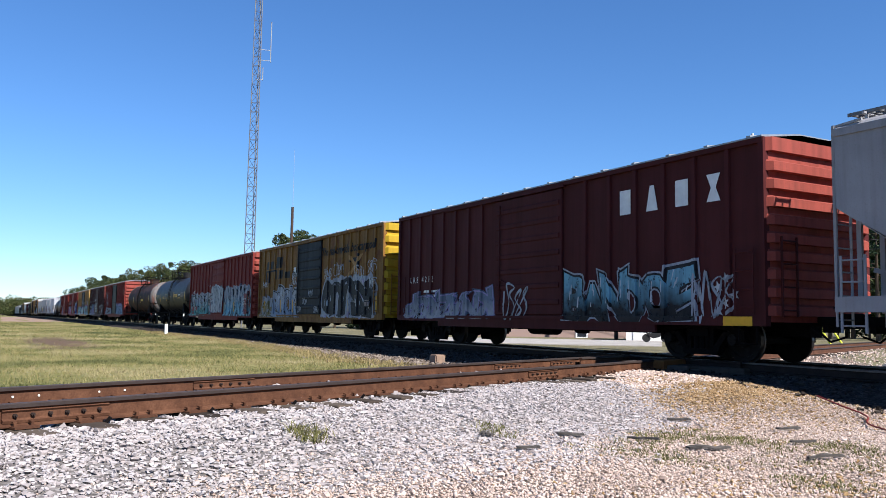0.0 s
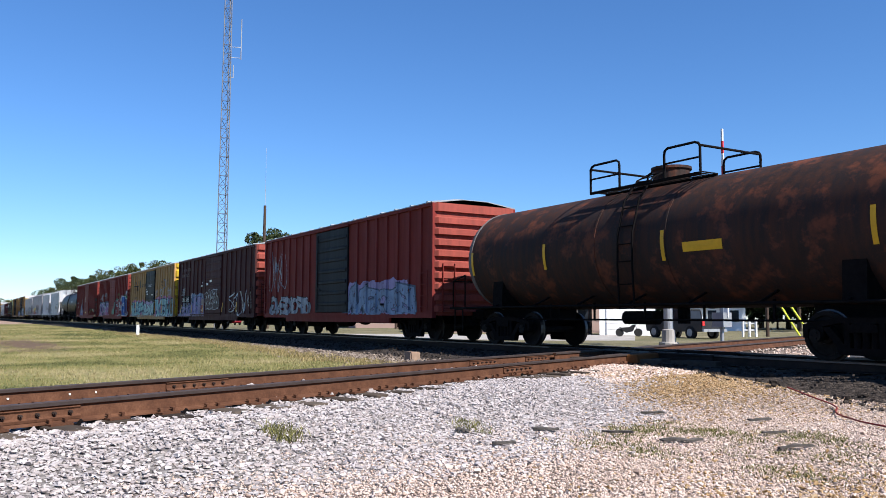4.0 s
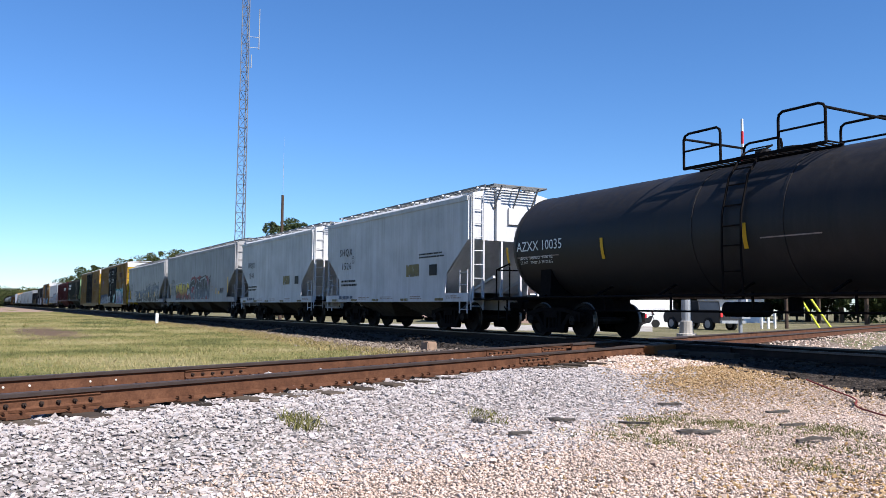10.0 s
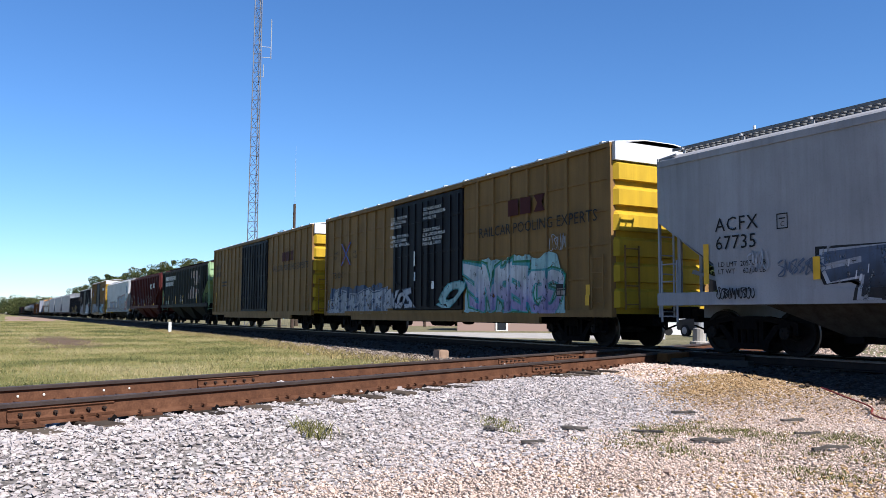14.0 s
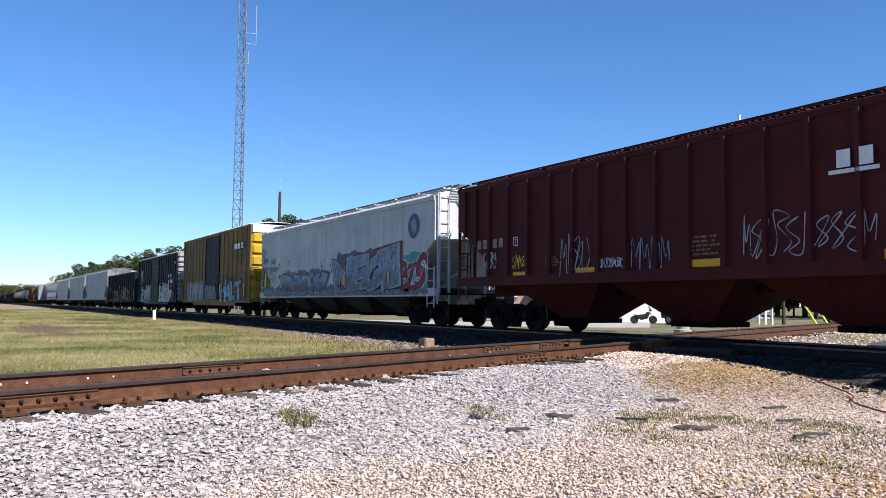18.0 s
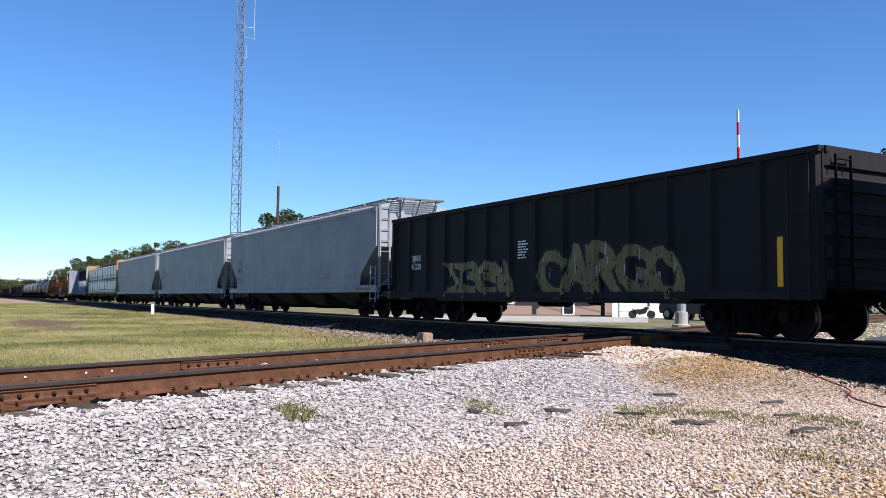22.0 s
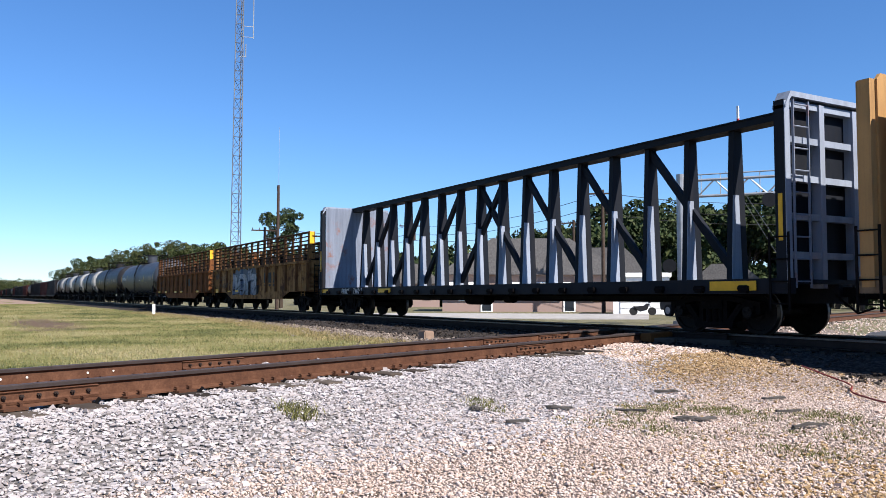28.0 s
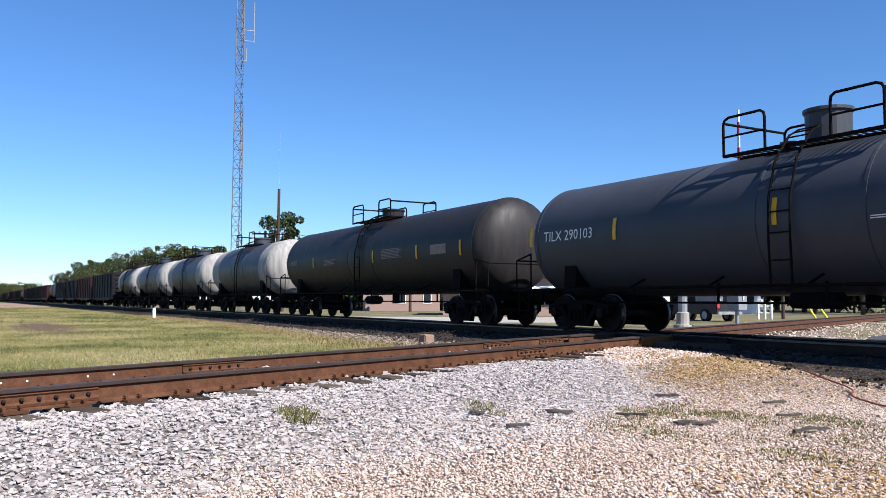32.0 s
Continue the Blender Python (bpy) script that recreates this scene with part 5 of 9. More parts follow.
def hopper(front, rear, label, mat, ztop=4.08, bays=4, posts=0, seed=1, deck_mat="deck", curved=True, end_mat=None, sill=0.98, lower=1.05, slope_z=2.75, slope_in=1.55, roof_mat=None, rib_mat=None):
    """A covered hopper: straight sides over sloping ends, hopper bays below, a grated walkway on the roof."""
    car, length = start_car("covered_hopper", label, "hopper car", front, rear)
    L, half = length / 2, 1.56
    end_mat = end_mat or mat
    zc = ztop + (0.30 if curved else 0.2)
    outline = [(-L + 0.05, ztop), (-L + 0.05, slope_z), (-L + slope_in, slope_z - 0.95), (-L + slope_in + 0.1, sill + 0.24), (L - slope_in - 0.1, sill + 0.24), (L - slope_in, slope_z - 0.95), (L - 0.05, slope_z), (L - 0.05, ztop)]
    for s in (-1, 1):
        bm = bmesh.new()
        prism(bm, outline, s * half, s * (half - 0.03))
        part("side", fix(bm), mat, car)
    bm = bmesh.new()
    arc = [(half * math.cos(a), ztop + (zc - ztop) * math.sin(a)) for a in np.linspace(0, math.pi, 15)]
    if curved:
        arc = [(half, ztop), (half - 0.11, ztop + 0.10), (half - 0.26, ztop + 0.17), (0.6, zc), (-0.6, zc), (-half + 0.26, ztop + 0.17), (-half + 0.11, ztop + 0.10), (-half, ztop)]
    prism(bm, arc, -L + 0.05, L - 0.05, "x")
    part("roof", fix(bm), roof_mat or mat, car, smooth=False)
    for s in (-1, 1):
        bm = bmesh.new()
        x = s * (L - 0.05)
        prism(bm, [(-half + 0.02, slope_z), (half - 0.02, slope_z)] + [(a * 0.99, b) for a, b in (arc if curved else [(half, ztop), (0, zc), (-half, ztop)])], x - s * 0.03, x + s * 0.002, "x")
        part("end", fix(bm), end_mat, car)
        bm = bmesh.new()
        xs0, xs1 = s * (L - 0.06), s * (L - slope_in - 0.6)
        v = [bm.verts.new(p) for p in ((xs0, -half + 0.03, slope_z), (xs0, half - 0.03, slope_z), (xs1, half - 0.03, sill + 0.35), (xs1, -half + 0.03, sill + 0.35), (xs0 - s * 0.05, -half + 0.03, slope_z - 0.05), (xs0 - s * 0.05, half - 0.03, slope_z - 0.05), (xs1 - s * 0.05, half - 0.03, sill + 0.3), (xs1 - s * 0.05, -half + 0.03, sill + 0.3))]
        for f in ((0, 1, 2, 3), (7, 6, 5, 4), (0, 4, 5, 1), (1, 5, 6, 2), (2, 6, 7, 3), (3, 7, 4, 0)):
            bm.faces.new([v[i] for i in f])
        part("slope_sheet", fix(bm), end_mat, car)
        # end frame: posts, ladder, platform
        bm = bmesh.new()
        for y in (-1.0, -0.35, 0.35, 1.0):
            bar(bm, (s * (L - 0.1), y, sill), (s * (L - 0.1), y, slope_z), 0.09, 0.06)
        bar(bm, (s * (L - slope_in - 0.2), -0.6, sill + 0.3), (s * (L - 0.1), -0.6, sill + 0.75), 0.08)
        bar(bm, (s * (L - slope_in - 0.2), 0.6, sill + 0.3), (s * (L - 0.1), 0.6, sill + 0.75), 0.08)
        part("end_frame", bm, end_mat, car)
        if s > 0:
            bm = bmesh.new()
            for k in range(7):
                bar(bm, (L - 0.05 + 0.08 * k, -0.95, zc + 0.07), (L - 0.05 + 0.08 * k, 0.95, zc + 0.07), 0.018, 0.03)
            for y in (-0.95, 0, 0.95):
                bar(bm, (L - 0.05, y, zc + 0.06), (L + 0.45, y, zc + 0.06), 0.03, 0.05)
                bar(bm, (L - 0.03, y * 0.7, ztop - 0.3), (L + 0.4, y * 0.7, zc + 0.05), 0.035)
            part("end_walkway", bm, deck_mat, car, "grated walkway bracketed out over the end")
            bm = bmesh.new()
            box(bm, L - 0.04, L + 0.06, -0.62, -0.48, slope_z, zc - 0.05)
            box(bm, L - 0.04, L + 0.02, -0.15, 0.45, ztop - 0.75, ztop - 0.25)
            part("end_stiffener", bm, end_mat, car)
        ladder(car, s * (L + 0.02), -1.28, sill - 0.25, ztop + 0.12, "y", 0.42, end_mat, 9)
        ladder(car, s * (L - 0.32), -half + 0.02, sill - 0.35, sill + 0.95, "x", 0.44, mat, 4)
        bm = bmesh.new()
        box(bm, s * (L - 1.5), s * (L + 0.12), -1.45, 1.45, sill + 0.05, sill + 0.1)
        part("end_platform", bm, "iron", car)
        bm = bmesh.new()
        lathe(bm, [(-0.02, 0.24), (0.02, 0.24), (0.02, 0.20), (-0.02, 0.20)], 14, "x", (s * (L + 0.08), 0.55, sill + 1.35))
        part("brake_wheel", fix(bm), "iron", car)
        bm = bmesh.new()
        bar(bm, (s * (L - 0.5), -half + 0.1, ztop + 0.14), (s * (L + 0.05), -half + 0.12, ztop + 0.1), 0.04)
        bar(bm, (s * (L + 0.05), -half + 0.12, ztop + 0.1), (s * (L + 0.05), -half + 0.12, sill), 0.05, 0.05)
        part("corner_rail", bm, end_mat, car)
    for nm, ya, yb, za, zb in (("side_sill", -half - 0.02, -half + 0.1, sill, sill + 0.26), ("side_sill", half - 0.1, half + 0.02, sill, sill + 0.26), ("centre_sill", -0.2, 0.2, sill - 0.25, sill + 0.1)):
        bm = bmesh.new()
        box(bm, -L, L, ya, yb, za, zb)
        part(nm, bm, mat, car)
    bm = bmesh.new()
    box(bm, -L + 0.05, L - 0.05, -half - 0.03, -half + 0.05, ztop - 0.1, ztop + 0.03)
    part("eave_rail", bm, mat, car)
    if posts:
        bm = bmesh.new()
        prism(bm, [(-0.07, 0), (0.07, 0), (0.045, -0.09), (-0.045, -0.09)], 0, 1)
        for v in bm.verts:
            v.co = (v.co.x, v.co.z, sill + 0.26 + v.co.y * (ztop - sill - 0.36))
        me = bpy.data.meshes.new("rib")
        fix(bm).to_mesh(me)
        bm.free()
        me.materials.append(M[rib_mat or mat])
        for k in range(posts):
            x = -L + slope_in + 0.3 + (2 * L - 2 * slope_in - 0.6) * k / (posts - 1)
            part("rib", me, None, car, at=(x, -half, 0))
        for x in (-L + 0.5, -L + 1.1, L - 0.5, L - 1.1):
            bm = bmesh.new()
            box(bm, x - 0.04, x + 0.04, -half - 0.07, -half, slope_z - 0.3 * (1 if abs(x) > L - 0.7 else 1.8), ztop - 0.1)
            part("rib", bm, mat, car)
    # hopper bays
    b0, b1 = -L + slope_in + 0.7, L - slope_in - 0.7
    for k in range(bays):
        a, b = b0 + (b1 - b0) * k / bays, b0 + (b1 - b0) * (k + 1) / bays
        m = (a + b) / 2
        bm = bmesh.new()
        top = [(a + 0.05, -1.35), (b - 0.05, -1.35), (b - 0.05, 1.35), (a + 0.05, 1.35)]
        low = [(m - 0.5, -0.5), (m + 0.5, -0.5), (m + 0.5, 0.5), (m - 0.5, 0.5)]
        tv = [bm.verts.new((x, y, sill + 0.1)) for x, y in top]
        lv = [bm.verts.new((x, y, 0.38)) for x, y in low]
        bm.faces.new(tv)
        bm.faces.new(lv[::-1])
        for i in range(4):
            bm.faces.new((tv[i], lv[i], lv[(i + 1) % 4], tv[(i + 1) % 4]))
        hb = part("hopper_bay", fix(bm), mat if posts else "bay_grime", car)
        bm = bmesh.new()
        box(bm, m - 0.55, m + 0.55, -0.62, 0.62, 0.28, 0.40)
        rod(bm, (m, -0.95, 0.36), (m, 0.95, 0.36), 0.05, 8)
        part("outlet_gate", bm, "iron", hb)
    # roof walkway: grating on little stands, hatch covers between
    zw = zc + 0.07
    for y0_, y1_ in ((-1.02, -0.62), (0.62, 1.02)):
        bm = bmesh.new()
        for y in (y0_, y1_):
            bar(bm, (-L - 0.05, y, zw), (L + 0.05, y, zw), 0.03, 0.06)
        n = int(length / 0.16)
        for k in range(n):
            x = -L + length * k / n
            bar(bm, (x, y0_, zw), (x, y1_, zw), 0.05, 0.03)
        m = (y0_ + y1_) / 2
        bar(bm, (-L, m, zw), (L, m, zw), 0.03, 0.04)
        wk = part("walkway", bm, deck_mat, car, "grated roof walkway")
        for k in range(11):
            x = -L + 0.3 + (length - 0.6) * k / 10
            bm = bmesh.new()
            bar(bm, (x, y0_, ztop + 0.04), (x, y0_, zw), 0.05, 0.04)
            bar(bm, (x, y1_, ztop + 0.1), (x, y1_, zw), 0.05, 0.04)
            bar(bm, (x, y0_ - 0.1, zw - 0.03), (x, y1_, zw - 0.03), 0.05, 0.04)
            part("stand", bm, mat, wk)
    for k in range(6):
        x = -L + 1.2 + (length - 2.4) * k / 5
        bm = bmesh.new()
        box(bm, x - 0.9, x + 0.9, -0.4, 0.4, zc, zc + 0.12)
        part("hatch_cover", bm, mat, car)
    running_gear(car, length, L - 1.95, 0.0)
    return car, L


def tank(front, rear, label, mat, r=1.45, zc=2.48, seed=1, head_mat=None, sill_mat="iron", dome=True, rails_mat="iron", rail_h=1.0, box_at=0.0, dome_h=0.30):
    """A tank car: barrel with domed heads, saddle sill, platform with railings and ladders at the middle."""
    car, length = start_car("tank_car", label, "tank car", front, rear)
    L = length / 2
    Lb = L - 0.35
    bm = bmesh.new()
    prof = []
    for a in np.linspace(-math.pi / 2, 0, 7):
        prof.append((-Lb + 0.62 + 0.62 * math.sin(a), max(0.02, r * math.cos(a))))
    for x in np.linspace(-Lb + 0.7, Lb - 0.7, 9):
        prof.append((x, r))
    for a in np.linspace(0, math.pi / 2, 7):
        prof.append((Lb - 0.62 + 0.62 * math.sin(a), max(0.02, r * math.cos(a))))
    lathe(bm, prof, 40, "x", (0, 0, zc))
    fix(bm)
    if head_mat:
        for f in bm.faces:
            if abs(f.calc_center_median().x) > Lb - 1.35:
                f.material_index = 1
    part("barrel", bm, [mat, head_mat] if head_mat else mat, car, smooth=True)
    for x in (-Lb + 0.66, -1.1, 1.1, Lb - 0.66):
        bm = bmesh.new()
        lathe(bm, [(-0.03, r + 0.001), (-0.03, r + 0.012), (0.03, r + 0.012), (0.03, r + 0.001)], 40, "x", (x, 0, zc))
        part("band", fix(bm), head_mat if head_mat and abs(x) > 2 else mat, car, smooth=False)
    # sills and saddles
    for s in (-1, 1):
        bm = bmesh.new()
        box(bm, min(s * L, s * (L - 3.6)), max(s * L, s * (L - 3.6)), -0.28, 0.28, 0.72, 1.08)
        prism(bm, [(-1.3, 1.05), (1.3, 1.05), (1.25, 1.9), (0.9, 1.45), (0, 1.2), (-0.9, 1.45), (-1.25, 1.9)], s * (L - 2.15) - 0.22, s * (L - 2.15) + 0.22, "x")
        box(bm, min(s * L, s * (L - 0.9)), max(s * L, s * (L - 0.9)), -1.5, 1.5, 0.98, 1.04)
        part("saddle", fix(bm), sill_mat, car)
    for y in (-1.45, 1.45):
        bm = bmesh.new()
        rod(bm, (-L + 0.2, y, 1.02), (L - 0.2, y, 1.02), 0.03, 8)
        for k in range(7):
            x = -L + 2.2 + (length - 4.4) * k / 6
            bar(bm, (x, y, 1.02), (x, y * 0.55, 1.3), 0.04)
        part("running_bar", bm, "iron", car)
    for s in (-1, 1):
        bm = bmesh.new()
        for y in (-1.45, 1.45):
            rod(bm, (s * (L - 0.75), y, 1.0), (s * (L - 0.75), y, 1.95), 0.022, 6)
            rod(bm, (s * (L - 0.75), y, 1.95), (s * (L - 0.1), y, 1.80), 0.022, 6)
            rod(bm, (s * (L - 0.1), y, 1.80), (s * (L - 0.1), y, 1.0), 0.022, 6)
        rod(bm, (s * (L - 0.1), -1.45, 1.80), (s * (L - 0.1), 1.45, 1.80), 0.022, 6)
        part("end_railing", bm, rails_mat, car)
        ladder(car, s * (L - 0.45), -1.47, 0.35, 1.05, "x", 0.42, "iron", 2, "stirrup_step")
    # ladder up the side, top platform
    pts = [(-1.47, 0.95), (-1.52, 1.9), (-1.50, 2.6), (-1.28, 3.35), (-0.85, 3.86), (-0.55, 4.0)]
    lad = bmesh.new()
    tube(lad, [(box_at - 0.23, q[0] * r / 1.45, q[1]) for q in pts], 0.024, 6)
    lad = part("ladder", fix(lad), rails_mat, car)
    bm = bmesh.new()
    tube(bm, [(box_at + 0.23, q[0] * r / 1.45, q[1]) for q in pts], 0.024, 6)
    part("stile", fix(bm), rails_mat, lad)
    for k in range(10):
        u = k / 9 * (len(pts) - 1.001)
        i = int(u)
        f = u - i
        y, z = pts[i][0] + (pts[i + 1][0] - pts[i][0]) * f, pts[i][1] + (pts[i + 1][1] - pts[i][1]) * f
        bm = bmesh.new()
        rod(bm, (box_at - 0.23, y * r / 1.45, z), (box_at + 0.23, y * r / 1.45, z), 0.016, 6)
        part("rung", bm, rails_mat, lad)
    zt = zc + r
    pl = bmesh.new()
    for y in (-0.95, -0.45, 0.45, 0.95):
        bar(pl, (box_at - 1.7, y, zt - 0.06), (box_at + 1.7, y, zt - 0.06), 0.06, 0.06)
    for x in np.linspace(-1.7, 1.7, 24):
        for y0_, y1_ in ((-0.95, -0.45), (0.45, 0.95)):
            bar(pl, (box_at + x, y0_, zt - 0.03), (box_at + x, y1_, zt - 0.03), 0.05, 0.02)
    platform = part("platform", pl, rails_mat, car)
    for sx in (-1, 1):
        u0, u1, zh = box_at + sx * 1.7, box_at + sx * 0.7, zt + 0.72 * rail_h
        for y in (-0.95, 0.95):
            bm = bmesh.new()
            tube(bm, [(u0, y, zt - 0.06), (u0, y, zt + 0.60 * rail_h), (u0 - sx * 0.04, y, zt + 0.68 * rail_h), (u0 - sx * 0.14, y, zh), (u1 + sx * 0.1, y, zh), (u1 + sx * 0.02, y, zh - 0.05), (u1, y, zh - 0.14), (u1, y, zt - 0.06)], 0.028, 8)
            part("railing", fix(bm), rails_mat, platform)
            bm = bmesh.new()
            rod(bm, (u0, y, zt + 0.33 * rail_h), (u1, y, zt + 0.33 * rail_h), 0.022, 8)
            part("middle_rail", bm, rails_mat, platform)
        bm = bmesh.new()
        rod(bm, (u0, -0.95, zt + 0.62 * rail_h), (u0, 0.95, zt + 0.62 * rail_h), 0.028, 8)
        part("cross_rail", bm, rails_mat, platform)
    bm = bmesh.new()
    if dome:
        lathe(bm, [(zt - 0.12, 0.42), (zt + dome_h, 0.42), (zt + dome_h + 0.04, 0.46), (zt + dome_h + 0.10, 0.46), (zt + dome_h + 0.12, 0.3)], 20, "z", (box_at, 0, 0))
        lathe(bm, [(zt - 0.1, 0.13), (zt + 0.16, 0.13), (zt + 0.17, 0.18), (zt + 0.22, 0.18)], 12, "z", (box_at - 0.95, 0.1, 0))
    else:
        lathe(bm, [(zt - 0.1, 0.3), (zt + 0.08, 0.3), (zt + 0.1, 0.36), (zt + 0.15, 0.36)], 16, "z", (box_at + 0.4, 0, 0))
        lathe(bm, [(zt - 0.1, 0.1), (zt + 0.2, 0.1), (zt + 0.21, 0.16), (zt + 0.27, 0.16)], 12, "z", (box_at - 0.5, 0.1, 0))
    part("valve_housing", fix(bm), mat, platform)
    bm = bmesh.new()
    rod(bm, (0.3, 0, 0.62), (0.3, 0, 1.1), 0.14, 10)
    rod(bm, (-0.9, -0.6, 0.75), (0.1, -0.6, 0.75), 0.16, 10)
    rod(bm, (-L + 3, -0.9, 0.7), (L - 3, -0.9, 0.7), 0.025, 6)
    for k in range(5):
        x = -L + 4 + (length - 8) * k / 4
        bar(bm, (x, -0.9, 0.7), (x, -0.9, 1.1), 0.04)
    part("outlet_valve", bm, "iron", car)
    running_gear(car, length, L - 2.15)
    return car, L


def barrel_patch(parent, x0, x1, a0, a1, mat, r=1.45, zc=2.48, name="marking", lift=0.014):
    """A painted patch on a barrel between two heights given as angles above the waist, in degrees."""
    bm = bmesh.new()
    n = max(2, int(abs(a1 - a0) / 6))
    col = []
    for k in range(n + 1):
        a = radians(a0 + (a1 - a0) * k / n)
        y, z = -(r + lift) * math.cos(a), zc + (r + lift) * math.sin(a)
        col.append((bm.verts.new((x0, y, z)), bm.verts.new((x1, y, z))))
    for p, q in zip(col, col[1:]):
        bm.faces.new((p[0], p[1], q[1], q[0]))
    return part(name, bm, mat, parent)


def barrel_text(parent, text, x, ang, size, mat, r=1.45, zc=2.48):
    ob = lettering(parent, text, x, 0, size, mat, 0, 1.0)
    me = ob.data
    co = np.empty(len(me.vertices) * 3, np.float32)
    me.vertices.foreach_get("co", co)
    co = co.reshape(-1, 3)
    a = math.radians(ang) + co[:, 2] / r
    me.vertices.foreach_set("co", np.stack([co[:, 0], -(r + 0.015) * np.cos(a), zc + (r + 0.015) * np.sin(a)], -1).ravel())
    me.update()
    return ob


def gondola(front, rear, label, mat, ztop=3.38, zlow=0.72, posts=14, rack=False, fish=False, rack_top=3.55):
    car, length = start_car("gondola", label, "gondola car", front, rear)
    L = length / 2
    for s in (-1, 1):
        bm = bmesh.new()
        if fish:
            pl = [(-L, ztop), (-L, 1.0), (-L + 2.6, 0.95), (-L + 3.8, zlow - 0.12), (L - 3.8, zlow - 0.12), (L - 2.6, 0.95), (L, 1.0), (L, ztop)]
        else:
            pl = [(-L, ztop), (-L, zlow + 0.1), (-L + 2.9, zlow + 0.1), (-L + 3.1, zlow - 0.05), (L - 3.1, zlow - 0.05), (L - 2.9, zlow + 0.1), (L, zlow + 0.1), (L, ztop)]
        prism(bm, pl, s * 1.5, s * 1.46)
        part("side", fix(bm), mat, car)
    bm = bmesh.new()
    prism(bm, [(-0.10, 0), (0.10, 0), (0.05, -0.09), (-0.05, -0.09)], 0, 1)
    for v in bm.verts:
        v.co = (v.co.x, v.co.z, zlow + 0.25 + v.co.y * (ztop - zlow - 0.3))
    me = bpy.data.meshes.new("rib")
    fix(bm).to_mesh(me)
    bm.free()
    me.materials.append(M["csx_rib" if fish else mat])
    ribs = []
    for k in range(posts):
        x = -L + 0.12 + (2 * L - 0.24) * k / (posts - 1)
        ribs.append((x, 0.1, 0.05))
        part("rib", me, None, car, at=(x, -1.5, 0))
    up = 0.3 if fish else 0.0
    for nm, xa, xb, ya, yb, za, zb in (("top_rail", -L, L, -1.60, -1.44, ztop - 0.06, ztop + 0.05), ("top_rail", -L, L, 1.44, 1.60, ztop - 0.06, ztop + 0.05),
                                       ("side_sill", -L + 0.02, L - 0.02, -1.56, -1.46, zlow + 0.05 + up, zlow + 0.2 + up), ("side_sill", -L + 0.02, L - 0.02, 1.46, 1.56, zlow + 0.05 + up, zlow + 0.2 + up),
                                       ("end_rail", -L - 0.04, -L + 0.1, -1.438, 1.438, ztop - 0.06, ztop + 0.05), ("end_rail", L - 0.1, L + 0.04, -1.438, 1.438, ztop - 0.06, ztop + 0.05)):
        if fish and nm == "side_sill":
            continue
        bm = bmesh.new()
        box(bm, xa, xb, ya, yb, za, zb)
        part(nm, bm, mat, car)
    bm = bmesh.new()
    box(bm, -L + 0.05, L - 0.05, -1.46, 1.46, 1.0, 1.06)
    part("floor", bm, mat, car)
    for s in (-1, 1):
        end_sheet(car, s * (L - 0.02), 1.46, 0.95, ztop - 0.03, ztop - 0.02, mat, s, 5, 0.08)
        ladder(car, s * (L - 0.4), -1.64, 0.75, ztop - 0.1, "x", 0.42, mat, 6)
        ladder(car, s * (L + 0.12), -1.1, 0.8, ztop - 0.1, "y", 0.42, "iron", 6)
    if rack:
        for s in (-1, 1):
            for k in range(posts + 4):
                x = -L + 0.15 + (2 * L - 0.3) * k / (posts + 3)
                bm = bmesh.new()
                prism(bm, [(x - 0.2, ztop), (x + 0.2, ztop), (x + 0.06, ztop + 0.26), (x + 0.05, rack_top - 0.16), (x + 0.11, rack_top), (x - 0.11, rack_top), (x - 0.05, rack_top - 0.16), (x - 0.06, ztop + 0.26)], s * 1.52, s * 1.42)
                part("rack_post", fix(bm), "csx_rib", car)
            for q in range(7):
                z = ztop + 0.2 + (rack_top - ztop - 0.23) * q / 6
                bm = bmesh.new()
                rod(bm, (-L + 0.1, s * 1.47, z), (L - 0.1, s * 1.47, z), 0.028 if q < 6 else 0.05, 8)
                part("rack_bar", bm, "rack", car)
        for s in (-1, 1):
            bm = bmesh.new()
            box(bm, s * (L - 0.05), s * (L - 0.02), -1.5, -1.25, ztop + 0.1, rack_top)
            part("end_panel", fix(bm), mat, car, "worn end panel")
            bm = bmesh.new()
            box(bm, s * (L - 0.02), s * (L - 0.01), -1.5, -1.3, ztop + 0.75, rack_top)
            part("end_marker", fix(bm), "y_mark", car, "yellow marker on the end panel")
            bm = bmesh.new()
            box(bm, s * (L - 0.05), s * (L - 0.02), 1.25, 1.5, ztop + 0.1, rack_top)
            part("end_panel", fix(bm), mat, car, "worn end panel")
            bm = bmesh.new()
            for z in (ztop + 0.4, ztop + 0.75, ztop + 1.1):
                bar(bm, (s * (L - 0.04), -1.4, z), (s * (L - 0.04), 1.4, z), 0.06)
            part("rack_bar", bm, "rack", car)
        # steel work on the rack's floor
        rnd = random.Random(int(-front))
        for k in range(9):
            bm = bmesh.new()
            x = -L + 1.2 + (2 * L - 2.4) * k / 8
            box(bm, x - 0.25, x + 0.25, -1.2, 1.2, 1.06, ztop + rnd.uniform(0.2, 0.7))
            part("cross_brace", bm, "iron", car)
    underframe(car, L, 0.85)
    running_gear(car, length, L - 2.0)
    return car, L, ribs


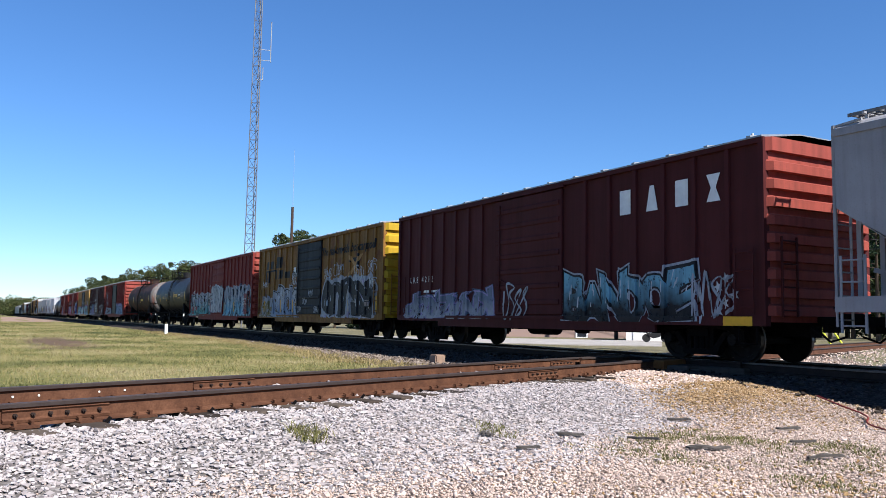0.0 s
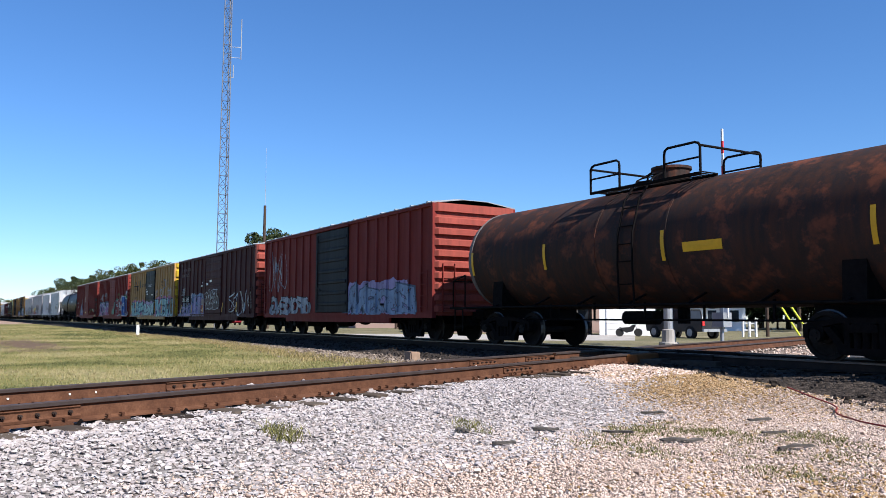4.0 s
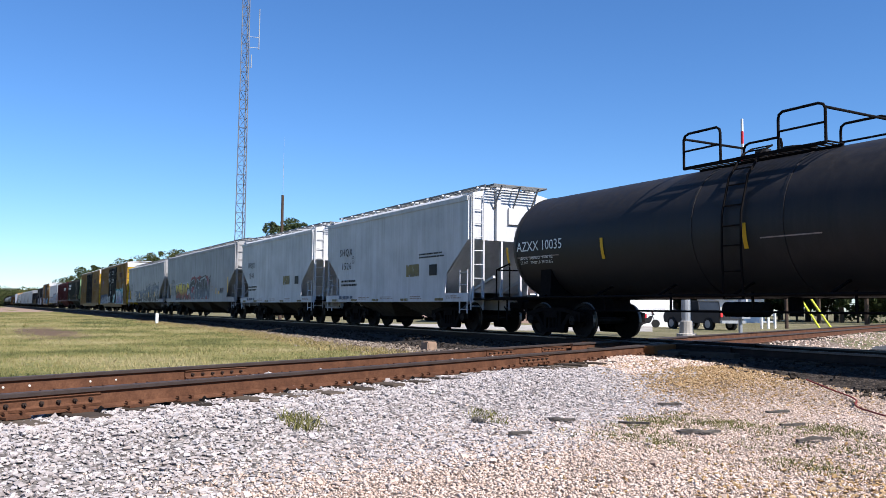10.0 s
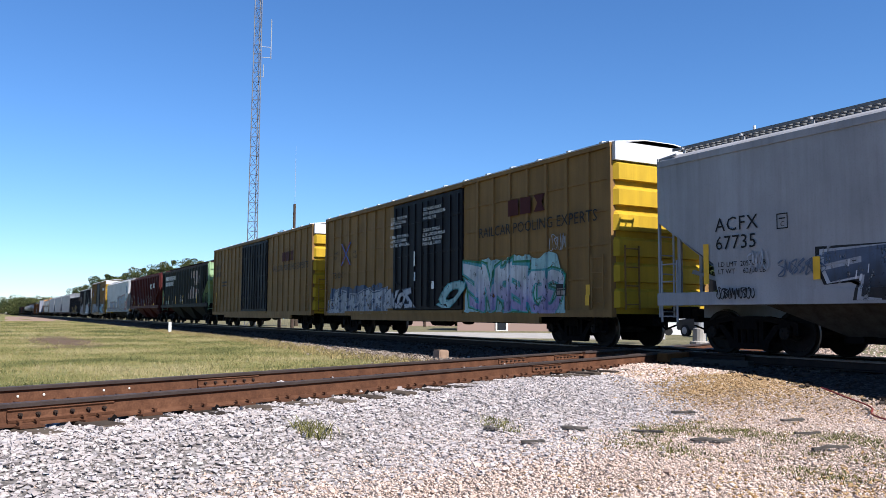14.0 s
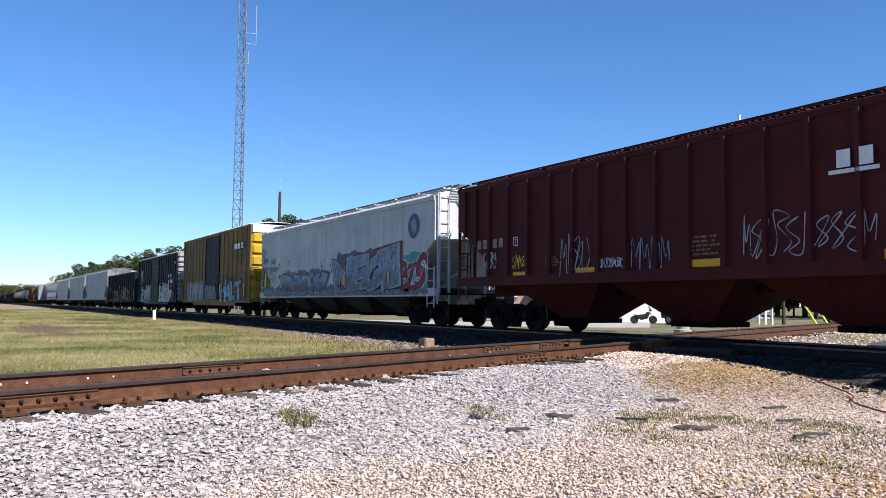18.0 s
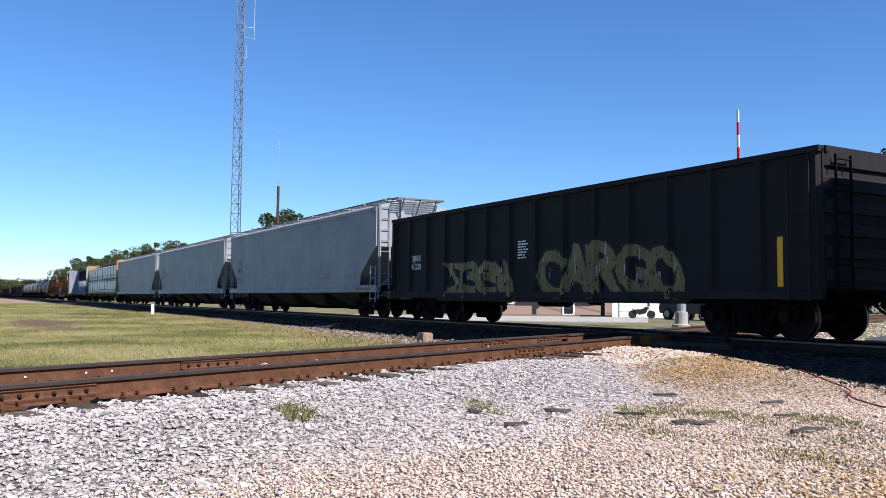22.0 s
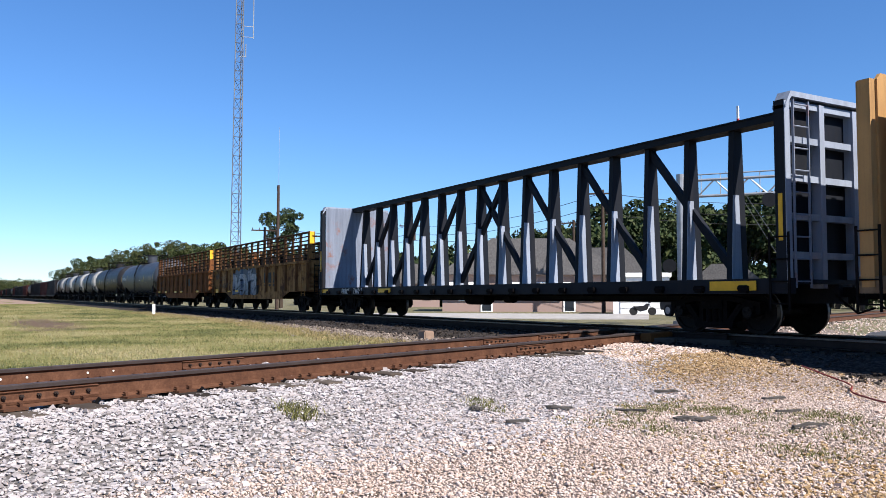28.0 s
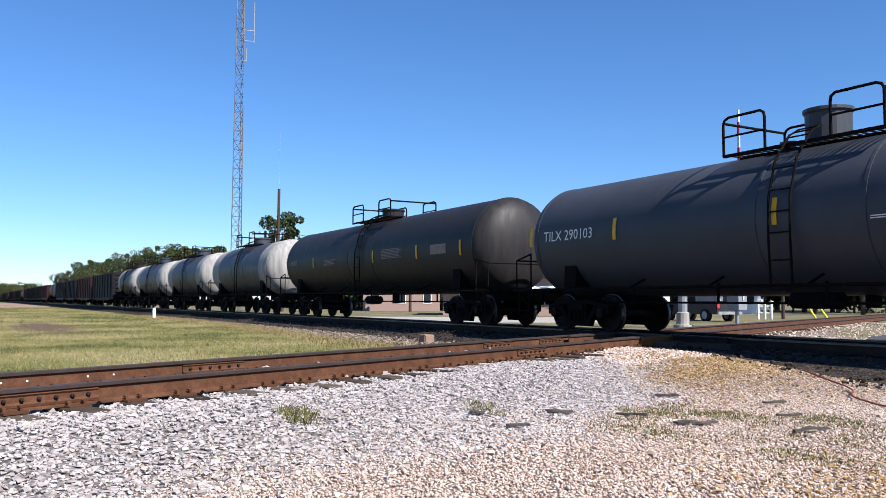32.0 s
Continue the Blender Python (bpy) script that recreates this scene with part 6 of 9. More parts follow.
def centerbeam(front, rear, label, mat, bulk_mat, loaded=False):
    car, length = start_car("centerbeam_flatcar", label, "flat car", front, rear)
    L = length / 2
    zt = 4.42
    bm = bmesh.new()
    box(bm, -L, L, -1.42, 1.42, 0.98, 1.06)
    part("deck", bm, mat, car)
    for nm, ya, yb, za, zb in (("side_sill", -1.55, -1.42, 0.80, 1.08), ("side_sill", 1.42, 1.55, 0.80, 1.08), ("centre_sill", -0.2, 0.2, 0.62, 0.978)):
        bm = bmesh.new()
        box(bm, -L, L, ya, yb, za, zb)
        part(nm, bm, mat, car)
    for k in range(20):
        x = -L + 1.0 + (2 * L - 2) * k / 19
        bm = bmesh.new()
        box(bm, x - 0.09, x + 0.09, -1.62, -1.5, 0.82, 0.96)
        rod(bm, (x - 0.12, -1.58, 0.9), (x + 0.12, -1.58, 0.9), 0.05, 8)
        part("winch", bm, "iron", car)
    for s in (-1, 1):
        bm = bmesh.new()
        prism(bm, [(-1.42, 1.06), (1.42, 1.06), (1.42, 4.3), (1.32, 4.4), (-1.32, 4.4), (-1.42, 4.3)], s * (L - 0.32), s * (L - 0.26), "x")
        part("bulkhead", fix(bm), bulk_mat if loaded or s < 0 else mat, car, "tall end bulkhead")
        bm = bmesh.new()
        for y in (-0.5, 0.5):
            box(bm, min(s * (L - 0.28), s * (L - 0.06)), max(s * (L - 0.28), s * (L - 0.06)), y - 0.07, y + 0.07, 0.9, 4.3)
        for z in (1.5, 2.2, 2.9, 3.6, 4.25):
            box(bm, min(s * (L - 0.28), s * (L - 0.1)), max(s * (L - 0.28), s * (L - 0.1)), -1.43, 1.43, z - 0.06, z + 0.06)
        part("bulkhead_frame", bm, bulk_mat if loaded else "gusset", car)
        for y in (-1.5, 1.5):
            bm = bmesh.new()
            box(bm, min(s * (L - 0.28), s * (L - 0.06)), max(s * (L - 0.28), s * (L - 0.06)), y - 0.07, y + 0.07, 0.9, 4.3)
            part("corner_post", bm, mat if not loaded else bulk_mat, car)
            # On the empty car a pale strip paints the corner post's sunlit face.
            bm = bmesh.new()
            box(bm, min(s * (L - 0.06), s * (L - 0.045)), max(s * (L - 0.06), s * (L - 0.045)), y - 0.075, y + 0.075, 1.0, 4.28)
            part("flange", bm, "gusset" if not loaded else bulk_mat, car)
        if not loaded:
            bm = bmesh.new()
            box(bm, s * (L - 0.17) - 0.045, s * (L - 0.17) + 0.045, -1.579, -1.571, 1.75, 2.6)
            part("reflector", bm, "y_mark", car, "yellow reflector strip")
            bm = bmesh.new()
            prism(bm, [(-1.57, 4.2), (-1.42, 4.46), (1.42, 4.46), (1.57, 4.2), (1.57, 4.14), (1.40, 4.36), (-1.40, 4.36), (-1.57, 4.14)], s * (L - 0.3), s * (L - 0.02), "x")
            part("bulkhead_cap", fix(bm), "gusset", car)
        ladder(car, s * (L + 0.0), -1.2, 0.9, 4.3, "y", 0.42, bulk_mat, 9)
        ladder(car, s * (L - 0.2), -1.6, 0.5, 1.9, "x", 0.4, "iron", 4)
    bm = bmesh.new()
    box(bm, -L + 0.26, L - 0.26, -0.22, 0.22, zt - 0.14, zt)
    box(bm, -L + 0.26, L - 0.26, -0.25, 0.25, zt, zt + 0.03)
    part("top_beam", bm, mat, car)
    step = 1.262
    n = int((L - 0.7) / step)
    for k in range(-n, n + 1):
        x = k * step
        bm = bmesh.new()
        prism(bm, [(-0.26, 1.06), (0.26, 1.06), (0.12, zt - 0.14), (-0.12, zt - 0.14)], x - 0.07, x + 0.07, "x")
        part("post", fix(bm), mat, car)
        # On the empty car a pale plate paints the post's sunlit lower face.
        bm = bmesh.new()
        prism(bm, [(-0.26, 1.06), (0.05, 1.06), (-0.02, 2.9), (-0.185, 2.9)], x + 0.074, x + 0.095, "x")
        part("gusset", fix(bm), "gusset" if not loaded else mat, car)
    for k in range(-1, n - 1, 2):
        for s in (1, -1):
            x0 = k * step if s > 0 else -(k + 1) * step
            bm = bmesh.new()
            bar(bm, (x0, 0, zt - 0.2), (x0 + s * 2 * step, 0, 1.2), 0.12, 0.16)
            part("brace", bm, mat, car)
    if loaded:
        m = 11
        for r_, (z0, z1) in enumerate(((1.08, 2.52), (2.56, 3.92))):
            for k in range(m):
                a = -L + 0.5 + (2 * L - 1.0) * k / m
                b = -L + 0.5 + (2 * L - 1.0) * (k + 1) / m
                for s in (-1, 1):
                    bm = bmesh.new()
                    v = box(bm, a + 0.01, b - 0.01, s * 1.47, s * 0.44, z0, z1 - random.uniform(0, 0.07))
                    bmesh.ops.bevel(bm, geom=bm.edges[:], offset=0.035, segments=2, affect="EDGES")
                    bmesh.ops.subdivide_edges(bm, edges=[e for e in bm.edges if e.calc_length() > 0.5], cuts=5, use_grid_fill=True)
                    rnd = random.Random(k * 7 + r_)
                    for q in bm.verts:
                        w = 0.03 * noise.noise(q.co * 1.6 + Vector((k * 3.1, r_ * 9.0, 0)))
                        q.co.y += w
                        q.co.z += 0.5 * w
                    pk = part("wrapped_pack", fix(bm), "wrap", car, "white plastic-wrapped pack of boards", smooth=True)
                    if s < 0:
                        rp = random.Random(k * 13 + r_ * 5)
                        rects = []
                        for zr_ in (z0 + 0.3, z0 + 0.34, z1 - 0.22):
                            u = a + rp.uniform(0.1, 0.5)
                            while u < b - 0.3:
                                w_ = rp.uniform(0.12, 0.5)
                                rects.append((u, min(u + w_, b - 0.12), zr_ + rp.uniform(-0.02, 0.02), zr_ + rp.uniform(0.05, 0.09)))
                                u += w_ + rp.uniform(0.15, 0.6)
                        stripes(pk, rects, "k_let", -1.49, "marking", "", lift=0.022)
                bm = bmesh.new()
                bar(bm, (b, -1.50, 1.08), (b, -1.50, 3.9), 0.03, 0.02)
                bar(bm, (b, -1.50, 3.9), (b, -0.2, zt - 0.05), 0.03, 0.02)
                part("strap", bm, "iron", car)
    underframe(car, L, 0.80)
    running_gear(car, length, L - 2.2)
    return car, L


# ---- the cars in order, front and rear as places along the track at the start ----
def marks(car, xs_, z0, z1, y=-1.5, mat="y_mark", w=0.12):
    for x in xs_:
        stripes(car, [(x - w / 2, x + w / 2, z0, z1)], mat, y, "reflector", "yellow reflector strip", lift=0.009)


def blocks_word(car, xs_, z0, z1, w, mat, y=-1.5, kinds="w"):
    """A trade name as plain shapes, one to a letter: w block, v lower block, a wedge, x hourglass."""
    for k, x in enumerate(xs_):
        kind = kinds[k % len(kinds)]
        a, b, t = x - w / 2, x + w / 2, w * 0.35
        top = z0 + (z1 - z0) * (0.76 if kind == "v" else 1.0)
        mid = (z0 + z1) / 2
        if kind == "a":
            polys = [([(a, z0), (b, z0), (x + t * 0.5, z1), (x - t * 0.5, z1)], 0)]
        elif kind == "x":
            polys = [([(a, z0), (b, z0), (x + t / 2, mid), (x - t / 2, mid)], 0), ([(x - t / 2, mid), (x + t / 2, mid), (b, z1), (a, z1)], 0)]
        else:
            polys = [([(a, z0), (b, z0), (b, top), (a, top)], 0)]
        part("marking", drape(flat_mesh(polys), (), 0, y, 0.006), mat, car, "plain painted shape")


def name_blocks(car, xs_, z0, z1, w, mat, ribs, y=-1.5):
    """A slanted trade name as plain leaning blocks laid over the ribs."""
    for k, x in enumerate(xs_):
        s = 0.22
        a, b = x - w / 2, x + w / 2
        top = z1 - (z1 - z0) * (0.3, 0.3, 0.0, 0.05)[(k + len(xs_)) % 4]
        polys = [([(a, z0), (b, z0), (b + s * (top - z0), top), (a + s * (top - z0), top)], 0)]
        part("marking", drape(flat_mesh(polys), ribs, 0.055, y, 0.006), mat, car, "plain painted block")


def slanted(car, text, x, z, size, mat, ribs=(), y=-1.5, gap=1.0, spread=1.0, bold=0.0):
    """Leaning lettering that follows the ribs."""
    ob = lettering(car, text, x, z, size, mat, 0.0, gap, lift=0.0, spread=spread, bold=bold)
    bm = bmesh.new()
    bm.from_mesh(ob.data)
    for v in bm.verts:
        v.co.x += (v.co.z - z) * 0.2
        v.co.y = 0
    drape(bm, ribs, 0.055, y, 0.007).to_mesh(ob.data)
    bm.free()
    return ob


def placard(car, x, z, w, h, mat="k_let"):
    stripes(car, [(x, x + w, z, z + h)], mat, -1.57, "placard", "small framed placard")
    if mat == "k_let":
        stripes(car, [(x + w * 0.08, x + w * 0.46, z + h * 0.1, z + h * 0.45), (x + w * 0.54, x + w * 0.92, z + h * 0.1, z + h * 0.45), (x + w * 0.08, x + w * 0.92, z + h * 0.55, z + h * 0.62)], "faint", -1.575, "marking")


def plate_box(car, x, z, s, text, mat, y=-1.55):
    stripes(car, [(x, x + s, z, z + 0.02), (x, x + s, z + s * 1.1, z + s * 1.1 + 0.02), (x, x + 0.02, z, z + s * 1.1), (x + s - 0.02, x + s, z, z + s * 1.1)], mat, y, "marking")
    lettering(car, text, x + s * 0.32, z + s * 0.18, s * 0.4, mat, y)
    stripes(car, [(x + s * 0.2, x + s * 0.8, z + s * 0.75, z + s * 0.85)], mat, y, "marking")


def cross_emblem(car, x, z, a, b, one, two, ribs, y=-1.5):
    """A large X: wide crossing bands with narrower ones of a second colour on them."""
    for k, (m_, f_) in enumerate(((two, 1.0), (one, 0.5))):
        for s in (-1, 1):
            w = 0.36 * a * f_
            shift_ = 0.0 if k == 0 else 0.10 * a
            polys = [([(x - a + shift_, z - s * b), (x - a + w + shift_, z - s * b), (x + a + shift_ * 0.4, z + s * b), (x + a - w + shift_ * 0.4, z + s * b)], 0)]
            part("emblem", drape(flat_mesh(polys), ribs, 0.055, y, 0.006 + 0.002 * k + 0.001 * (s > 0)), m_, car, "painted two-colour cross emblem")


def barrel_print(car, seed, x0, x1, a0, a1, rows, mat, r, zc, lift=0.016):
    """Rows of unreadable small writing round a barrel."""
    rnd = random.Random(seed)
    step = (a1 - a0) / rows
    for k in range(rows):
        u, end = x0, x0 + (x1 - x0) * rnd.uniform(0.75, 1.0)
        barrel_patch(car, u, end, a0 + step * (k + 0.25), a0 + step * (k + 0.7), mat, r, zc, "marking", lift)


def sill_marks(car, seed):
    """Yellow strips and rows of small blue print along a hopper's side sill."""
    rnd = random.Random(seed)
    for x in (-4.9, -3.0, -1.1, 1.2, 3.6):
        stripes(car, [(x, x + 0.55, 0.95, 1.03)], "s_mud", -1.585, "reflector", "dull yellow reflector strip")
        small_print(car, seed + int(x * 3), x + 0.7, x + 1.5 + rnd.uniform(0, 0.3), 1.0, 1.12, "faint", -1.585, 2)
    stripes(car, [(-4.2, -3.9, 1.05, 1.15), (-3.82, -3.2, 1.05, 1.15), (-3.12, -2.85, 1.05, 1.15)], "s_slate", -1.587, "marking", "plain dark blue bar")


def seams(car, xs_):
    """Faint upright weld seams on a smooth side."""
    for x in xs_:
        stripes(car, [(x, x + 0.02, 1.35, 3.3)], "faint", -1.55, "seam", "thin upright weld seam", lift=0.004)


c, L = hopper(8.3, -8.9, "pale gray covered hopper car ahead of the maroon boxcar", "gray", bays=3)
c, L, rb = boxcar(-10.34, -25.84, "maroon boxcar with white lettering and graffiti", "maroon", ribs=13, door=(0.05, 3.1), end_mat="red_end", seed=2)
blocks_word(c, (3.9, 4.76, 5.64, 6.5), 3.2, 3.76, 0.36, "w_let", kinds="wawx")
lettering(c, "LRS 4212", -6.9, 1.98, 0.2, "w_let", gap=1.6)
small_print(c, 5, -5.9, -4.7, 1.3, 1.75, "w_let", rows=3)
mural(c, 11, 1.7, 5.9, 0.74, 1.95, "sky", "black", None, rb, 0.055, accent="white", text="BANDOE", fade="black", halo="silver")
tag_scrawl(c, 13, 5.9, 7.0, 0.85, 1.75, "silver", -1.5, rb, 0.055, 0.06)
tag_scrawl(c, 14, -1.0, 0.2, 0.8, 1.7, "silver", -1.57, (), 0, 0.07)
mural(c, 12, -7.2, -1.8, 0.76, 1.6, "steel", "violet", None, rb, 0.055, letters=7, fade="silver", halo="slate")
for k in range(5):
    a, z = 6.6 + 0.2 * (k % 3), 1.0 + 0.16 * k
    star = [(a + 0.13 * (1 if q % 2 else 0.42) * math.cos(q * 0.6283), z + 0.13 * (1 if q % 2 else 0.42) * math.sin(q * 0.6283)) for q in range(10)]
    part("painted_star", drape(flat_mesh([(star, 0)]), rb, 0.055, -1.5, 0.007), "s_white", c, "small white painted star")
stripes(c, [(6.75, 7.45, 0.72, 0.9)], "y_mark", -1.55, "reflector")

c, L, rb = boxcar(-27.14, -42.73, "old yellow boxcar with black doors, rust and large graffiti", "rust_yellow", ribs=13, door=(-0.15, 3.1), door_mat="black", end_mat="bright_yellow", seed=3, end_rows=7)
slanted(c, "The nationwide boxcar pool", 1.35, 3.42, 0.36, "k_let", rb, bold=0.012)
mural(c, 21, 1.6, 7.0, 0.74, 2.35, "black", "silver", "silver", rb, 0.055, text="enrsi", accent="white", spots="violet")
cross_emblem(c, 5.1, 2.85, 0.75, 0.42, "yellow", "yellow", rb)
mural(c, 22, -5.4, -1.75, 0.74, 2.2, "silver", "black", None, rb, 0.055, text="BiCK", accent="white", fade="ice", halo="silver")
mural(c, 24, -7.3, -5.2, 0.74, 1.7, "mud", "silver", "silver", rb, 0.055, letters=3)
for k, (a, b, z0, z1) in enumerate(((1.7, 2.6, 2.4, 2.9), (3.0, 3.9, 2.5, 3.0), (5.0, 6.0, 2.2, 2.8), (6.3, 7.2, 2.5, 3.0), (6.5, 7.2, 1.9, 2.3), (-2.5, -1.8, 2.3, 2.9), (-7.1, -6.3, 2.3, 2.6))):
    tag_scrawl(c, 230 + k, a, b, z0, z1, "white", -1.5, rb, 0.055, 0.035)
for k in range(4):
    tag_scrawl(c, 240 + k, -1.5 + 0.75 * k, -0.9 + 0.75 * k, 1.0 + 0.35 * (k % 3), 1.3 + 0.35 * (k % 3), "silver", -1.585, (), 0, 0.03)
name_blocks(c, (-6.4, -5.75, -4.85, -4.3), 3.2, 3.75, 0.42, "k_let", rb)
name_blocks(c, (-4.3, -3.2, -2.2), 2.66, 3.1, 0.62, "k_let", rb)
stripes(c, [(-6.7, -4.9, 3.05, 3.13), (-6.7, -6.55, 2.45, 3.05), (-6.1, -5.95, 2.5, 3.05), (-5.1, -4.9, 2.65, 3.05)], "k_let", -1.5, "marking", "", rb, 0.055)
stripes(c, [(4.6, 5.6, 3.0, 3.16), (5.3, 5.5, 2.6, 3.3)], "k_let", -1.5, "marking", "", rb, 0.055)
lettering(c, "RB", -6.7, 1.75, 0.22, "k_let", gap=1.1, lift=0.02)
lettering(c, "OX", -5.95, 1.75, 0.22, "k_let", gap=1.1, lift=0.02)
marks(c, (-6.8, -4.1, -2.3, 1.1, 4.5, 7.2), 1.0, 1.6, -1.515)
placard(c, 6.2, 1.2, 0.5, 0.42)
placard(c, -2.1, 2.9, 0.3, 0.2, "w_let")

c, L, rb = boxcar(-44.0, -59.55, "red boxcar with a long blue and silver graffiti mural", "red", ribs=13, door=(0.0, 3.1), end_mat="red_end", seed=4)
mural(c, 31, 1.7, 7.5, 0.76, 2.45, "silver", "slate", "silver", rb, 0.055, letters=8, accent="white", fade="sky", shade="black")
mural(c, 32, -7.7, -1.6, 0.76, 2.2, "silver", "black", "silver", rb, 0.055, letters=7, accent="white", fade="teal")
mural(c, 33, -1.4, 1.4, 0.95, 2.6, "silver", "slate", "silver", (), 0, -1.6, letters=3, accent="slate")
stripes(c, [(6.1, 6.75, 0.85, 2.05)], "s_red", -1.55, "marking", "red lettered panel")
lettering(c, "EXW 10-8\nIL 50-6\nCU.FT. 5277", 6.14, 1.7, 0.1, "w_let", -1.57)
lettering(c, "ATW", -6.75, 2.3, 0.22, "w_let", -1.52)
lettering(c, "9255", -6.75, 1.85, 0.24, "w_let", -1.52)
stripes(c, [(-6.9, -6.2, 0.78, 1.05), (-6.9, -6.2, 1.12, 1.42), (-5.9, -5.3, 1.15, 1.42)], "s_red", -1.55, "marking", "red lettered panel")
lettering(c, "LD LMT\nLT WT", -6.85, 1.31, 0.085, "w_let", -1.57)
lettering(c, "156300\n63700", -5.85, 1.31, 0.085, "w_let", -1.57)
lettering(c, "SECURITY SEAL ONLY", -2.45, 2.68, 0.07, "w_let", -1.52)
marks(c, (-6.2, -4.2, -1.65, 1.8, 4.0, 6.9), 1.05, 1.6, -1.515)
placard(c, -2.2, 1.45, 0.6, 0.4)

c, L = tank(-60.78, -74.5, "black tank car with yellow reflector strips and lettering", "tank_black", 1.42, 2.38, rail_h=0.85)
barrel_text(c, "NATX 205111", -6.1, -3, 0.2, "y_mark", 1.42, 2.38)
for x in (-6.3, -4.1, -1.5, 1.6, 5.6):
    barrel_patch(c, x, x + 0.1, -18, 8, "y_mark", 1.42, 2.38, "reflector")
barrel_patch(c, 1.9, 3.0, -7, 2, "y_mark", 1.42, 2.38)
barrel_print(c, 51, 1.95, 2.95, -6, 1, 3, "k_let", 1.42, 2.38, 0.02)
barrel_print(c, 52, -2.9, -2.2, -9, -2, 4, "y_mark", 1.42, 2.38)
barrel_print(c, 53, -0.1, 0.5, -7, -2, 3, "y_mark", 1.42, 2.38)
barrel_print(c, 54, 3.0, 4.4, -12, -9, 2, "y_mark", 1.42, 2.38)
barrel_print(c, 55, 4.2, 5.3, -8, 6, 6, "faint", 1.42, 2.38)
barrel_patch(c, 3.3, 4.1, -3, 0, "w_let", 1.42, 2.38)
c, L = tank(-75.61, -90.3, "rust-streaked tank car with stained gray heads", "tank_rust", 1.42, 2.38, head_mat="tank_head", rail_h=0.85)
for x in (-6.3, -3.0, 1.0, 5.6):
    barrel_patch(c, x, x + 0.1, -18, 8, "y_mark", 1.42, 2.38, "reflector")
barrel_patch(c, 1.6, 2.6, -12, -4, "y_mark", 1.42, 2.38)

c, L, rb = boxcar(-91.26, -107.0, "red boxcar with a gray door and blue graffiti", "red", ribs=14, door=(0.0, 3.1), door_mat="black", end_mat="red_end", seed=6)
mural(c, 41, -7.0, -2.2, 0.8, 1.7, "silver", "black", None, rb, 0.055)
mural(c, 42, 1.4, 6.5, 0.8, 1.9, "ice", "slate", "violet", rb, 0.055)
tag_scrawl(c, 43, -7.3, -5.0, 1.9, 3.6, "silver", -1.5, rb, 0.055)
c, L, rb = boxcar(-108.45, -124.19, "dark brown boxcar with white outlined graffiti", "brown", ribs=12, door=(0.3, 3.4), end_mat="red_end", seed=7, end_rows=7)
stripes(c, [(-6.75, -4.75, 1.62, 2.05)], "black", -1.5, "marking", "dark patch under the numbers", rb, 0.055)
lettering(c, "LRS", -6.7, 1.68, 0.27, "w_let", gap=1.15, lift=0.07)
lettering(c, "3665", -5.8, 1.68, 0.27, "w_let", gap=1.15, lift=0.07)
lettering(c, "C U S  H I O N", -6.85, 3.56, 0.2, "faint", gap=1.15, lift=0.06)
lettering(c, "S E R  V I C E", -6.85, 3.22, 0.2, "faint", gap=1.15, lift=0.06)
mural(c, 51, -6.9, -4.6, 0.74, 1.45, "violet", "slate", "steel", rb, 0.055, letters=3)
mural(c, 54, -4.6, -1.6, 0.74, 2.0, "violet", "slate", "ice", rb, 0.055, letters=4, accent="steel")
mural(c, 55, -7.5, -6.8, 0.74, 1.2, "ice", "violet", "ice", rb, 0.055, letters=1)
mural(c, 52, -0.95, 1.7, 1.1, 2.25, "brown", "white", None, (), 0, -1.6, letters=5)
tag_scrawl(c, 53, 3.4, 7.3, 0.9, 2.1, "white", -1.5, rb, 0.055, 0.07, 3)
tag_scrawl(c, 56, -6.9, -6.1, 2.05, 2.6, "white", -1.5, rb, 0.055, 0.035)
stripes(c, [(-2.25, -1.55, 1.48, 1.78)], "faint", -1.52, "marking", "dull gray plate")
stripes(c, [(-2.2, -1.7, 0.98, 1.42)], "s_red", -1.545, "marking", "dark red lettered panel")
lettering(c, "R\n50 K", -2.1, 1.25, 0.13, "w_let", -1.56)
plate_box(c, -4.4, 1.9, 0.24, "C", "w_let")
marks(c, (-6.9, -4.2, -1.6, 2.4, 5.0), 1.0, 1.5, -1.56)
stripes(c, [(-0.9, -0.5, 2.55, 2.68), (-0.2, 0.25, 2.7, 2.83), (-2.1, -1.7, 2.5, 2.6), (-1.8, -1.6, 2.7, 2.76)], "w_let", -1.59, "marking")
c, L, rb = boxcar(-125.43, -140.94, "mustard boxcar with a black door and mint graffiti", "yellow", ribs=13, door=(0.0, 3.15), door_mat="black", end_mat="bright_yellow", seed=8, end_rows=5)
lettering(c, "CLOSE AND LOCK DOORS\nBEFORE MOVING CAR", -0.4, 3.05, 0.085, "w_let", -1.59)
name_blocks(c, (-6.3, -5.5, -4.6, -3.9), 3.3, 3.6, 0.3, "k_let", rb)
name_blocks(c, (-3.95, -3.0, -2.15), 3.0, 3.35, 0.36, "k_let", rb)
stripes(c, [(-6.5, -4.5, 3.12, 3.2), (-6.5, -6.38, 2.55, 3.12), (-5.9, -5.8, 2.62, 3.12), (-5.1, -5.0, 2.75, 3.12), (-4.6, -4.5, 2.8, 3.12)], "k_let", -1.5, "marking", "", rb, 0.055)
slanted(c, "next\nload", 3.85, 3.12, 0.17, "k_let", rb)
slanted(c, "any\nroad", 5.55, 3.18, 0.17, "k_let", rb)
cross_emblem(c, 4.98, 3.02, 0.36, 0.34, "s_steel", "s_silver", rb)
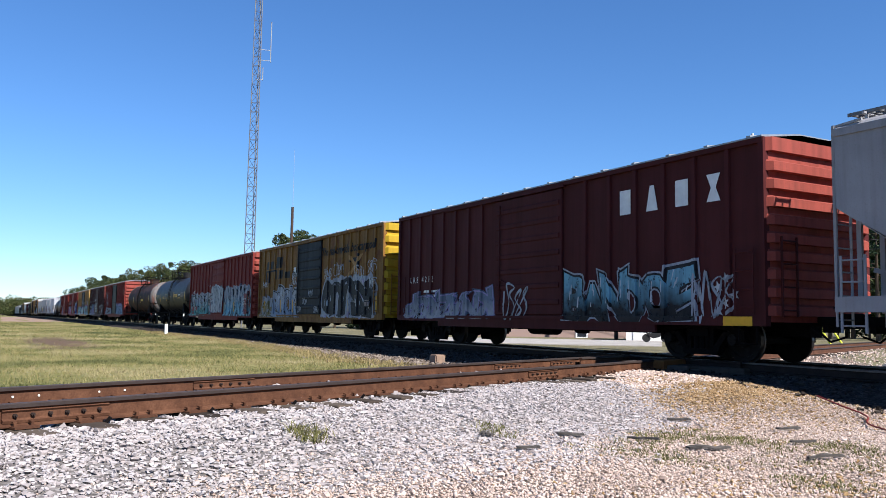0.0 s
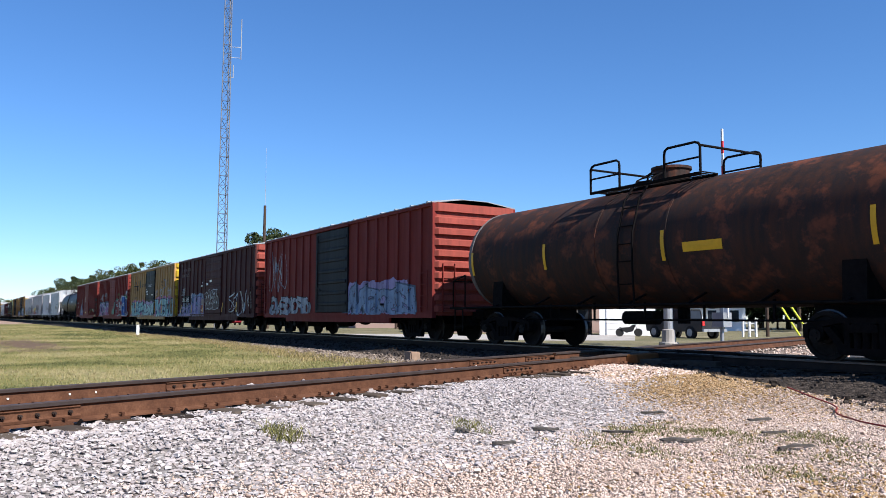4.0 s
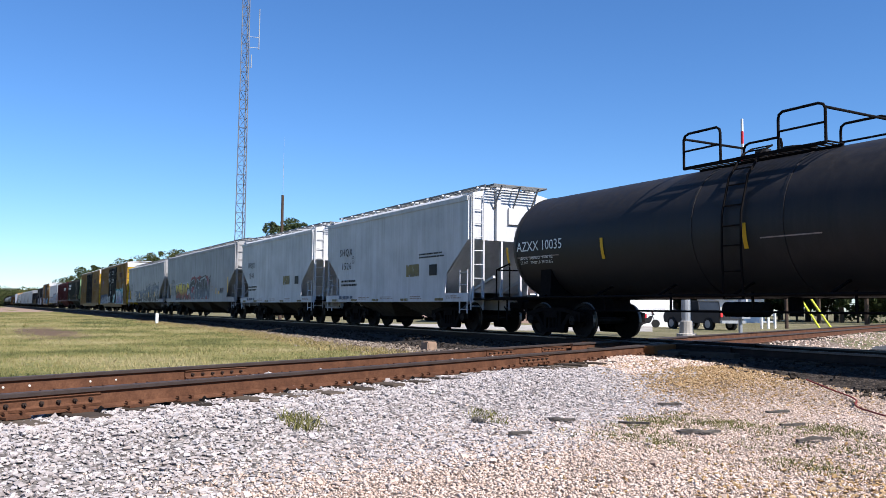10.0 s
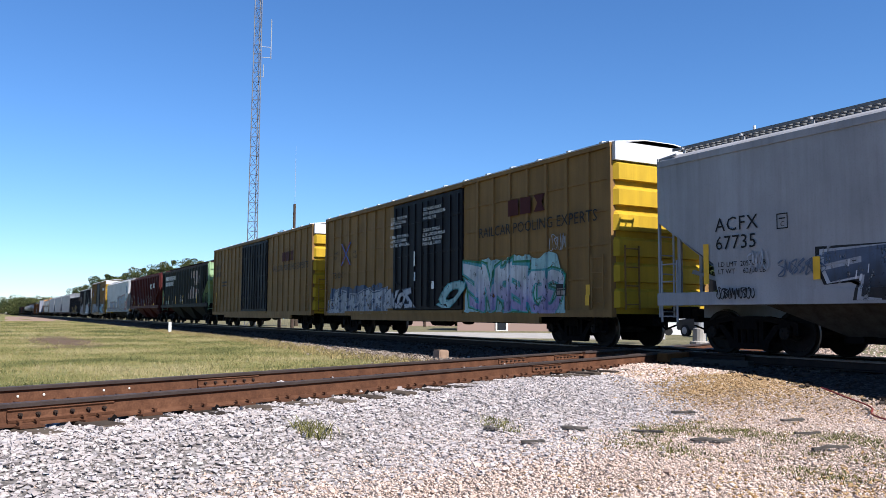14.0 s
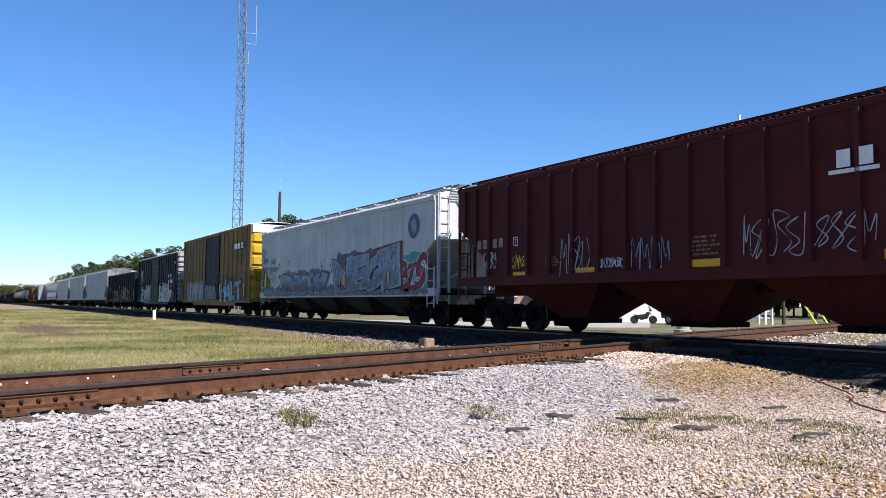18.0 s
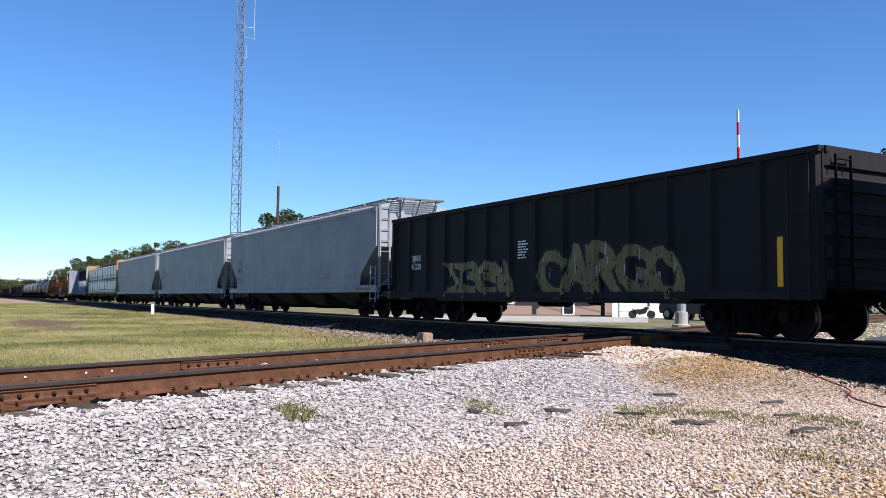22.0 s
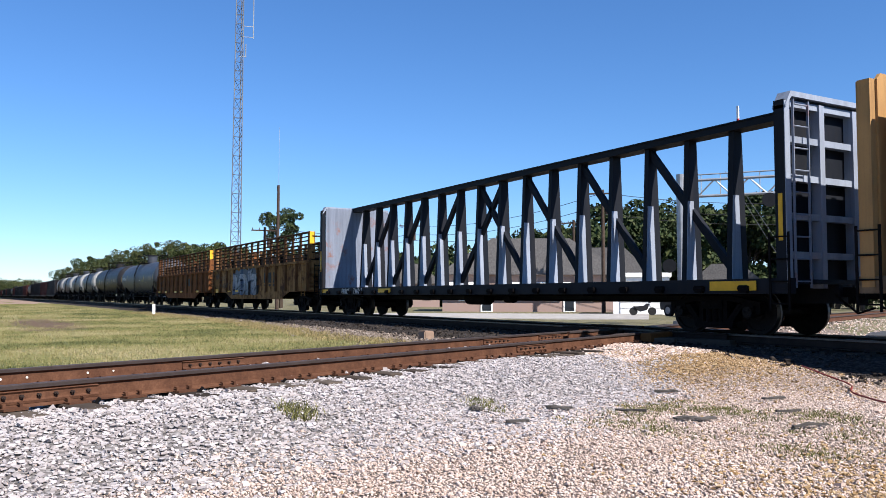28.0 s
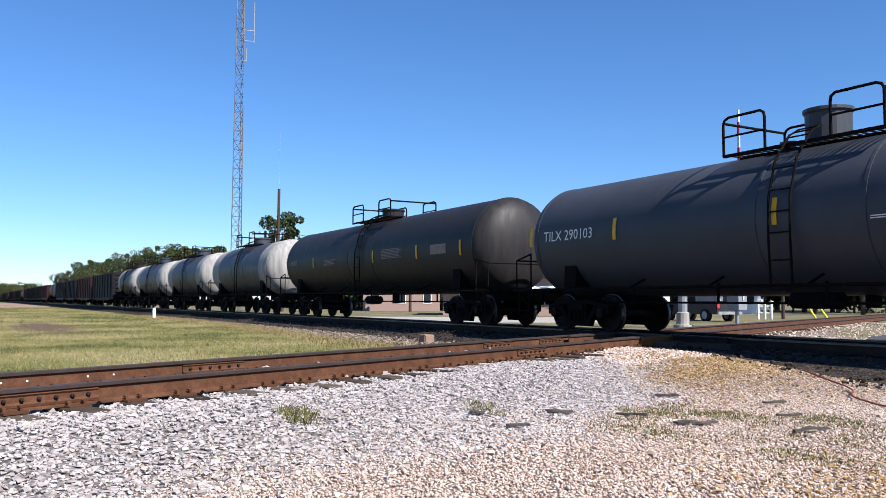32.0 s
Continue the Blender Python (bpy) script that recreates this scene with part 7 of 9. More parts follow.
lettering(c, "RB", -5.8, 2.1, 0.22, "k_let", lift=0.06)
lettering(c, "OX", -5.2, 2.1, 0.22, "k_let", lift=0.06)
mural(c, 61, 1.7, 7.5, 0.72, 2.05, "mint", "slate", "pink", rb, 0.055, letters=6, accent="white", spots="violet", shade="slate")
mural(c, 63, -7.5, -1.7, 0.72, 1.9, "mint", "slate", "pink", rb, 0.055, letters=6, accent="white", spots="violet", shade="slate")
mural(c, 62, -1.5, 1.5, 0.8, 1.75, "mint", "slate", "violet", (), 0, -1.6, letters=3, shade="black")
for k, (a, b) in enumerate(((1.8, 2.6), (3.2, 4.6), (5.6, 7.0))):
    tag_scrawl(c, 65 + k, a, b, 2.2, 2.7, "white", -1.5, rb, 0.055, 0.03)
placard(c, 5.85, 1.25, 0.6, 0.36)
marks(c, (-7.2, -5.6, 1.75, 4.0, 7.0), 1.0, 1.9, -1.515)
stripes(c, [(-1.1, -0.6, 2.56, 2.66), (-0.95, -0.5, 2.36, 2.46), (0.8, 1.2, 2.3, 2.4), (-1.2, -0.9, 2.75, 2.8)], "w_let", -1.59, "marking")
c, L, rb = boxcar(-142.27, -157.75, "oxide red boxcar with red, blue and green graffiti", "red", ribs=14, door=(0.0, 3.3), end_mat="red_end", seed=9)
lettering(c, "ATW", -6.7, 2.38, 0.22, "w_let", lift=0.06)
lettering(c, "3040", -6.7, 1.8, 0.22, "w_let", lift=0.06)
plate_box(c, -4.85, 2.15, 0.24, "C", "w_let")
mural(c, 71, -7.2, -2.0, 0.76, 2.1, "violet", "white", "slate", rb, 0.055, text="CAVE", accent="white", shade="slate", fade="pink")
mural(c, 78, -7.35, -6.6, 0.8, 1.7, "slate", "ice", None, rb, 0.055, letters=1)
tag_scrawl(c, 77, -6.0, -4.8, 2.3, 2.85, "white", -1.5, rb, 0.055, 0.035)
tag_scrawl(c, 79, -4.1, -3.0, 2.4, 3.0, "silver", -1.5, rb, 0.055, 0.05)
mural(c, 72, 1.75, 4.95, 0.74, 2.2, "red", "white", "green", rb, 0.055, letters=3, text="EIX", shade="black", accent="white")
mural(c, 74, 4.95, 7.6, 0.74, 2.45, "blue", "white", "green", rb, 0.055, text="ER", shade="black", accent="white")
mural(c, 75, 0.6, 1.6, 0.9, 1.95, "green", "slate", None, (), 0, -1.6, letters=1)
tag_scrawl(c, 73, 7.0, 7.6, 2.5, 2.95, "white", -1.5, rb, 0.055, 0.03)
tag_scrawl(c, 76, 3.0, 3.9, 2.4, 2.8, "mud", -1.5, rb, 0.055, 0.04)
marks(c, (-7.5, 0.6), 1.5, 1.9)
c, L, rb = boxcar(-159.12, -174.73, "oxide red boxcar with one silver tag", "red", ribs=14, door=(0.0, 3.4), end_mat="red_end", seed=10)
lettering(c, "ATW", -6.68, 2.15, 0.22, "w_let", lift=0.06)
lettering(c, "3055", -6.7, 1.68, 0.22, "w_let", lift=0.06)
plate_box(c, -4.0, 1.95, 0.24, "C", "w_let")
mural(c, 81, -4.85, -2.6, 0.74, 2.0, "silver", "slate", None, rb, 0.055, text="AKA", shade="slate", fade="violet")
lettering(c, "44x3\n45x1\n177", -3.2, 2.5, 0.16, "s_silver", lift=0.06)
tag_scrawl(c, 82, 2.0, 4.9, 1.15, 1.6, "black", -1.5, rb, 0.055, 0.05)
for k in range(4):
    tag_scrawl(c, 83 + k, 6.3, 7.5, 2.3 - 0.45 * k, 2.6 - 0.45 * k, "black", -1.5, rb, 0.055, 0.06)
stripes(c, [(-2.4, -1.7, 1.12, 1.5)], "faint", -1.515, "marking", "dull gray plate")
tag_scrawl(c, 88, -2.3, -1.8, 2.4, 2.75, "white", -1.5, rb, 0.055, 0.06, 1)
tag_scrawl(c, 89, -0.35, -0.1, 2.3, 2.9, "white", -1.585, (), 0, 0.05, 1)
small_print(c, 90, -0.4, 0.4, 2.5, 2.6, "faint", -1.59, 1)
stripes(c, [(-6.7, -6.3, 0.78, 0.92), (-0.1, 0.5, 1.1, 1.22), (6.4, 6.9, 0.76, 0.92)], "y_mark", -1.6, "reflector")
marks(c, (-5.3, -3.25, 3.4, 5.0), 1.1, 1.5, -1.56)
placard(c, 5.5, 1.2, 0.45, 0.3)

c, L = tank(-176.0, -192.7, "black tank car with white lettering and railed platform", "tank_black", 1.42, 2.40, dome=False, rail_h=0.95)
barrel_text(c, "AZXX 10035", -7.3, -6, 0.26, "w_let", 1.42, 2.40)
barrel_text(c, "LD LMT  208600 LB  94600 KG", -7.2, -15, 0.08, "w_let", 1.42, 2.40)
barrel_text(c, "LT WT    77400 LB  35100 KG", -7.2, -20, 0.08, "w_let", 1.42, 2.40)
for x in (-7.8, -3.9, 0.2, 6.9):
    barrel_patch(c, x, x + 0.1, -20, 0, "y_mark", 1.42, 2.40, "reflector")
for x, w in ((-7.3, 1.8), (0.6, 1.3), (4.0, 1.2)):
    small = barrel_patch(c, x, x + w, -13, -12, "faint", 1.42, 2.40)
barrel_patch(c, 3.4, 4.0, 2, 10, "w_let", 1.42, 2.40)

c, L = hopper(-193.92, -205.1, "short white covered hopper car with dark lettering", "white", ztop=4.02, bays=2, sill=0.92, slope_in=1.3)
lettering(c, "SHQX", -4.2, 2.72, 0.28, "k_let", -1.57, 1.3)
lettering(c, "1526", -4.0, 2.18, 0.28, "k_let", -1.57, 1.3)
small_print(c, 8, -4.0, -2.2, 1.5, 1.8, "k_let", -1.57, 2)
stripes(c, [(1.6, 2.5, 1.75, 2.15)], "s_mud", -1.57)
stripes(c, [(3.2, 3.7, 1.75, 2.1)], "k_let", -1.57)
small_print(c, 9, 2.5, 4.3, 2.3, 2.5, "k_let", -1.57, 2)
sill_marks(c, 61)
plate_box(c, -3.0, 2.4, 0.22, "C", "k_let", -1.57)
c, L = hopper(-206.8, -217.6, "short white covered hopper car, slightly grimy", "white", ztop=4.02, bays=2, sill=0.92, slope_in=1.3)
lettering(c, "SHQX", -4.2, 2.72, 0.28, "k_let", -1.57, 1.3)
lettering(c, "1541", -4.0, 2.18, 0.28, "k_let", -1.57, 1.3)
sill_marks(c, 62)
small_print(c, 63, -4.0, -2.2, 1.5, 1.8, "k_let", -1.57, 2)
stripes(c, [(1.6, 2.5, 1.75, 2.15)], "s_mud", -1.57)
stripes(c, [(3.2, 3.7, 1.75, 2.1)], "k_let", -1.57)
c, L = hopper(-218.95, -237.5, "long gray covered hopper car with bold graffiti", "gray", ztop=4.18, bays=3)
lettering(c, "CBFX", -7.6, 2.3, 0.28, "k_let", -1.57, 1.2)
lettering(c, "490193", -7.6, 1.88, 0.28, "k_let", -1.57, 1.15)
lettering(c, "LD LMT   219700\nLT WT     66300", -7.5, 1.6, 0.1, "k_let", -1.57)
mural(c, 91, -6.0, -2.0, 1.1, 2.25, "yellow", "black", None, (), 0, -1.56, text="SINAC", accent="red", fade="red", shade="black", halo="white")

mural(c, 93, -1.6, 3.5, 1.1, 2.5, "black", "silver", "red", (), 0, -1.56, text="CYBIN", accent="violet", halo="black", fade="slate")
for k, (a, b) in enumerate(((-6.3, -5.9), (-5.9, -5.3), (6.2, 6.9))):
    tag_scrawl(c, 94 + k, a, b, 1.5, 1.8, "black", -1.57, (), 0, 0.03)
tag_scrawl(c, 98, -5.9, -4.6, 1.12, 1.28, "slate", -1.6, (), 0, 0.03)
small_print(c, 97, 3.9, 4.8, 1.6, 1.95, "faint", -1.57, 4)
small_print(c, 99, 6.2, 7.2, 1.5, 1.8, "faint", -1.57, 3)
marks(c, (-7.8,), 1.5, 2.3, -1.57, "y_mark", 0.15)
marks(c, (5.3,), 1.45, 1.8, -1.57, "y_mark", 0.15)
marks(c, (5.9,), 1.45, 1.6, -1.57, "y_mark", 0.35)
marks(c, (7.9,), 1.5, 2.4, -1.57, "y_mark", 0.15)
seams(c, (-5.6, -3.0, -0.4, 2.2, 4.8, 6.6))
c, L = hopper(-238.86, -255.43, "gray covered hopper car with dark blue graffiti", "gray", ztop=4.05, bays=3)
lettering(c, "ACFX", -6.66, 2.42, 0.28, "k_let", -1.57, 1.1)
lettering(c, "67735", -6.66, 2.06, 0.28, "k_let", -1.57, 1.05)
lettering(c, "LD LMT  205700 LB\nLT WT     62300 LB", -6.6, 1.72, 0.1, "k_let", -1.57)
plate_box(c, -5.2, 2.35, 0.24, "C", "k_let", -1.57)
mural(c, 101, -4.1, 0.7, 1.0, 1.98, "slate", "silver", None, (), 0, -1.56, letters=5, halo="black", accent="white", fade="black")
mural(c, 102, 0.8, 6.6, 1.0, 2.4, "slate", "silver", None, (), 0, -1.56, letters=7, accent="white", halo="black", fade="black")
tag_scrawl(c, 103, -5.2, -4.2, 1.5, 1.8, "slate", -1.57, (), 0, 0.03)
tag_scrawl(c, 104, -6.6, -5.7, 1.1, 1.3, "black", -1.6, (), 0, 0.03)
tag_scrawl(c, 105, -5.9, -5.4, 1.6, 2.0, "silver", -1.57, (), 0, 0.03)
marks(c, (-6.9, 7.0), 1.4, 2.2, -1.57, "y_mark", 0.14)
marks(c, (-4.38, -1.96, 0.16, 2.26, 4.8), 1.4, 1.8, -1.59, "y_mark", 0.14)
seams(c, (-5.4, -2.8, 0.0, 2.6, 5.2))
c, L, rb = boxcar(-256.95, -275.53, "tall mustard boxcar with double black doors and pastel graffiti", "ttx", ztop=4.82, ribs=14, door=(-0.05, 4.9), door_mat="black", end_mat="bright_yellow", plug=True, grid=True, seed=16, end_rows=6, roof_mat="white")
lettering(c, "RAILCAR POOLING EXPERTS", 3.4, 3.02, 0.30, "k_let", -1.55, 1.02)
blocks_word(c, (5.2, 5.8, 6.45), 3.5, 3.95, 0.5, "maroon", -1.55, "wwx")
lettering(c, "CLOSE AND LOCK\nBOTH DOORS BEFORE\nMOVING CAR", -0.1, 4.2, 0.11, "w_let", -1.61)
lettering(c, "CLOSE THIS DOOR\nBEFORE CLOSING\nMAIN DOOR", -2.6, 4.1, 0.11, "w_let", -1.61)
mural(c, 111, 2.7, 7.4, 0.78, 2.25, "white", "teal", "mint", rb, 0.055, -1.522, letters=6, accent="white", halo="green", fade="violet")
mural(c, 118, 1.2, 2.4, 0.95, 1.9, "mint", "teal", None, (), 0, -1.605, letters=1)
mural(c, 119, -3.1, -0.9, 0.95, 1.6, "silver", "slate", None, (), 0, -1.605, letters=4)
tag_scrawl(c, 115, 2.6, 7.2, 0.9, 2.05, "teal", -1.5, rb, 0.055, 0.05, 5)
tag_scrawl(c, 114, 6.9, 7.6, 2.4, 2.8, "silver", -1.55, (), 0, 0.03)
placard(c, 7.2, 1.25, 0.4, 0.3)
marks(c, (8.45, -2.7), 1.0, 1.5, -1.56, "y_mark", 0.15)
mural(c, 112, -8.8, -3.2, 0.78, 1.75, "silver", "slate", "slate", rb, 0.055, -1.522, letters=7, halo="silver")
cross_emblem(c, -7.0, 3.2, 0.55, 0.46, "s_blue", "s_red", (), -1.55)
slanted(c, "next\nload", -8.25, 3.25, 0.15, "k_let", (), -1.55)
slanted(c, "any\nroad", -6.2, 3.2, 0.15, "k_let", (), -1.55)
lettering(c, "TB OX", -8.4, 2.25, 0.26, "k_let", -1.55, 1.1)
lettering(c, "CIERRE Y PONGA\nEL SEGURO EN AMBAS\nPUERTAS ANTES DE\nMOVER EL CARRO", -0.1, 3.5, 0.11, "w_let", -1.61)
lettering(c, "CIERRE ESTA PUERTA\nANTES DE CERRAR\nLA PUERTA PRINCIPAL", -2.6, 3.45, 0.11, "w_let", -1.61)
stripes(c, [(-0.75, -0.65, 2.4, 2.9), (0.55, 0.72, 1.6, 1.85), (-0.72, -0.62, 1.9, 2.2)], "w_let", -1.61, "marking")
c, L, rb = boxcar(-277.23, -295.79, "tall mustard boxcar with double black doors, clean sides", "ttx", ztop=4.82, ribs=14, door=(-0.05, 4.9), door_mat="black", end_mat="bright_yellow", plug=True, grid=True, seed=17, end_rows=6, roof_mat="white")
lettering(c, "TB OX", -8.7, 3.55, 0.3, "k_let", -1.55)
lettering(c, "676428", -8.7, 3.1, 0.3, "k_let", -1.55)
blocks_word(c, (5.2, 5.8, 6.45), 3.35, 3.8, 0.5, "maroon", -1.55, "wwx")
lettering(c, "RAILCAR POOLING EXPERTS", 3.4, 2.9, 0.30, "k_let", -1.55, 1.02)
small_print(c, 6, -7.0, -5.8, 2.4, 2.8, "k_let", -1.55, 2)
marks(c, (-8.4,), 1.3, 2.1, -1.55, "y_mark", 0.14)

c, L = hopper(-297.39, -313.81, "faded dark green ribbed hopper car with a rusted white emblem", "green_black", ztop=4.12, bays=3, posts=15, deck_mat="iron", curved=False, end_mat="pale_green", sill=1.25, slope_z=3.0, slope_in=1.5, roof_mat="brown", rib_mat="rib_gray")
blocks_word(c, [-5.9 + 0.4 * k for k in range(10)], 3.38, 3.70, 0.24, "w_let", -1.66)
blocks_word(c, [-5.9 + 0.4 * k for k in range(8)], 2.95, 3.27, 0.24, "w_let", -1.66)
lettering(c, "448 254", -5.4, 2.1, 0.2, "faint", -1.6, 1.2)
emblem = [([(2.5, 1.84), (5.1, 1.84), (5.1, 2.45), (3.5, 2.75), (2.9, 2.45)], 0), ([(3.05, 3.3), (3.15, 3.78), (5.0, 3.78), (5.0, 2.75), (4.4, 2.75), (4.45, 3.3)], 0), ([(5.0, 2.72), (5.6, 2.9), (5.75, 3.3), (5.5, 3.7), (5.0, 3.78)], 0), ([(5.1, 1.84), (5.55, 2.0), (5.65, 2.4), (5.35, 2.66), (5.0, 2.7)], 0)]
part("emblem", drape(flat_mesh(emblem), [(x, 0.07, 0.045) for x in [-6.4 + 0.914 * q for q in range(15)]], 0.09, -1.56, 0.008), "emblem", c, "rust-streaked white block emblem")
marks(c, (-6.9, -4.55, -1.85, 0.9, 5.45), 1.5, 2.1, -1.66)
stripes(c, [(-6.3, -4.5, 1.45, 1.8)], "s_teal", -1.575, "marking", "pale green repainted patch")
small_print(c, 121, -6.2, -4.6, 1.5, 1.75, "faint", -1.585, 2)
small_print(c, 122, -0.6, 0.4, 1.6, 2.0, "w_let", -1.575, 4)
lettering(c, "CAUTION", -0.5, 2.05, 0.1, "w_let", -1.575)
small_print(c, 123, -3.9, -2.9, 1.4, 1.75, "faint", -1.575, 3)
c, L = hopper(-315.24, -331.76, "dark oxide red ribbed hopper car with scrawled tags", "maroon", ztop=4.12, bays=3, posts=15, deck_mat="brown", curved=False, sill=1.25, slope_z=3.0, slope_in=1.5)
for k, (a, b, z0, z1, col) in enumerate(((-5.35, -4.75, 1.7, 2.05, "yellow"), (-3.3, -2.2, 1.5, 2.4, "silver"), (-1.9, -1.0, 1.6, 1.8, "white"), (-0.8, 0.4, 1.55, 2.2, "ice"), (2.2, 3.3, 1.6, 2.4, "mint"), (3.2, 4.9, 1.7, 2.35, "mint"), (-6.8, -6.1, 1.7, 2.2, "white"))):
    tag_scrawl(c, 130 + k, a, b, z0, z1, "silver" if col == "mint" else col, -1.575, (), 0, 0.028)
stripes(c, [(-5.3, -4.7, 1.5, 1.6), (-2.7, -2.0, 1.5, 1.62), (0.9, 1.7, 1.5, 1.66), (5.0, 6.0, 1.5, 1.66)], "y_mark", -1.575, "reflector")
small_print(c, 136, 0.9, 1.7, 1.72, 2.15, "s_mud", -1.575, 5)
small_print(c, 137, -3.9, -3.2, 1.7, 1.95, "s_mud", -1.575, 4)
blocks_word(c, (-7.0, -6.7, -6.2, -5.9), 2.3, 2.55, 0.2, "faint", -1.57)
lettering(c, "437 303", -7.1, 1.98, 0.2, "faint", -1.57, 1.1)
plate_box(c, -5.3, 2.3, 0.2, "C", "w_let", -1.57)
stripes(c, [(4.1, 5.0, 2.95, 3.02), (4.25, 4.5, 3.05, 3.35), (4.65, 4.9, 3.05, 3.35), (5.6, 6.5, 3.0, 3.07), (5.7, 5.95, 3.1, 3.4), (6.1, 6.4, 3.1, 3.4)], "w_let", -1.645)
c, L = hopper(-333.1, -351.0, "white covered hopper car with a long blue and red graffiti band", "white", ztop=4.12, bays=4)
mural(c, 142, -8.2, 8.4, 1.0, 1.35, "steel", "slate", "slate", (), 0, -1.56, letters=26, accent="white")
mural(c, 141, -5.9, -0.3, 1.2, 2.05, "ice", "slate", "steel", (), 0, -1.57, letters=6, accent="white", halo="red", fade="slate")
mural(c, 144, 0.8, 6.4, 1.15, 2.6, "ice", "silver", "slate", (), 0, -1.57, text="NEGI", accent="slate", halo="red", shade="black", fade="steel")
mural(c, 145, 6.4, 8.3, 1.1, 2.3, "red", "white", "teal", (), 0, -1.57, letters=3, accent="white")
rq = random.Random(14)
for k in range(46):
    u, z = rq.uniform(-7.9, 8.2), rq.uniform(1.9, 2.5)
    s = rq.uniform(0.03, 0.09)
    stripes(c, [(u, u + s * 1.3, z, z + s * 1.5)], rq.choice(("s_red", "s_teal", "s_slate", "s_green", "s_steel", "s_yellow")), -1.585, "painted_shape")
lettering(c, "AEX", -7.3, 2.58, 0.26, "k_let", -1.57, 1.1)
lettering(c, "21200", -7.4, 2.2, 0.26, "k_let", -1.57, 1.05)
lettering(c, "LD LMT 201400\nLT WT  66600", -7.4, 1.85, 0.1, "k_let", -1.59)
for k, (a, b, z0, z1) in enumerate(((-8.7, -8.0, 3.0, 3.35), (-8.6, -7.8, 2.6, 2.95), (-8.4, -7.7, 2.2, 2.5))):
    tag_scrawl(c, 146 + k, a, b, z0, z1, "slate", -1.57, (), 0, 0.04)
marks(c, (-8.0,), 1.5, 2.2, -1.6, "y_mark", 0.15)
marks(c, (-5.7, -2.0, 1.8, 5.7), 1.45, 1.85, -1.6, "y_mark", 0.14)
plate_box(c, -4.8, 2.45, 0.22, "C", "k_let", -1.57)
badge = [(7.5 + 0.42 * math.cos(q * 0.3927), 3.3 + 0.42 * math.sin(q * 0.3927)) for q in range(16)]
part("badge", drape(flat_mesh([(badge, 0)]), (), 0, -1.56, 0.006), "s_slate", c, "round dark blue painted badge")
inner = [(7.5 + 0.2 * math.cos(q * 0.7854), 3.3 + 0.26 * math.sin(q * 0.7854)) for q in range(8)]
part("badge", drape(flat_mesh([(inner, 0)]), (), 0, -1.56, 0.009), "s_ice", c, "pale blue middle of the badge")
c, L, rb = boxcar(-352.89, -368.49, "tall mustard boxcar with a black door and lettered graffiti", "ttx", ztop=4.85, ribs=12, door=(-0.15, 3.3), door_mat="navy_black", end_mat="bright_yellow", grid=True, seed=21, end_rows=6, roof_mat="white")
stripes(c, [(4.6, 6.7, 3.62, 4.05)], "k_let", -1.545, "marking", "black name panel")
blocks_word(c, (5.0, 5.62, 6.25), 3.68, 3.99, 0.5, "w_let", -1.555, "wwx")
slanted(c, "Railcar Pooling", 4.75, 3.22, 0.25, "k_let", (), -1.545)
slanted(c, "Experts", 5.2, 2.94, 0.25, "k_let", (), -1.545)
lettering(c, "FB OX", -6.3, 2.42, 0.28, "k_let", -1.55, 1.15)
lettering(c, "5 02 72 9", -6.9, 2.0, 0.28, "k_let", -1.55, 1.1)
slanted(c, "next\nload", -7.0, 3.5, 0.15, "k_let", (), -1.57)
slanted(c, "any\nroad", -4.8, 3.45, 0.15, "k_let", (), -1.57)
cross_emblem(c, -5.68, 3.48, 0.62, 0.5, "s_blue", "s_red", (), -1.56)
plate_box(c, -3.8, 2.25, 0.26, "F", "k_let", -1.55)
slanted(c, "SORRY IF YOU KNOW MY NAME", 2.1, 2.06, 0.2, "k_let", (), -1.56, spread=0.82)
mural(c, 151, 1.95, 5.95, 0.75, 1.95, "sky", "black", None, rb, 0.055, -1.522, text="HALT", accent="white", shade="slate", fade="mint")
mural(c, 152, -6.5, -2.3, 0.75, 1.9, "silver", "slate", "silver", rb, 0.055, -1.522, text="UEXBOY", accent="white", halo="silver")
mural(c, 153, -1.6, 1.2, 0.9, 1.7, "slate", "silver", None, (), 0, -1.6, letters=5)
stripes(c, [(6.0, 6.7, 0.85, 1.6)], "s_brown", -1.545, "marking", "rusty brown patch")
small_print(c, 155, 6.1, 6.75, 2.0, 2.7, "faint", -1.55, 6)
tag_scrawl(c, 154, -7.6, -7.1, 2.7, 3.4, "slate", -1.55, (), 0, 0.05)
marks(c, (1.85, 4.4, 6.8, -4.75), 1.1, 1.8, -1.57, "y_mark", 0.13)
c, L, rb = boxcar(-370.62, -386.25, "black boxcar with white lettering and silver graffiti", "navy_black", ribs=13, door=(-0.3, 3.1), end_mat="gray", seed=22)
blocks_word(c, (4.44, 4.76, 5.2, 5.42, 5.68), 2.56, 2.88, 0.17, "w_let", kinds="wvvvv")
blocks_word(c, (4.48, 4.8, 5.24, 5.46, 5.6, 5.82, 6.28), 2.12, 2.45, 0.16, "w_let", kinds="wvvwvvw")
mural(c, 161, 1.5, 5.5, 0.72, 2.05, "white", "slate", None, rb, 0.055, text="bcub", halo="white")
mural(c, 162, -6.2, -2.0, 0.72, 1.9, "silver", "slate", None, rb, 0.055, letters=6, halo="white")
tag_scrawl(c, 163, -6.9, -5.6, 2.2, 3.5, "silver", -1.5, rb, 0.055, 0.12)
stripes(c, [(4.5, 6.8, 1.82, 2.05)], "s_red", -1.5, "marking", "", rb, 0.055)
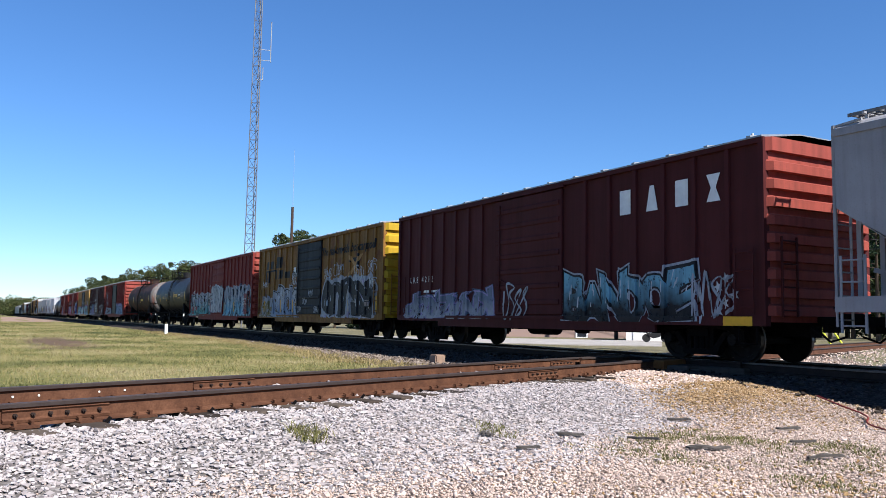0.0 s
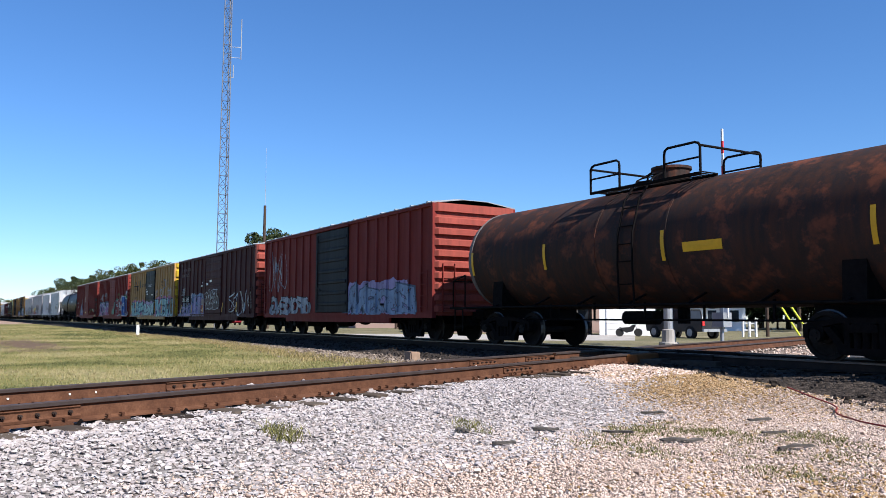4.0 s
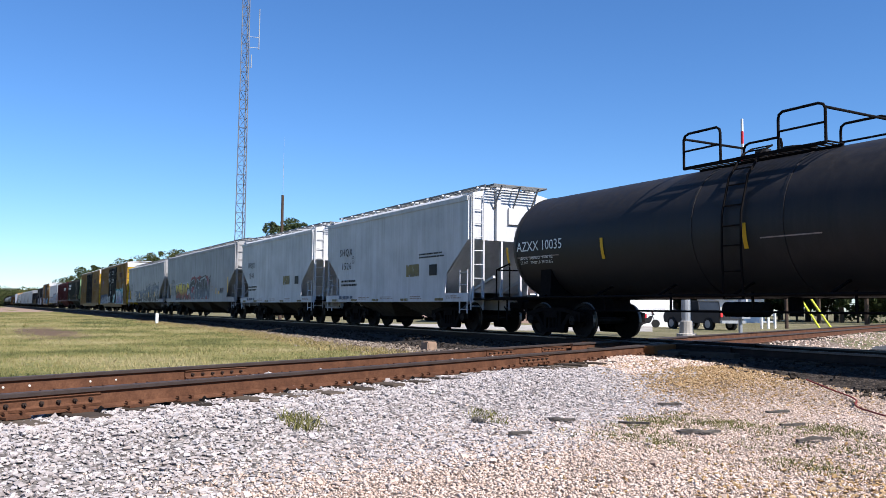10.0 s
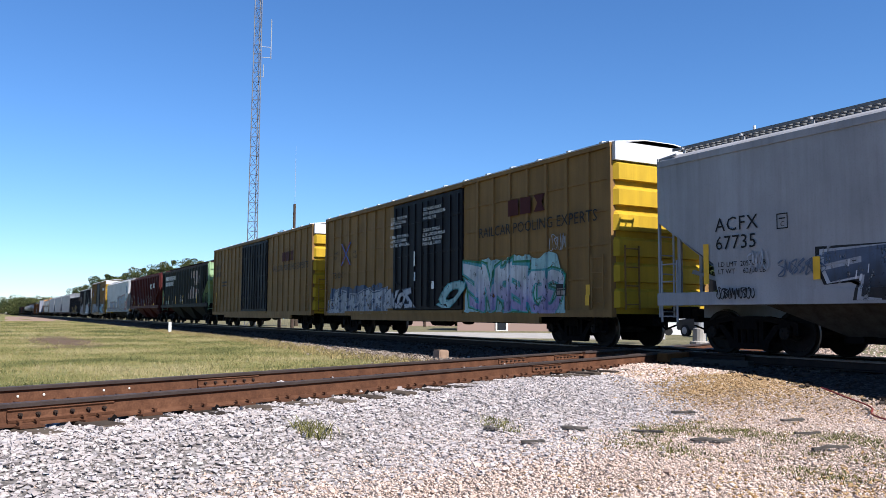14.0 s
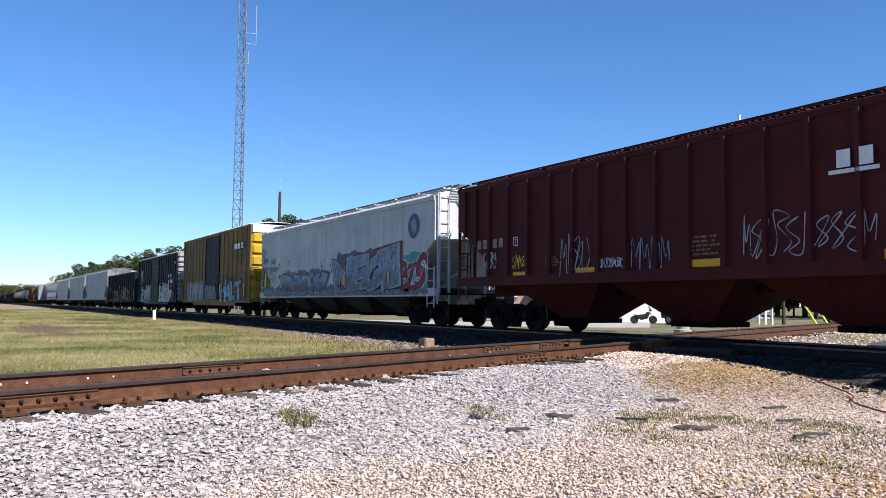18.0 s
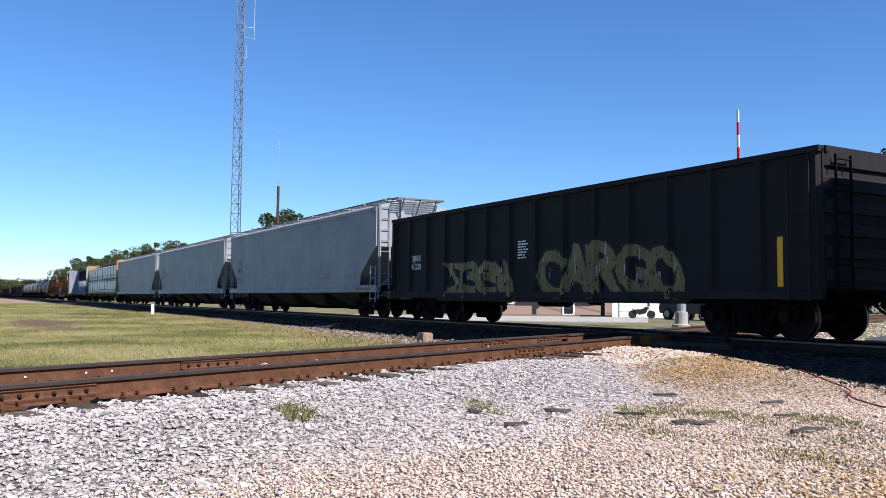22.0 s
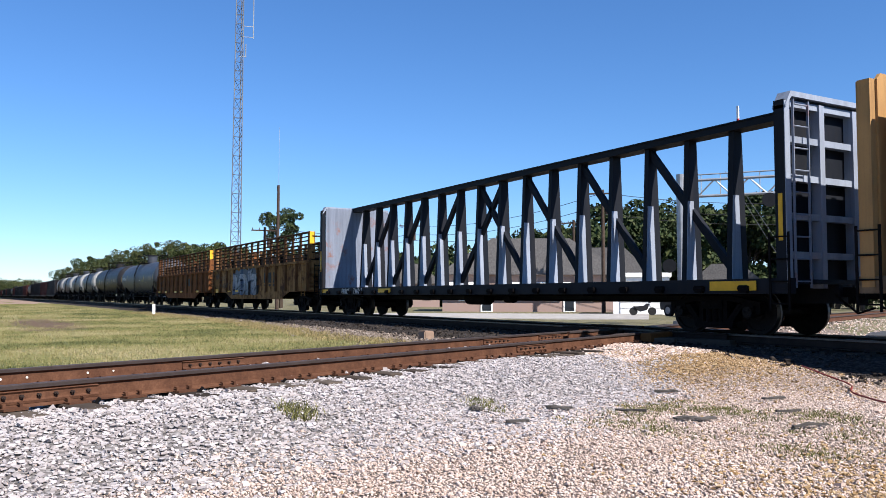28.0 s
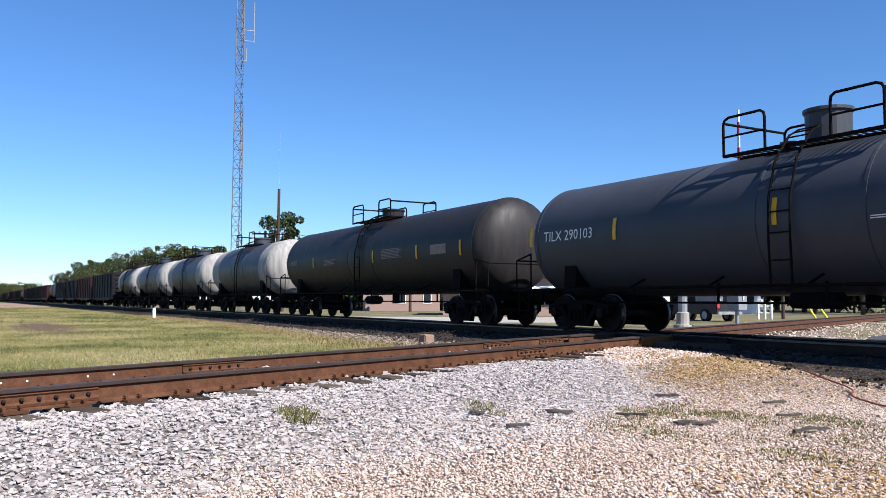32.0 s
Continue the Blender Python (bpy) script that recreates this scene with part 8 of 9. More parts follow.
tag_scrawl(c, 164, 5.9, 6.6, 1.0, 1.6, "silver", -1.5, rb, 0.055, 0.04)
marks(c, (6.7,), 1.0, 1.8)
stripes(c, [(6.75, 7.15, 3.5, 3.68), (5.4, 5.8, 1.3, 1.6)], "w_let", -1.51)
c, L, rb = gondola(-387.78, -404.22, "black high-sided gondola with gold painted graffiti", "gon_black", ztop=3.38, posts=15)
mural(c, 171, -4.6, -1.2, 0.72, 1.9, "mud", "black", None, rb, 0.09, letters=4, accent="silver")
mural(c, 172, 0.1, 5.0, 0.72, 2.0, "mud", "black", None, rb, 0.09, text="CARGO", accent="silver")
small_print(c, 173, -0.8, -0.3, 1.8, 2.3, "w_let", -1.51, 7)
lettering(c, "DJNX", -6.9, 1.95, 0.2, "w_let", -1.51)
lettering(c, "41220", -6.9, 1.68, 0.2, "w_let", -1.51)
marks(c, (7.35,), 1.0, 1.9)
for k, (f_, r_, num) in enumerate(((-405.48, -424.5, "9475"), (-425.86, -444.6, "7987"), (-445.93, -465.05, "9209"))):
    c, L = hopper(f_, r_, "clean gray covered hopper car with dark blue lettering", "gray2", ztop=3.98, bays=4, sill=0.95, slope_z=2.6, slope_in=1.35)
    lettering(c, "SPMX", -8.05, 2.42, 0.27, "k_let", -1.57, 1.1)
    lettering(c, num, -7.98, 2.0, 0.27, "k_let", -1.57, 1.1)
    if k == 0:
        lettering(c, "LD LMT  221700\nLT WT    64300\nCU FT      6245", -7.9, 1.74, 0.1, "k_let", -1.57, 1.05)
    else:
        small_print(c, 20 + k, -7.9, -7.0, 1.5, 1.78, "faint", -1.57, 3)
    plate_box(c, -6.5, 2.25, 0.24, "C", "k_let", -1.57)
    stripes(c, [(-L + 0.25, -L + 1.5, 1.03, 1.12)], "s_yellow", -1.588, "stripe", "worn yellow reflector strip")
    for x in (-4.8, -2.6, -1.0, 4.2, 6.8):
        small_print(c, 30 + k + int(x), x, x + 1.1, 1.5, 1.62, "faint", -1.57, 2)
    stripes(c, [(-L + 0.2, L - 0.2, 1.10, 1.18)], "s_ice", -1.582, "stripe", "pale blue stripe")
    stripes(c, [(L - 1.7, L - 0.5, 1.03, 1.12)], "s_mud", -1.586, "stripe")
c, L = centerbeam(-465.75, -488.84, "yellow centerbeam flatcar loaded with white wrapped board bundles", "wood_old", "yellow", True)
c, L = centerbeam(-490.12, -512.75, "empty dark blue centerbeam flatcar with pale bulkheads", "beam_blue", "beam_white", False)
stripes(c, [(9.5, 10.6, 0.86, 1.04), (-11.0, -10.3, 0.88, 1.02), (-5.6, -4.6, 0.88, 1.02)], "y_mark", -1.56)
lettering(c, "FURX", -8.95, 0.85, 0.2, "w_let", -1.555, 1.1)
lettering(c, "736065", -7.85, 0.85, 0.2, "w_let", -1.555, 1.05)
c, L, rb = gondola(-514.09, -530.05, "worn tan gondola with a rack of rails and graffiti", "csx", ztop=2.25, posts=12, rack=True, fish=True)
blocks_word(c, (1.9, 2.6, 3.3), 1.4, 1.9, 0.44, "k_let", -1.51, "wwx")
stripes(c, [(1.75, 2.1, 1.25, 1.33), (2.45, 2.8, 1.25, 1.33), (3.1, 3.5, 1.25, 1.33)], "k_let", -1.51)
mural(c, 181, -3.6, 0.5, 0.78, 2.1, "silver", "slate", "slate", rb, 0.09, letters=4, shade="black", fade="steel")
lettering(c, "91 47 47", -6.2, 1.2, 0.28, "k_let", -1.6, 1.15)
lettering(c, "CS XT", -6.2, 1.6, 0.28, "k_let", -1.6, 1.15)
stripes(c, [(-7.2, -6.6, 0.95, 1.15), (-3.1, -2.5, 0.98, 1.08), (-4.6, -4.0, 0.98, 1.05)], "y_mark", -1.6, "reflector")
tag_scrawl(c, 182, -7.5, -6.6, 1.75, 2.05, "black", -1.5, (), 0, 0.03)
c, L, rb = gondola(-531.2, -547.05, "rust-orange gondola with a rack of rails", "csx_rust", ztop=2.25, posts=12, rack=True, fish=True)
blocks_word(c, (1.9, 2.6, 3.3), 1.4, 1.9, 0.44, "k_let", -1.51, "wwx")
lettering(c, "91 45 12", -6.4, 1.2, 0.26, "k_let", -1.6, 1.1)
lettering(c, "CS XT", -6.4, 1.6, 0.26, "k_let", -1.6, 1.15)
for x in (-7.2, -4.8, -1.5, 0.3, 4.9):
    stripes(c, [(x, x + 0.7, 0.98, 1.1)], "y_mark", -1.6)
c, L = tank(-548.4, -566.2, "slate gray tank car with yellow reflector strips", "tank_gray", 1.44, 2.28, rail_h=1.0, box_at=-0.5, dome_h=0.58)
barrel_text(c, "TILX 290103", -7.6, -2, 0.26, "w_let", 1.44, 2.28)
for x in (-8.2, -5.0, -0.7, 3.6, 7.6):
    barrel_patch(c, x, x + 0.11, -6, 14, "y_mark", 1.44, 2.28, "reflector")
barrel_print(c, 58, 5.6, 7.2, -8, 6, 6, "faint", 1.44, 2.28)
barrel_patch(c, 2.6, 3.5, -12, -5, "s_mud", 1.44, 2.28)
barrel_print(c, 59, 1.2, 2.0, -8, -5, 2, "w_let", 1.44, 2.28)
barrel_print(c, 60, 3.9, 5.0, -17, -15, 2, "faint", 1.44, 2.28)
c, L = tank(-567.4, -585.6, "glossy black tank car with dense small lettering", "tank_black", 1.45, 2.40, rail_h=0.85)
for x in (-4.8, 1.2, 4.6, 7.4):
    barrel_patch(c, x, x + 0.1, -12, 6, "y_mark", 1.45, 2.40, "reflector")
barrel_patch(c, 5.6, 6.6, -8, 4, "faint", 1.45, 2.40)
barrel_print(c, 56, 2.0, 3.6, -8, 6, 7, "faint", 1.45, 2.40)
barrel_print(c, 57, -3.5, -2.2, -10, 0, 5, "faint", 1.45, 2.40)
barrel_text(c, "TILX 290103", -8.2, -4, 0.2, "faint", 1.45, 2.40)
for k, (f_, r_, m_) in enumerate(((-586.9, -599.3, "tank_gray"), (-600.6, -612.4, "tank_gray"), (-613.6, -625.9, "tank_gray"), (-627.1, -636.5, "tank_black"))):
    tank(f_, r_, "dark tank car with pale painted ends", m_, 1.42, 2.40, head_mat="tank_pale", rail_h=0.85)
pos = -637.8
for k in range(24):
    n = 15.2 if k % 5 else 16.6
    if k % 6 == 4:
        tank(pos, pos - n, "dark tank car far back in the train", "tank_black", 1.42, 2.40)
    else:
        gondola(pos, pos - n, "dark high-sided coal gondola far back in the train", "brown" if k % 4 == 1 else "gon_black", ztop=3.5, posts=9)
    pos -= n + 1.25


# ---- beyond the line ----
def leaf_cloud(centres, radii, n, size, mat, name, parent, seed=0, squash=0.8):
    """Clumps of small leaf cards strewn in and over uneven balls."""
    r = np.random.default_rng(seed)
    k = r.integers(0, len(centres), n)
    d = r.normal(0, 1, (n, 3))
    d /= np.linalg.norm(d, axis=1)[:, None]
    rad = radii[k] * r.uniform(0.45, 1.05, n) ** 0.6
    p = centres[k] + d * rad[:, None] * np.array([1, 1, squash])
    u = r.normal(0, 1, (n, 3))
    u /= np.linalg.norm(u, axis=1)[:, None]
    v = np.cross(u, r.normal(0, 1, (n, 3)))
    v /= np.linalg.norm(v, axis=1)[:, None]
    s = size * r.uniform(0.5, 1.4, n)[:, None]
    verts = np.stack([p - u * s, p + v * s * 0.6, p + u * s, p - v * s * 0.6], 1).reshape(-1, 3)
    f = np.arange(n * 4).reshape(-1, 4)
    return part(name, from_arrays(name, verts, f, mat), None, parent)


def broad_tree(x, y, tall, wide, seed, label, n=2600, mat="leaf", leaf=0.22, clumps=12):
    rnd = random.Random(seed)
    z0 = float(ground_z(x, y))
    t = thing("tree", label, "tree", "trees behind the railway", (x, y, z0 - 0.05))
    bm = bmesh.new()
    rod(bm, (0, 0, 0), (0.1, 0, tall * 0.5), tall * 0.022, 8, tall * 0.014)
    cs, rs = [], []
    for k in range(9):
        a = k * 2.4 + rnd.uniform(-0.4, 0.4)
        h = tall * rnd.uniform(0.45, 0.88)
        d = wide * rnd.uniform(0.15, 0.42)
        e = (d * math.cos(a), d * math.sin(a), h)
        rod(bm, (0.1, 0, tall * rnd.uniform(0.28, 0.5)), e, tall * 0.009, 6, tall * 0.003)
        cs.append(e)
        rs.append(wide * rnd.uniform(0.13, 0.26))
    for k in range(clumps):
        a = rnd.uniform(0, 6.28)
        d = wide * rnd.uniform(0.1, 0.5)
        cs.append((d * math.cos(a), d * math.sin(a), tall * rnd.uniform(0.35, 0.97) - d * 0.25))
        rs.append(wide * rnd.uniform(0.08, 0.2))
    part("trunk", bm, "bark", t)
    leaf_cloud(np.array(cs), np.array(rs), n, leaf, mat, "crown", t, seed)
    return t


def pine(x, y, tall, seed, label):
    rnd = random.Random(seed)
    t = thing("pine_tree", label, "tree", "pines behind the crossing", (x, y, float(ground_z(x, y)) - 0.05))
    bm = bmesh.new()
    rod(bm, (0, 0, 0), (0, 0, tall), tall * 0.016, 8, tall * 0.003)
    cs, rs = [], []
    for k in range(26):
        h = tall * rnd.uniform(0.42, 1.0)
        d = (1.05 - h / tall) * tall * 0.3 * rnd.uniform(0.3, 1.1) + 0.2
        a = rnd.uniform(0, 6.28)
        e = (d * math.cos(a), d * math.sin(a), h + 0.1)
        rod(bm, (0, 0, h - 0.2), e, 0.05, 5, 0.015)
        cs.append(e)
        rs.append(tall * rnd.uniform(0.035, 0.075))
    part("trunk", bm, "bark", t)
    leaf_cloud(np.array(cs), np.array(rs), 2400, 0.17, "pine", "crown", t, seed, 0.6)
    return t


def at_angle(deg, dist):
    """A place seen from the bank at an angle off the line and a distance."""
    a = radians(deg)
    return (-dist * math.cos(a), EYE.y + dist * math.sin(a))


def lattice_mast():
    x, y = at_angle(15.72, 84)
    t = thing("lattice_mast", "tall slim lattice steel radio mast with whip aerials", "radio mast", at=(x, y, -0.5))
    tall, w0, w1 = 46.0, 0.62, 0.33
    legs = [(math.cos(a), math.sin(a)) for a in (0.5, 0.5 + 2.0944, 0.5 + 4.18879)]

    def at(i, z):
        w = w0 + (w1 - w0) * z / tall
        return (legs[i][0] * w, legs[i][1] * w, z)
    for i in range(3):
        bm = bmesh.new()
        rod(bm, at(i, 0), at(i, tall), 0.05, 6)
        part("leg", bm, "tower", t)
    n = 48
    for k in range(n):
        za, zb = tall * k / n, tall * (k + 1) / n
        for i in range(3):
            j = (i + 1) % 3
            bm = bmesh.new()
            bar(bm, at(i, za), at(j, za), 0.035)
            part("girt", bm, "tower", t)
            bm = bmesh.new()
            bar(bm, at(i, za) if k % 2 else at(j, za), at(j, zb) if k % 2 else at(i, zb), 0.035)
            part("brace", bm, "tower", t)
    side = Vector((math.sin(radians(15.72)), math.cos(radians(15.72)), 0))
    for z0, z1, out, arms in ((27.35, 31.55, 1.3, (27.5, 28.6)), (25.4, 26.75, 0.58, (25.45,))):
        bm = bmesh.new()
        p = side * out
        rod(bm, (p.x, p.y, z0), (p.x, p.y, z1), 0.05, 8)
        for z in arms:
            bar(bm, (0, 0, z), (p.x, p.y, z), 0.05)
        part("aerial", bm, "steel", t)


lattice_mast()


def wood_pole(deg, dist, tall, label, arm=False, whip=0.0, r=0.16, mat="pole_wood"):
    x, y = at_angle(deg, dist)
    t = thing("utility_pole", label, "utility pole", "poles beside the line", (x, y, float(ground_z(x, y)) - 0.1))
    bm = bmesh.new()
    rod(bm, (0, 0, 0), (0, 0, tall), r, 12, r * 0.75)
    part("pole", bm, mat, t)
    if whip:
        bm = bmesh.new()
        rod(bm, (0.05, 0, tall - 0.3), (0.05, 0, tall + whip), 0.02, 6, 0.008)
        part("whip_aerial", bm, "steel", t)
    if arm:
        side = Vector((math.sin(radians(deg)), math.cos(radians(deg)), 0))
        bm = bmesh.new()
        for z in (tall - 0.3,):
            bar(bm, tuple(side * -1.2 + Vector((0, 0, z))), tuple(side * 1.2 + Vector((0, 0, z))), 0.1, 0.12)
            for k in (-1.1, -0.5, 0.5, 1.1):
                q = side * k
                rod(bm, (q.x, q.y, z), (q.x, q.y, z + 0.25), 0.04, 6)
        rod(bm, (side.x * 0.4, side.y * 0.4, tall - 1.9), (side.x * 0.4, side.y * 0.4, tall - 1.0), 0.22, 10)
        part("crossarm", bm, "pole_wood", t)
    return t


wood_pole(18.47, 74, 11.2, "plain dark wooden pole with a thin whip aerial", False, 5.2)
wood_pole(39.0, 78, 8.6, "wooden utility pole with a crossarm and insulators", True)
wood_pole(27.6, 90, 9.4, "wooden utility pole with a crossarm behind the train", True)
wood_pole(17.6, 76, 7.6, "short wooden pole with a crossarm and transformer", True)

# treeline on the left, a lone tree by the pole, woods to the right
broad_tree(*at_angle(18.75, 88), 10.9, 4.3, 40, "rounded leafy tree beside the plain pole", 9500, "leaf", 0.12, 40)
for k, (deg, dist, tall, wide) in enumerate(((21.6, 112, 8.6, 6), (22.8, 122, 8.6, 7), (24.3, 112, 9.4, 6))):
    broad_tree(*at_angle(deg, dist), tall, wide, 50 + k, "leafy green tree beside the line", 2600, "leaf", 0.2)
for k in range(34):
    deg = 0.9 + 0.45 * k
    rise = float(np.interp(deg, (0.5, 1.7, 3.3, 3.7, 4.5, 4.9, 5.6, 6.0, 7.7, 8.2, 10.8, 11.4, 15.4, 16.2), (0.75, 1.05, 1.0, 0.65, 0.7, 1.75, 1.9, 2.5, 2.7, 3.3, 3.5, 3.85, 3.8, 3.3)))
    dist = float(np.interp(deg, (0, 4.5, 4.9, 16), (520, 430, 260, 165))) + 10 * math.sin(k * 2.1)
    tall = (math.tan(radians(rise)) * dist + 1.2) * (0.97 + 0.06 * math.sin(k * 1.7))
    broad_tree(*at_angle(deg, dist), tall, max(7.0, dist * 0.034), 60 + k, "distant tree along the horizon" if dist > 300 else "broad tree in the autumn-tinged woods", 4200, "leaf_far" if k % 3 else "leaf", 0.2 if dist < 300 else 0.3)
    broad_tree(*at_angle(deg + 0.2, dist - 6), tall * 0.62, max(7.0, dist * 0.036), 560 + k, "low undergrowth before the woods", 1800, "leaf_far", 0.24 if dist < 300 else 0.36)
for k, (deg, dist, tall) in enumerate(((54.3, 92, 14.2), (55.6, 98, 15.0), (57.0, 84, 13.6), (58.8, 90, 16.0), (60.3, 96, 17.0), (61.8, 84, 16))):
    pine(*at_angle(deg, dist), tall, 20 + k, "tall dark pine behind the road crossing")
for k in range(22):
    deg = 24.5 + 1.62 * k
    rise = float(np.interp(deg, (24, 33, 36, 38.5, 42, 45, 50, 60), (3.0, 3.4, 4.2, 6.0, 6.6, 6.6, 7.2, 8.6)))
    dist = 112 + 9 * math.sin(k * 2.3)
    broad_tree(*at_angle(deg, dist), (math.tan(radians(rise)) * dist + 1.2) * (0.92 + 0.1 * math.sin(k * 1.9)), 11, 120 + k, "dark green tree behind the houses", 5200, "leaf", 0.34)
for k in range(20):
    deg = 25.0 + 1.75 * k
    broad_tree(*at_angle(deg, 104 + 5 * math.sin(k * 1.3)), (3.2 if deg < 37 else 5.4) + 0.8 * math.sin(k * 2.9), 7.5, 320 + k, "low dark thicket behind the houses", 2400, "leaf", 0.28)


def slab_patch(name, deg0, deg1, d0, d1, z, mat, label, category="pavement"):
    bm = bmesh.new()
    pts = [at_angle(deg0, d0), at_angle(deg1, d0), at_angle(deg1, d1), at_angle(deg0, d1)]
    v0 = [bm.verts.new((x, y, z)) for x, y in pts]
    v1 = [bm.verts.new((x, y, -0.7)) for x, y in pts]
    bm.faces.new(v0)
    bm.faces.new(v1[::-1])
    for i in range(4):
        bm.faces.new((v0[i], v1[i], v1[(i + 1) % 4], v0[(i + 1) % 4]))
    return tagged(part(name, fix(bm), mat), label, category, kind="structure")


slab_patch("pavement", 20, 44, 46, 60, -0.42, "concrete", "pale concrete lot beside the brick building")
slab_patch("path", 0.8, 4.3, 136, 320, -0.44, "block", "pale dirt track far across the field", "path")
slab_patch("road", 46, 75, 30, 37, -0.44, "asphalt", "gray asphalt road leading to the crossing", "road")


def building(deg, dist, wid, dep, tall, wall, label, turn=0.0, roof="flat", windows=4, columns=0):
    x, y = at_angle(deg, dist)
    t = thing("building", label, "building", "buildings past the line", pose(x, y, -0.5, 0, 0, 90 - deg + 0 + turn))
    bm = bmesh.new()
    box(bm, -wid / 2, wid / 2, 0, dep, 0, tall)
    part("wall", bm, wall, t)
    bm = bmesh.new()
    if roof == "flat":
        box(bm, -wid / 2 - 0.15, wid / 2 + 0.15, -0.15, dep + 0.15, tall, tall + 0.3)
        part("roof", bm, "white_wall", t)
    else:
        a, b = wid / 2 + 0.5, dep / 2 + 0.5
        prism(bm, [(-a, tall), (a, tall), (wid * 0.22, tall + dep * 0.33), (-wid * 0.22, tall + dep * 0.33)], -0.5, dep + 0.5)
        part("roof", fix(bm), "roof_gray", t)
    for k in range(windows):
        u = -wid / 2 + wid * (k + 0.5) / windows
        bm = bmesh.new()
        box(bm, u - 0.5, u + 0.5, -0.06, 0.02, 0.9, 2.2)
        w = part("window", bm, "white_wall", t)
        bm = bmesh.new()
        box(bm, u - 0.42, u + 0.42, -0.075, -0.05, 0.98, 2.12)
        part("pane", bm, "tint", w)
    for k in range(columns):
        u = -wid / 2 + wid * (k + 0.5) / columns
        bm = bmesh.new()
        rod(bm, (u, -1.6, 0), (u, -1.6, tall), 0.16, 10)
        part("column", bm, "white_wall", t)
    return t


building(36.0, 68, 14.5, 9, 3.1, "brick", "low brick house with a gray-brown roof and white trim", 4, "hip", 4)
house = bpy.data.objects["building"]
for u, w in ((-5.6, 1.6), (-1.8, 1.0), (1.5, 1.8), (4.9, 1.2)):
    bm = bmesh.new()
    prism(bm, [(-0.9, 2.15), (0.0, 2.5), (0.0, 2.42), (-0.9, 2.07)], u - w, u + w, "x")
    part("awning", fix(bm), "white_wall", house, "white metal awning")
for u in (-3.6, 3.2):
    bm = bmesh.new()
    box(bm, u - 0.5, u + 0.5, -0.08, 0.02, 0.0, 2.1)
    dd = part("door", bm, "white_wall", house, "white framed door")
    bm = bmesh.new()
    box(bm, u - 0.36, u + 0.36, -0.1, -0.06, 0.12, 1.98)
    part("pane", bm, "tint", dd)
building(43.5, 60, 3.9, 5, 2.7, "white_wall", "white garage with a wide panelled door beside the lot", 0, "flat", 0)
garage = bpy.data.objects["building.001"]
bm = bmesh.new()
for k in range(5):
    box(bm, -1.45, 1.45, -0.06, 0.02, 0.05 + 0.42 * k, 0.44 + 0.42 * k)
part("garage_door", bm, "white_wall", garage, "wide white panelled garage door")
bm = bmesh.new()
box(bm, -1.65, 1.65, -0.09, 0.0, 2.16, 2.3)
part("lintel", bm, "concrete", garage)
building(41.2, 84, 8, 8, 3.6, "white_wall", "white gabled house with porch columns", 0, "hip", 3, 4)
building(49.0, 88, 6.4, 6, 2.7, "white_wall", "small white house past the road", 0, "hip", 3, 0)
building(27.0, 96, 9, 7, 2.8, "brick", "brown brick house behind the line", 0, "hip", 3)


def parked_car(deg, dist, turn, mat, label):
    x, y = at_angle(deg, dist)
    t = thing("car", label, "car", "parked cars", pose(x, y, -0.42, 0, 0, turn))
    bm = bmesh.new()
    prism(bm, [(-2.2, 0.3), (2.2, 0.3), (2.25, 0.7), (1.3, 0.85), (-1.9, 0.9), (-2.25, 0.75)], -0.88, 0.88)
    bmesh.ops.bevel(bm, geom=bm.edges[:], offset=0.06, segments=2, affect="EDGES")
    body = part("body", fix(bm), mat, t, smooth=True)
    bm = bmesh.new()
    prism(bm, [(-1.7, 0.86), (1.1, 0.84), (0.35, 1.4), (-1.0, 1.42)], -0.76, 0.76)
    bmesh.ops.bevel(bm, geom=bm.edges[:], offset=0.05, segments=2, affect="EDGES")
    part("cabin", fix(bm), "tint", t, "dark glazed cabin")
    bm = bmesh.new()
    box(bm, -0.95, 0.32, -0.7, 0.7, 1.40, 1.46)
    part("roof", bm, mat, t)
    for wx in (-1.35, 1.35):
        for wy in (-0.82, 0.82):
            bm = bmesh.new()
            lathe(bm, [(-0.1, 0.2), (-0.1, 0.32), (0.1, 0.32), (0.1, 0.2)], 18, "y", (wx, wy, 0.32))
            w = part("wheel", fix(bm), "rubber", t)
            bm = bmesh.new()
            lathe(bm, [(-0.11, 0.05), (-0.11, 0.2), (0.11, 0.2), (0.11, 0.05)], 14, "y", (wx, wy, 0.32))
            part("rim", fix(bm), "steel", w)
    return t


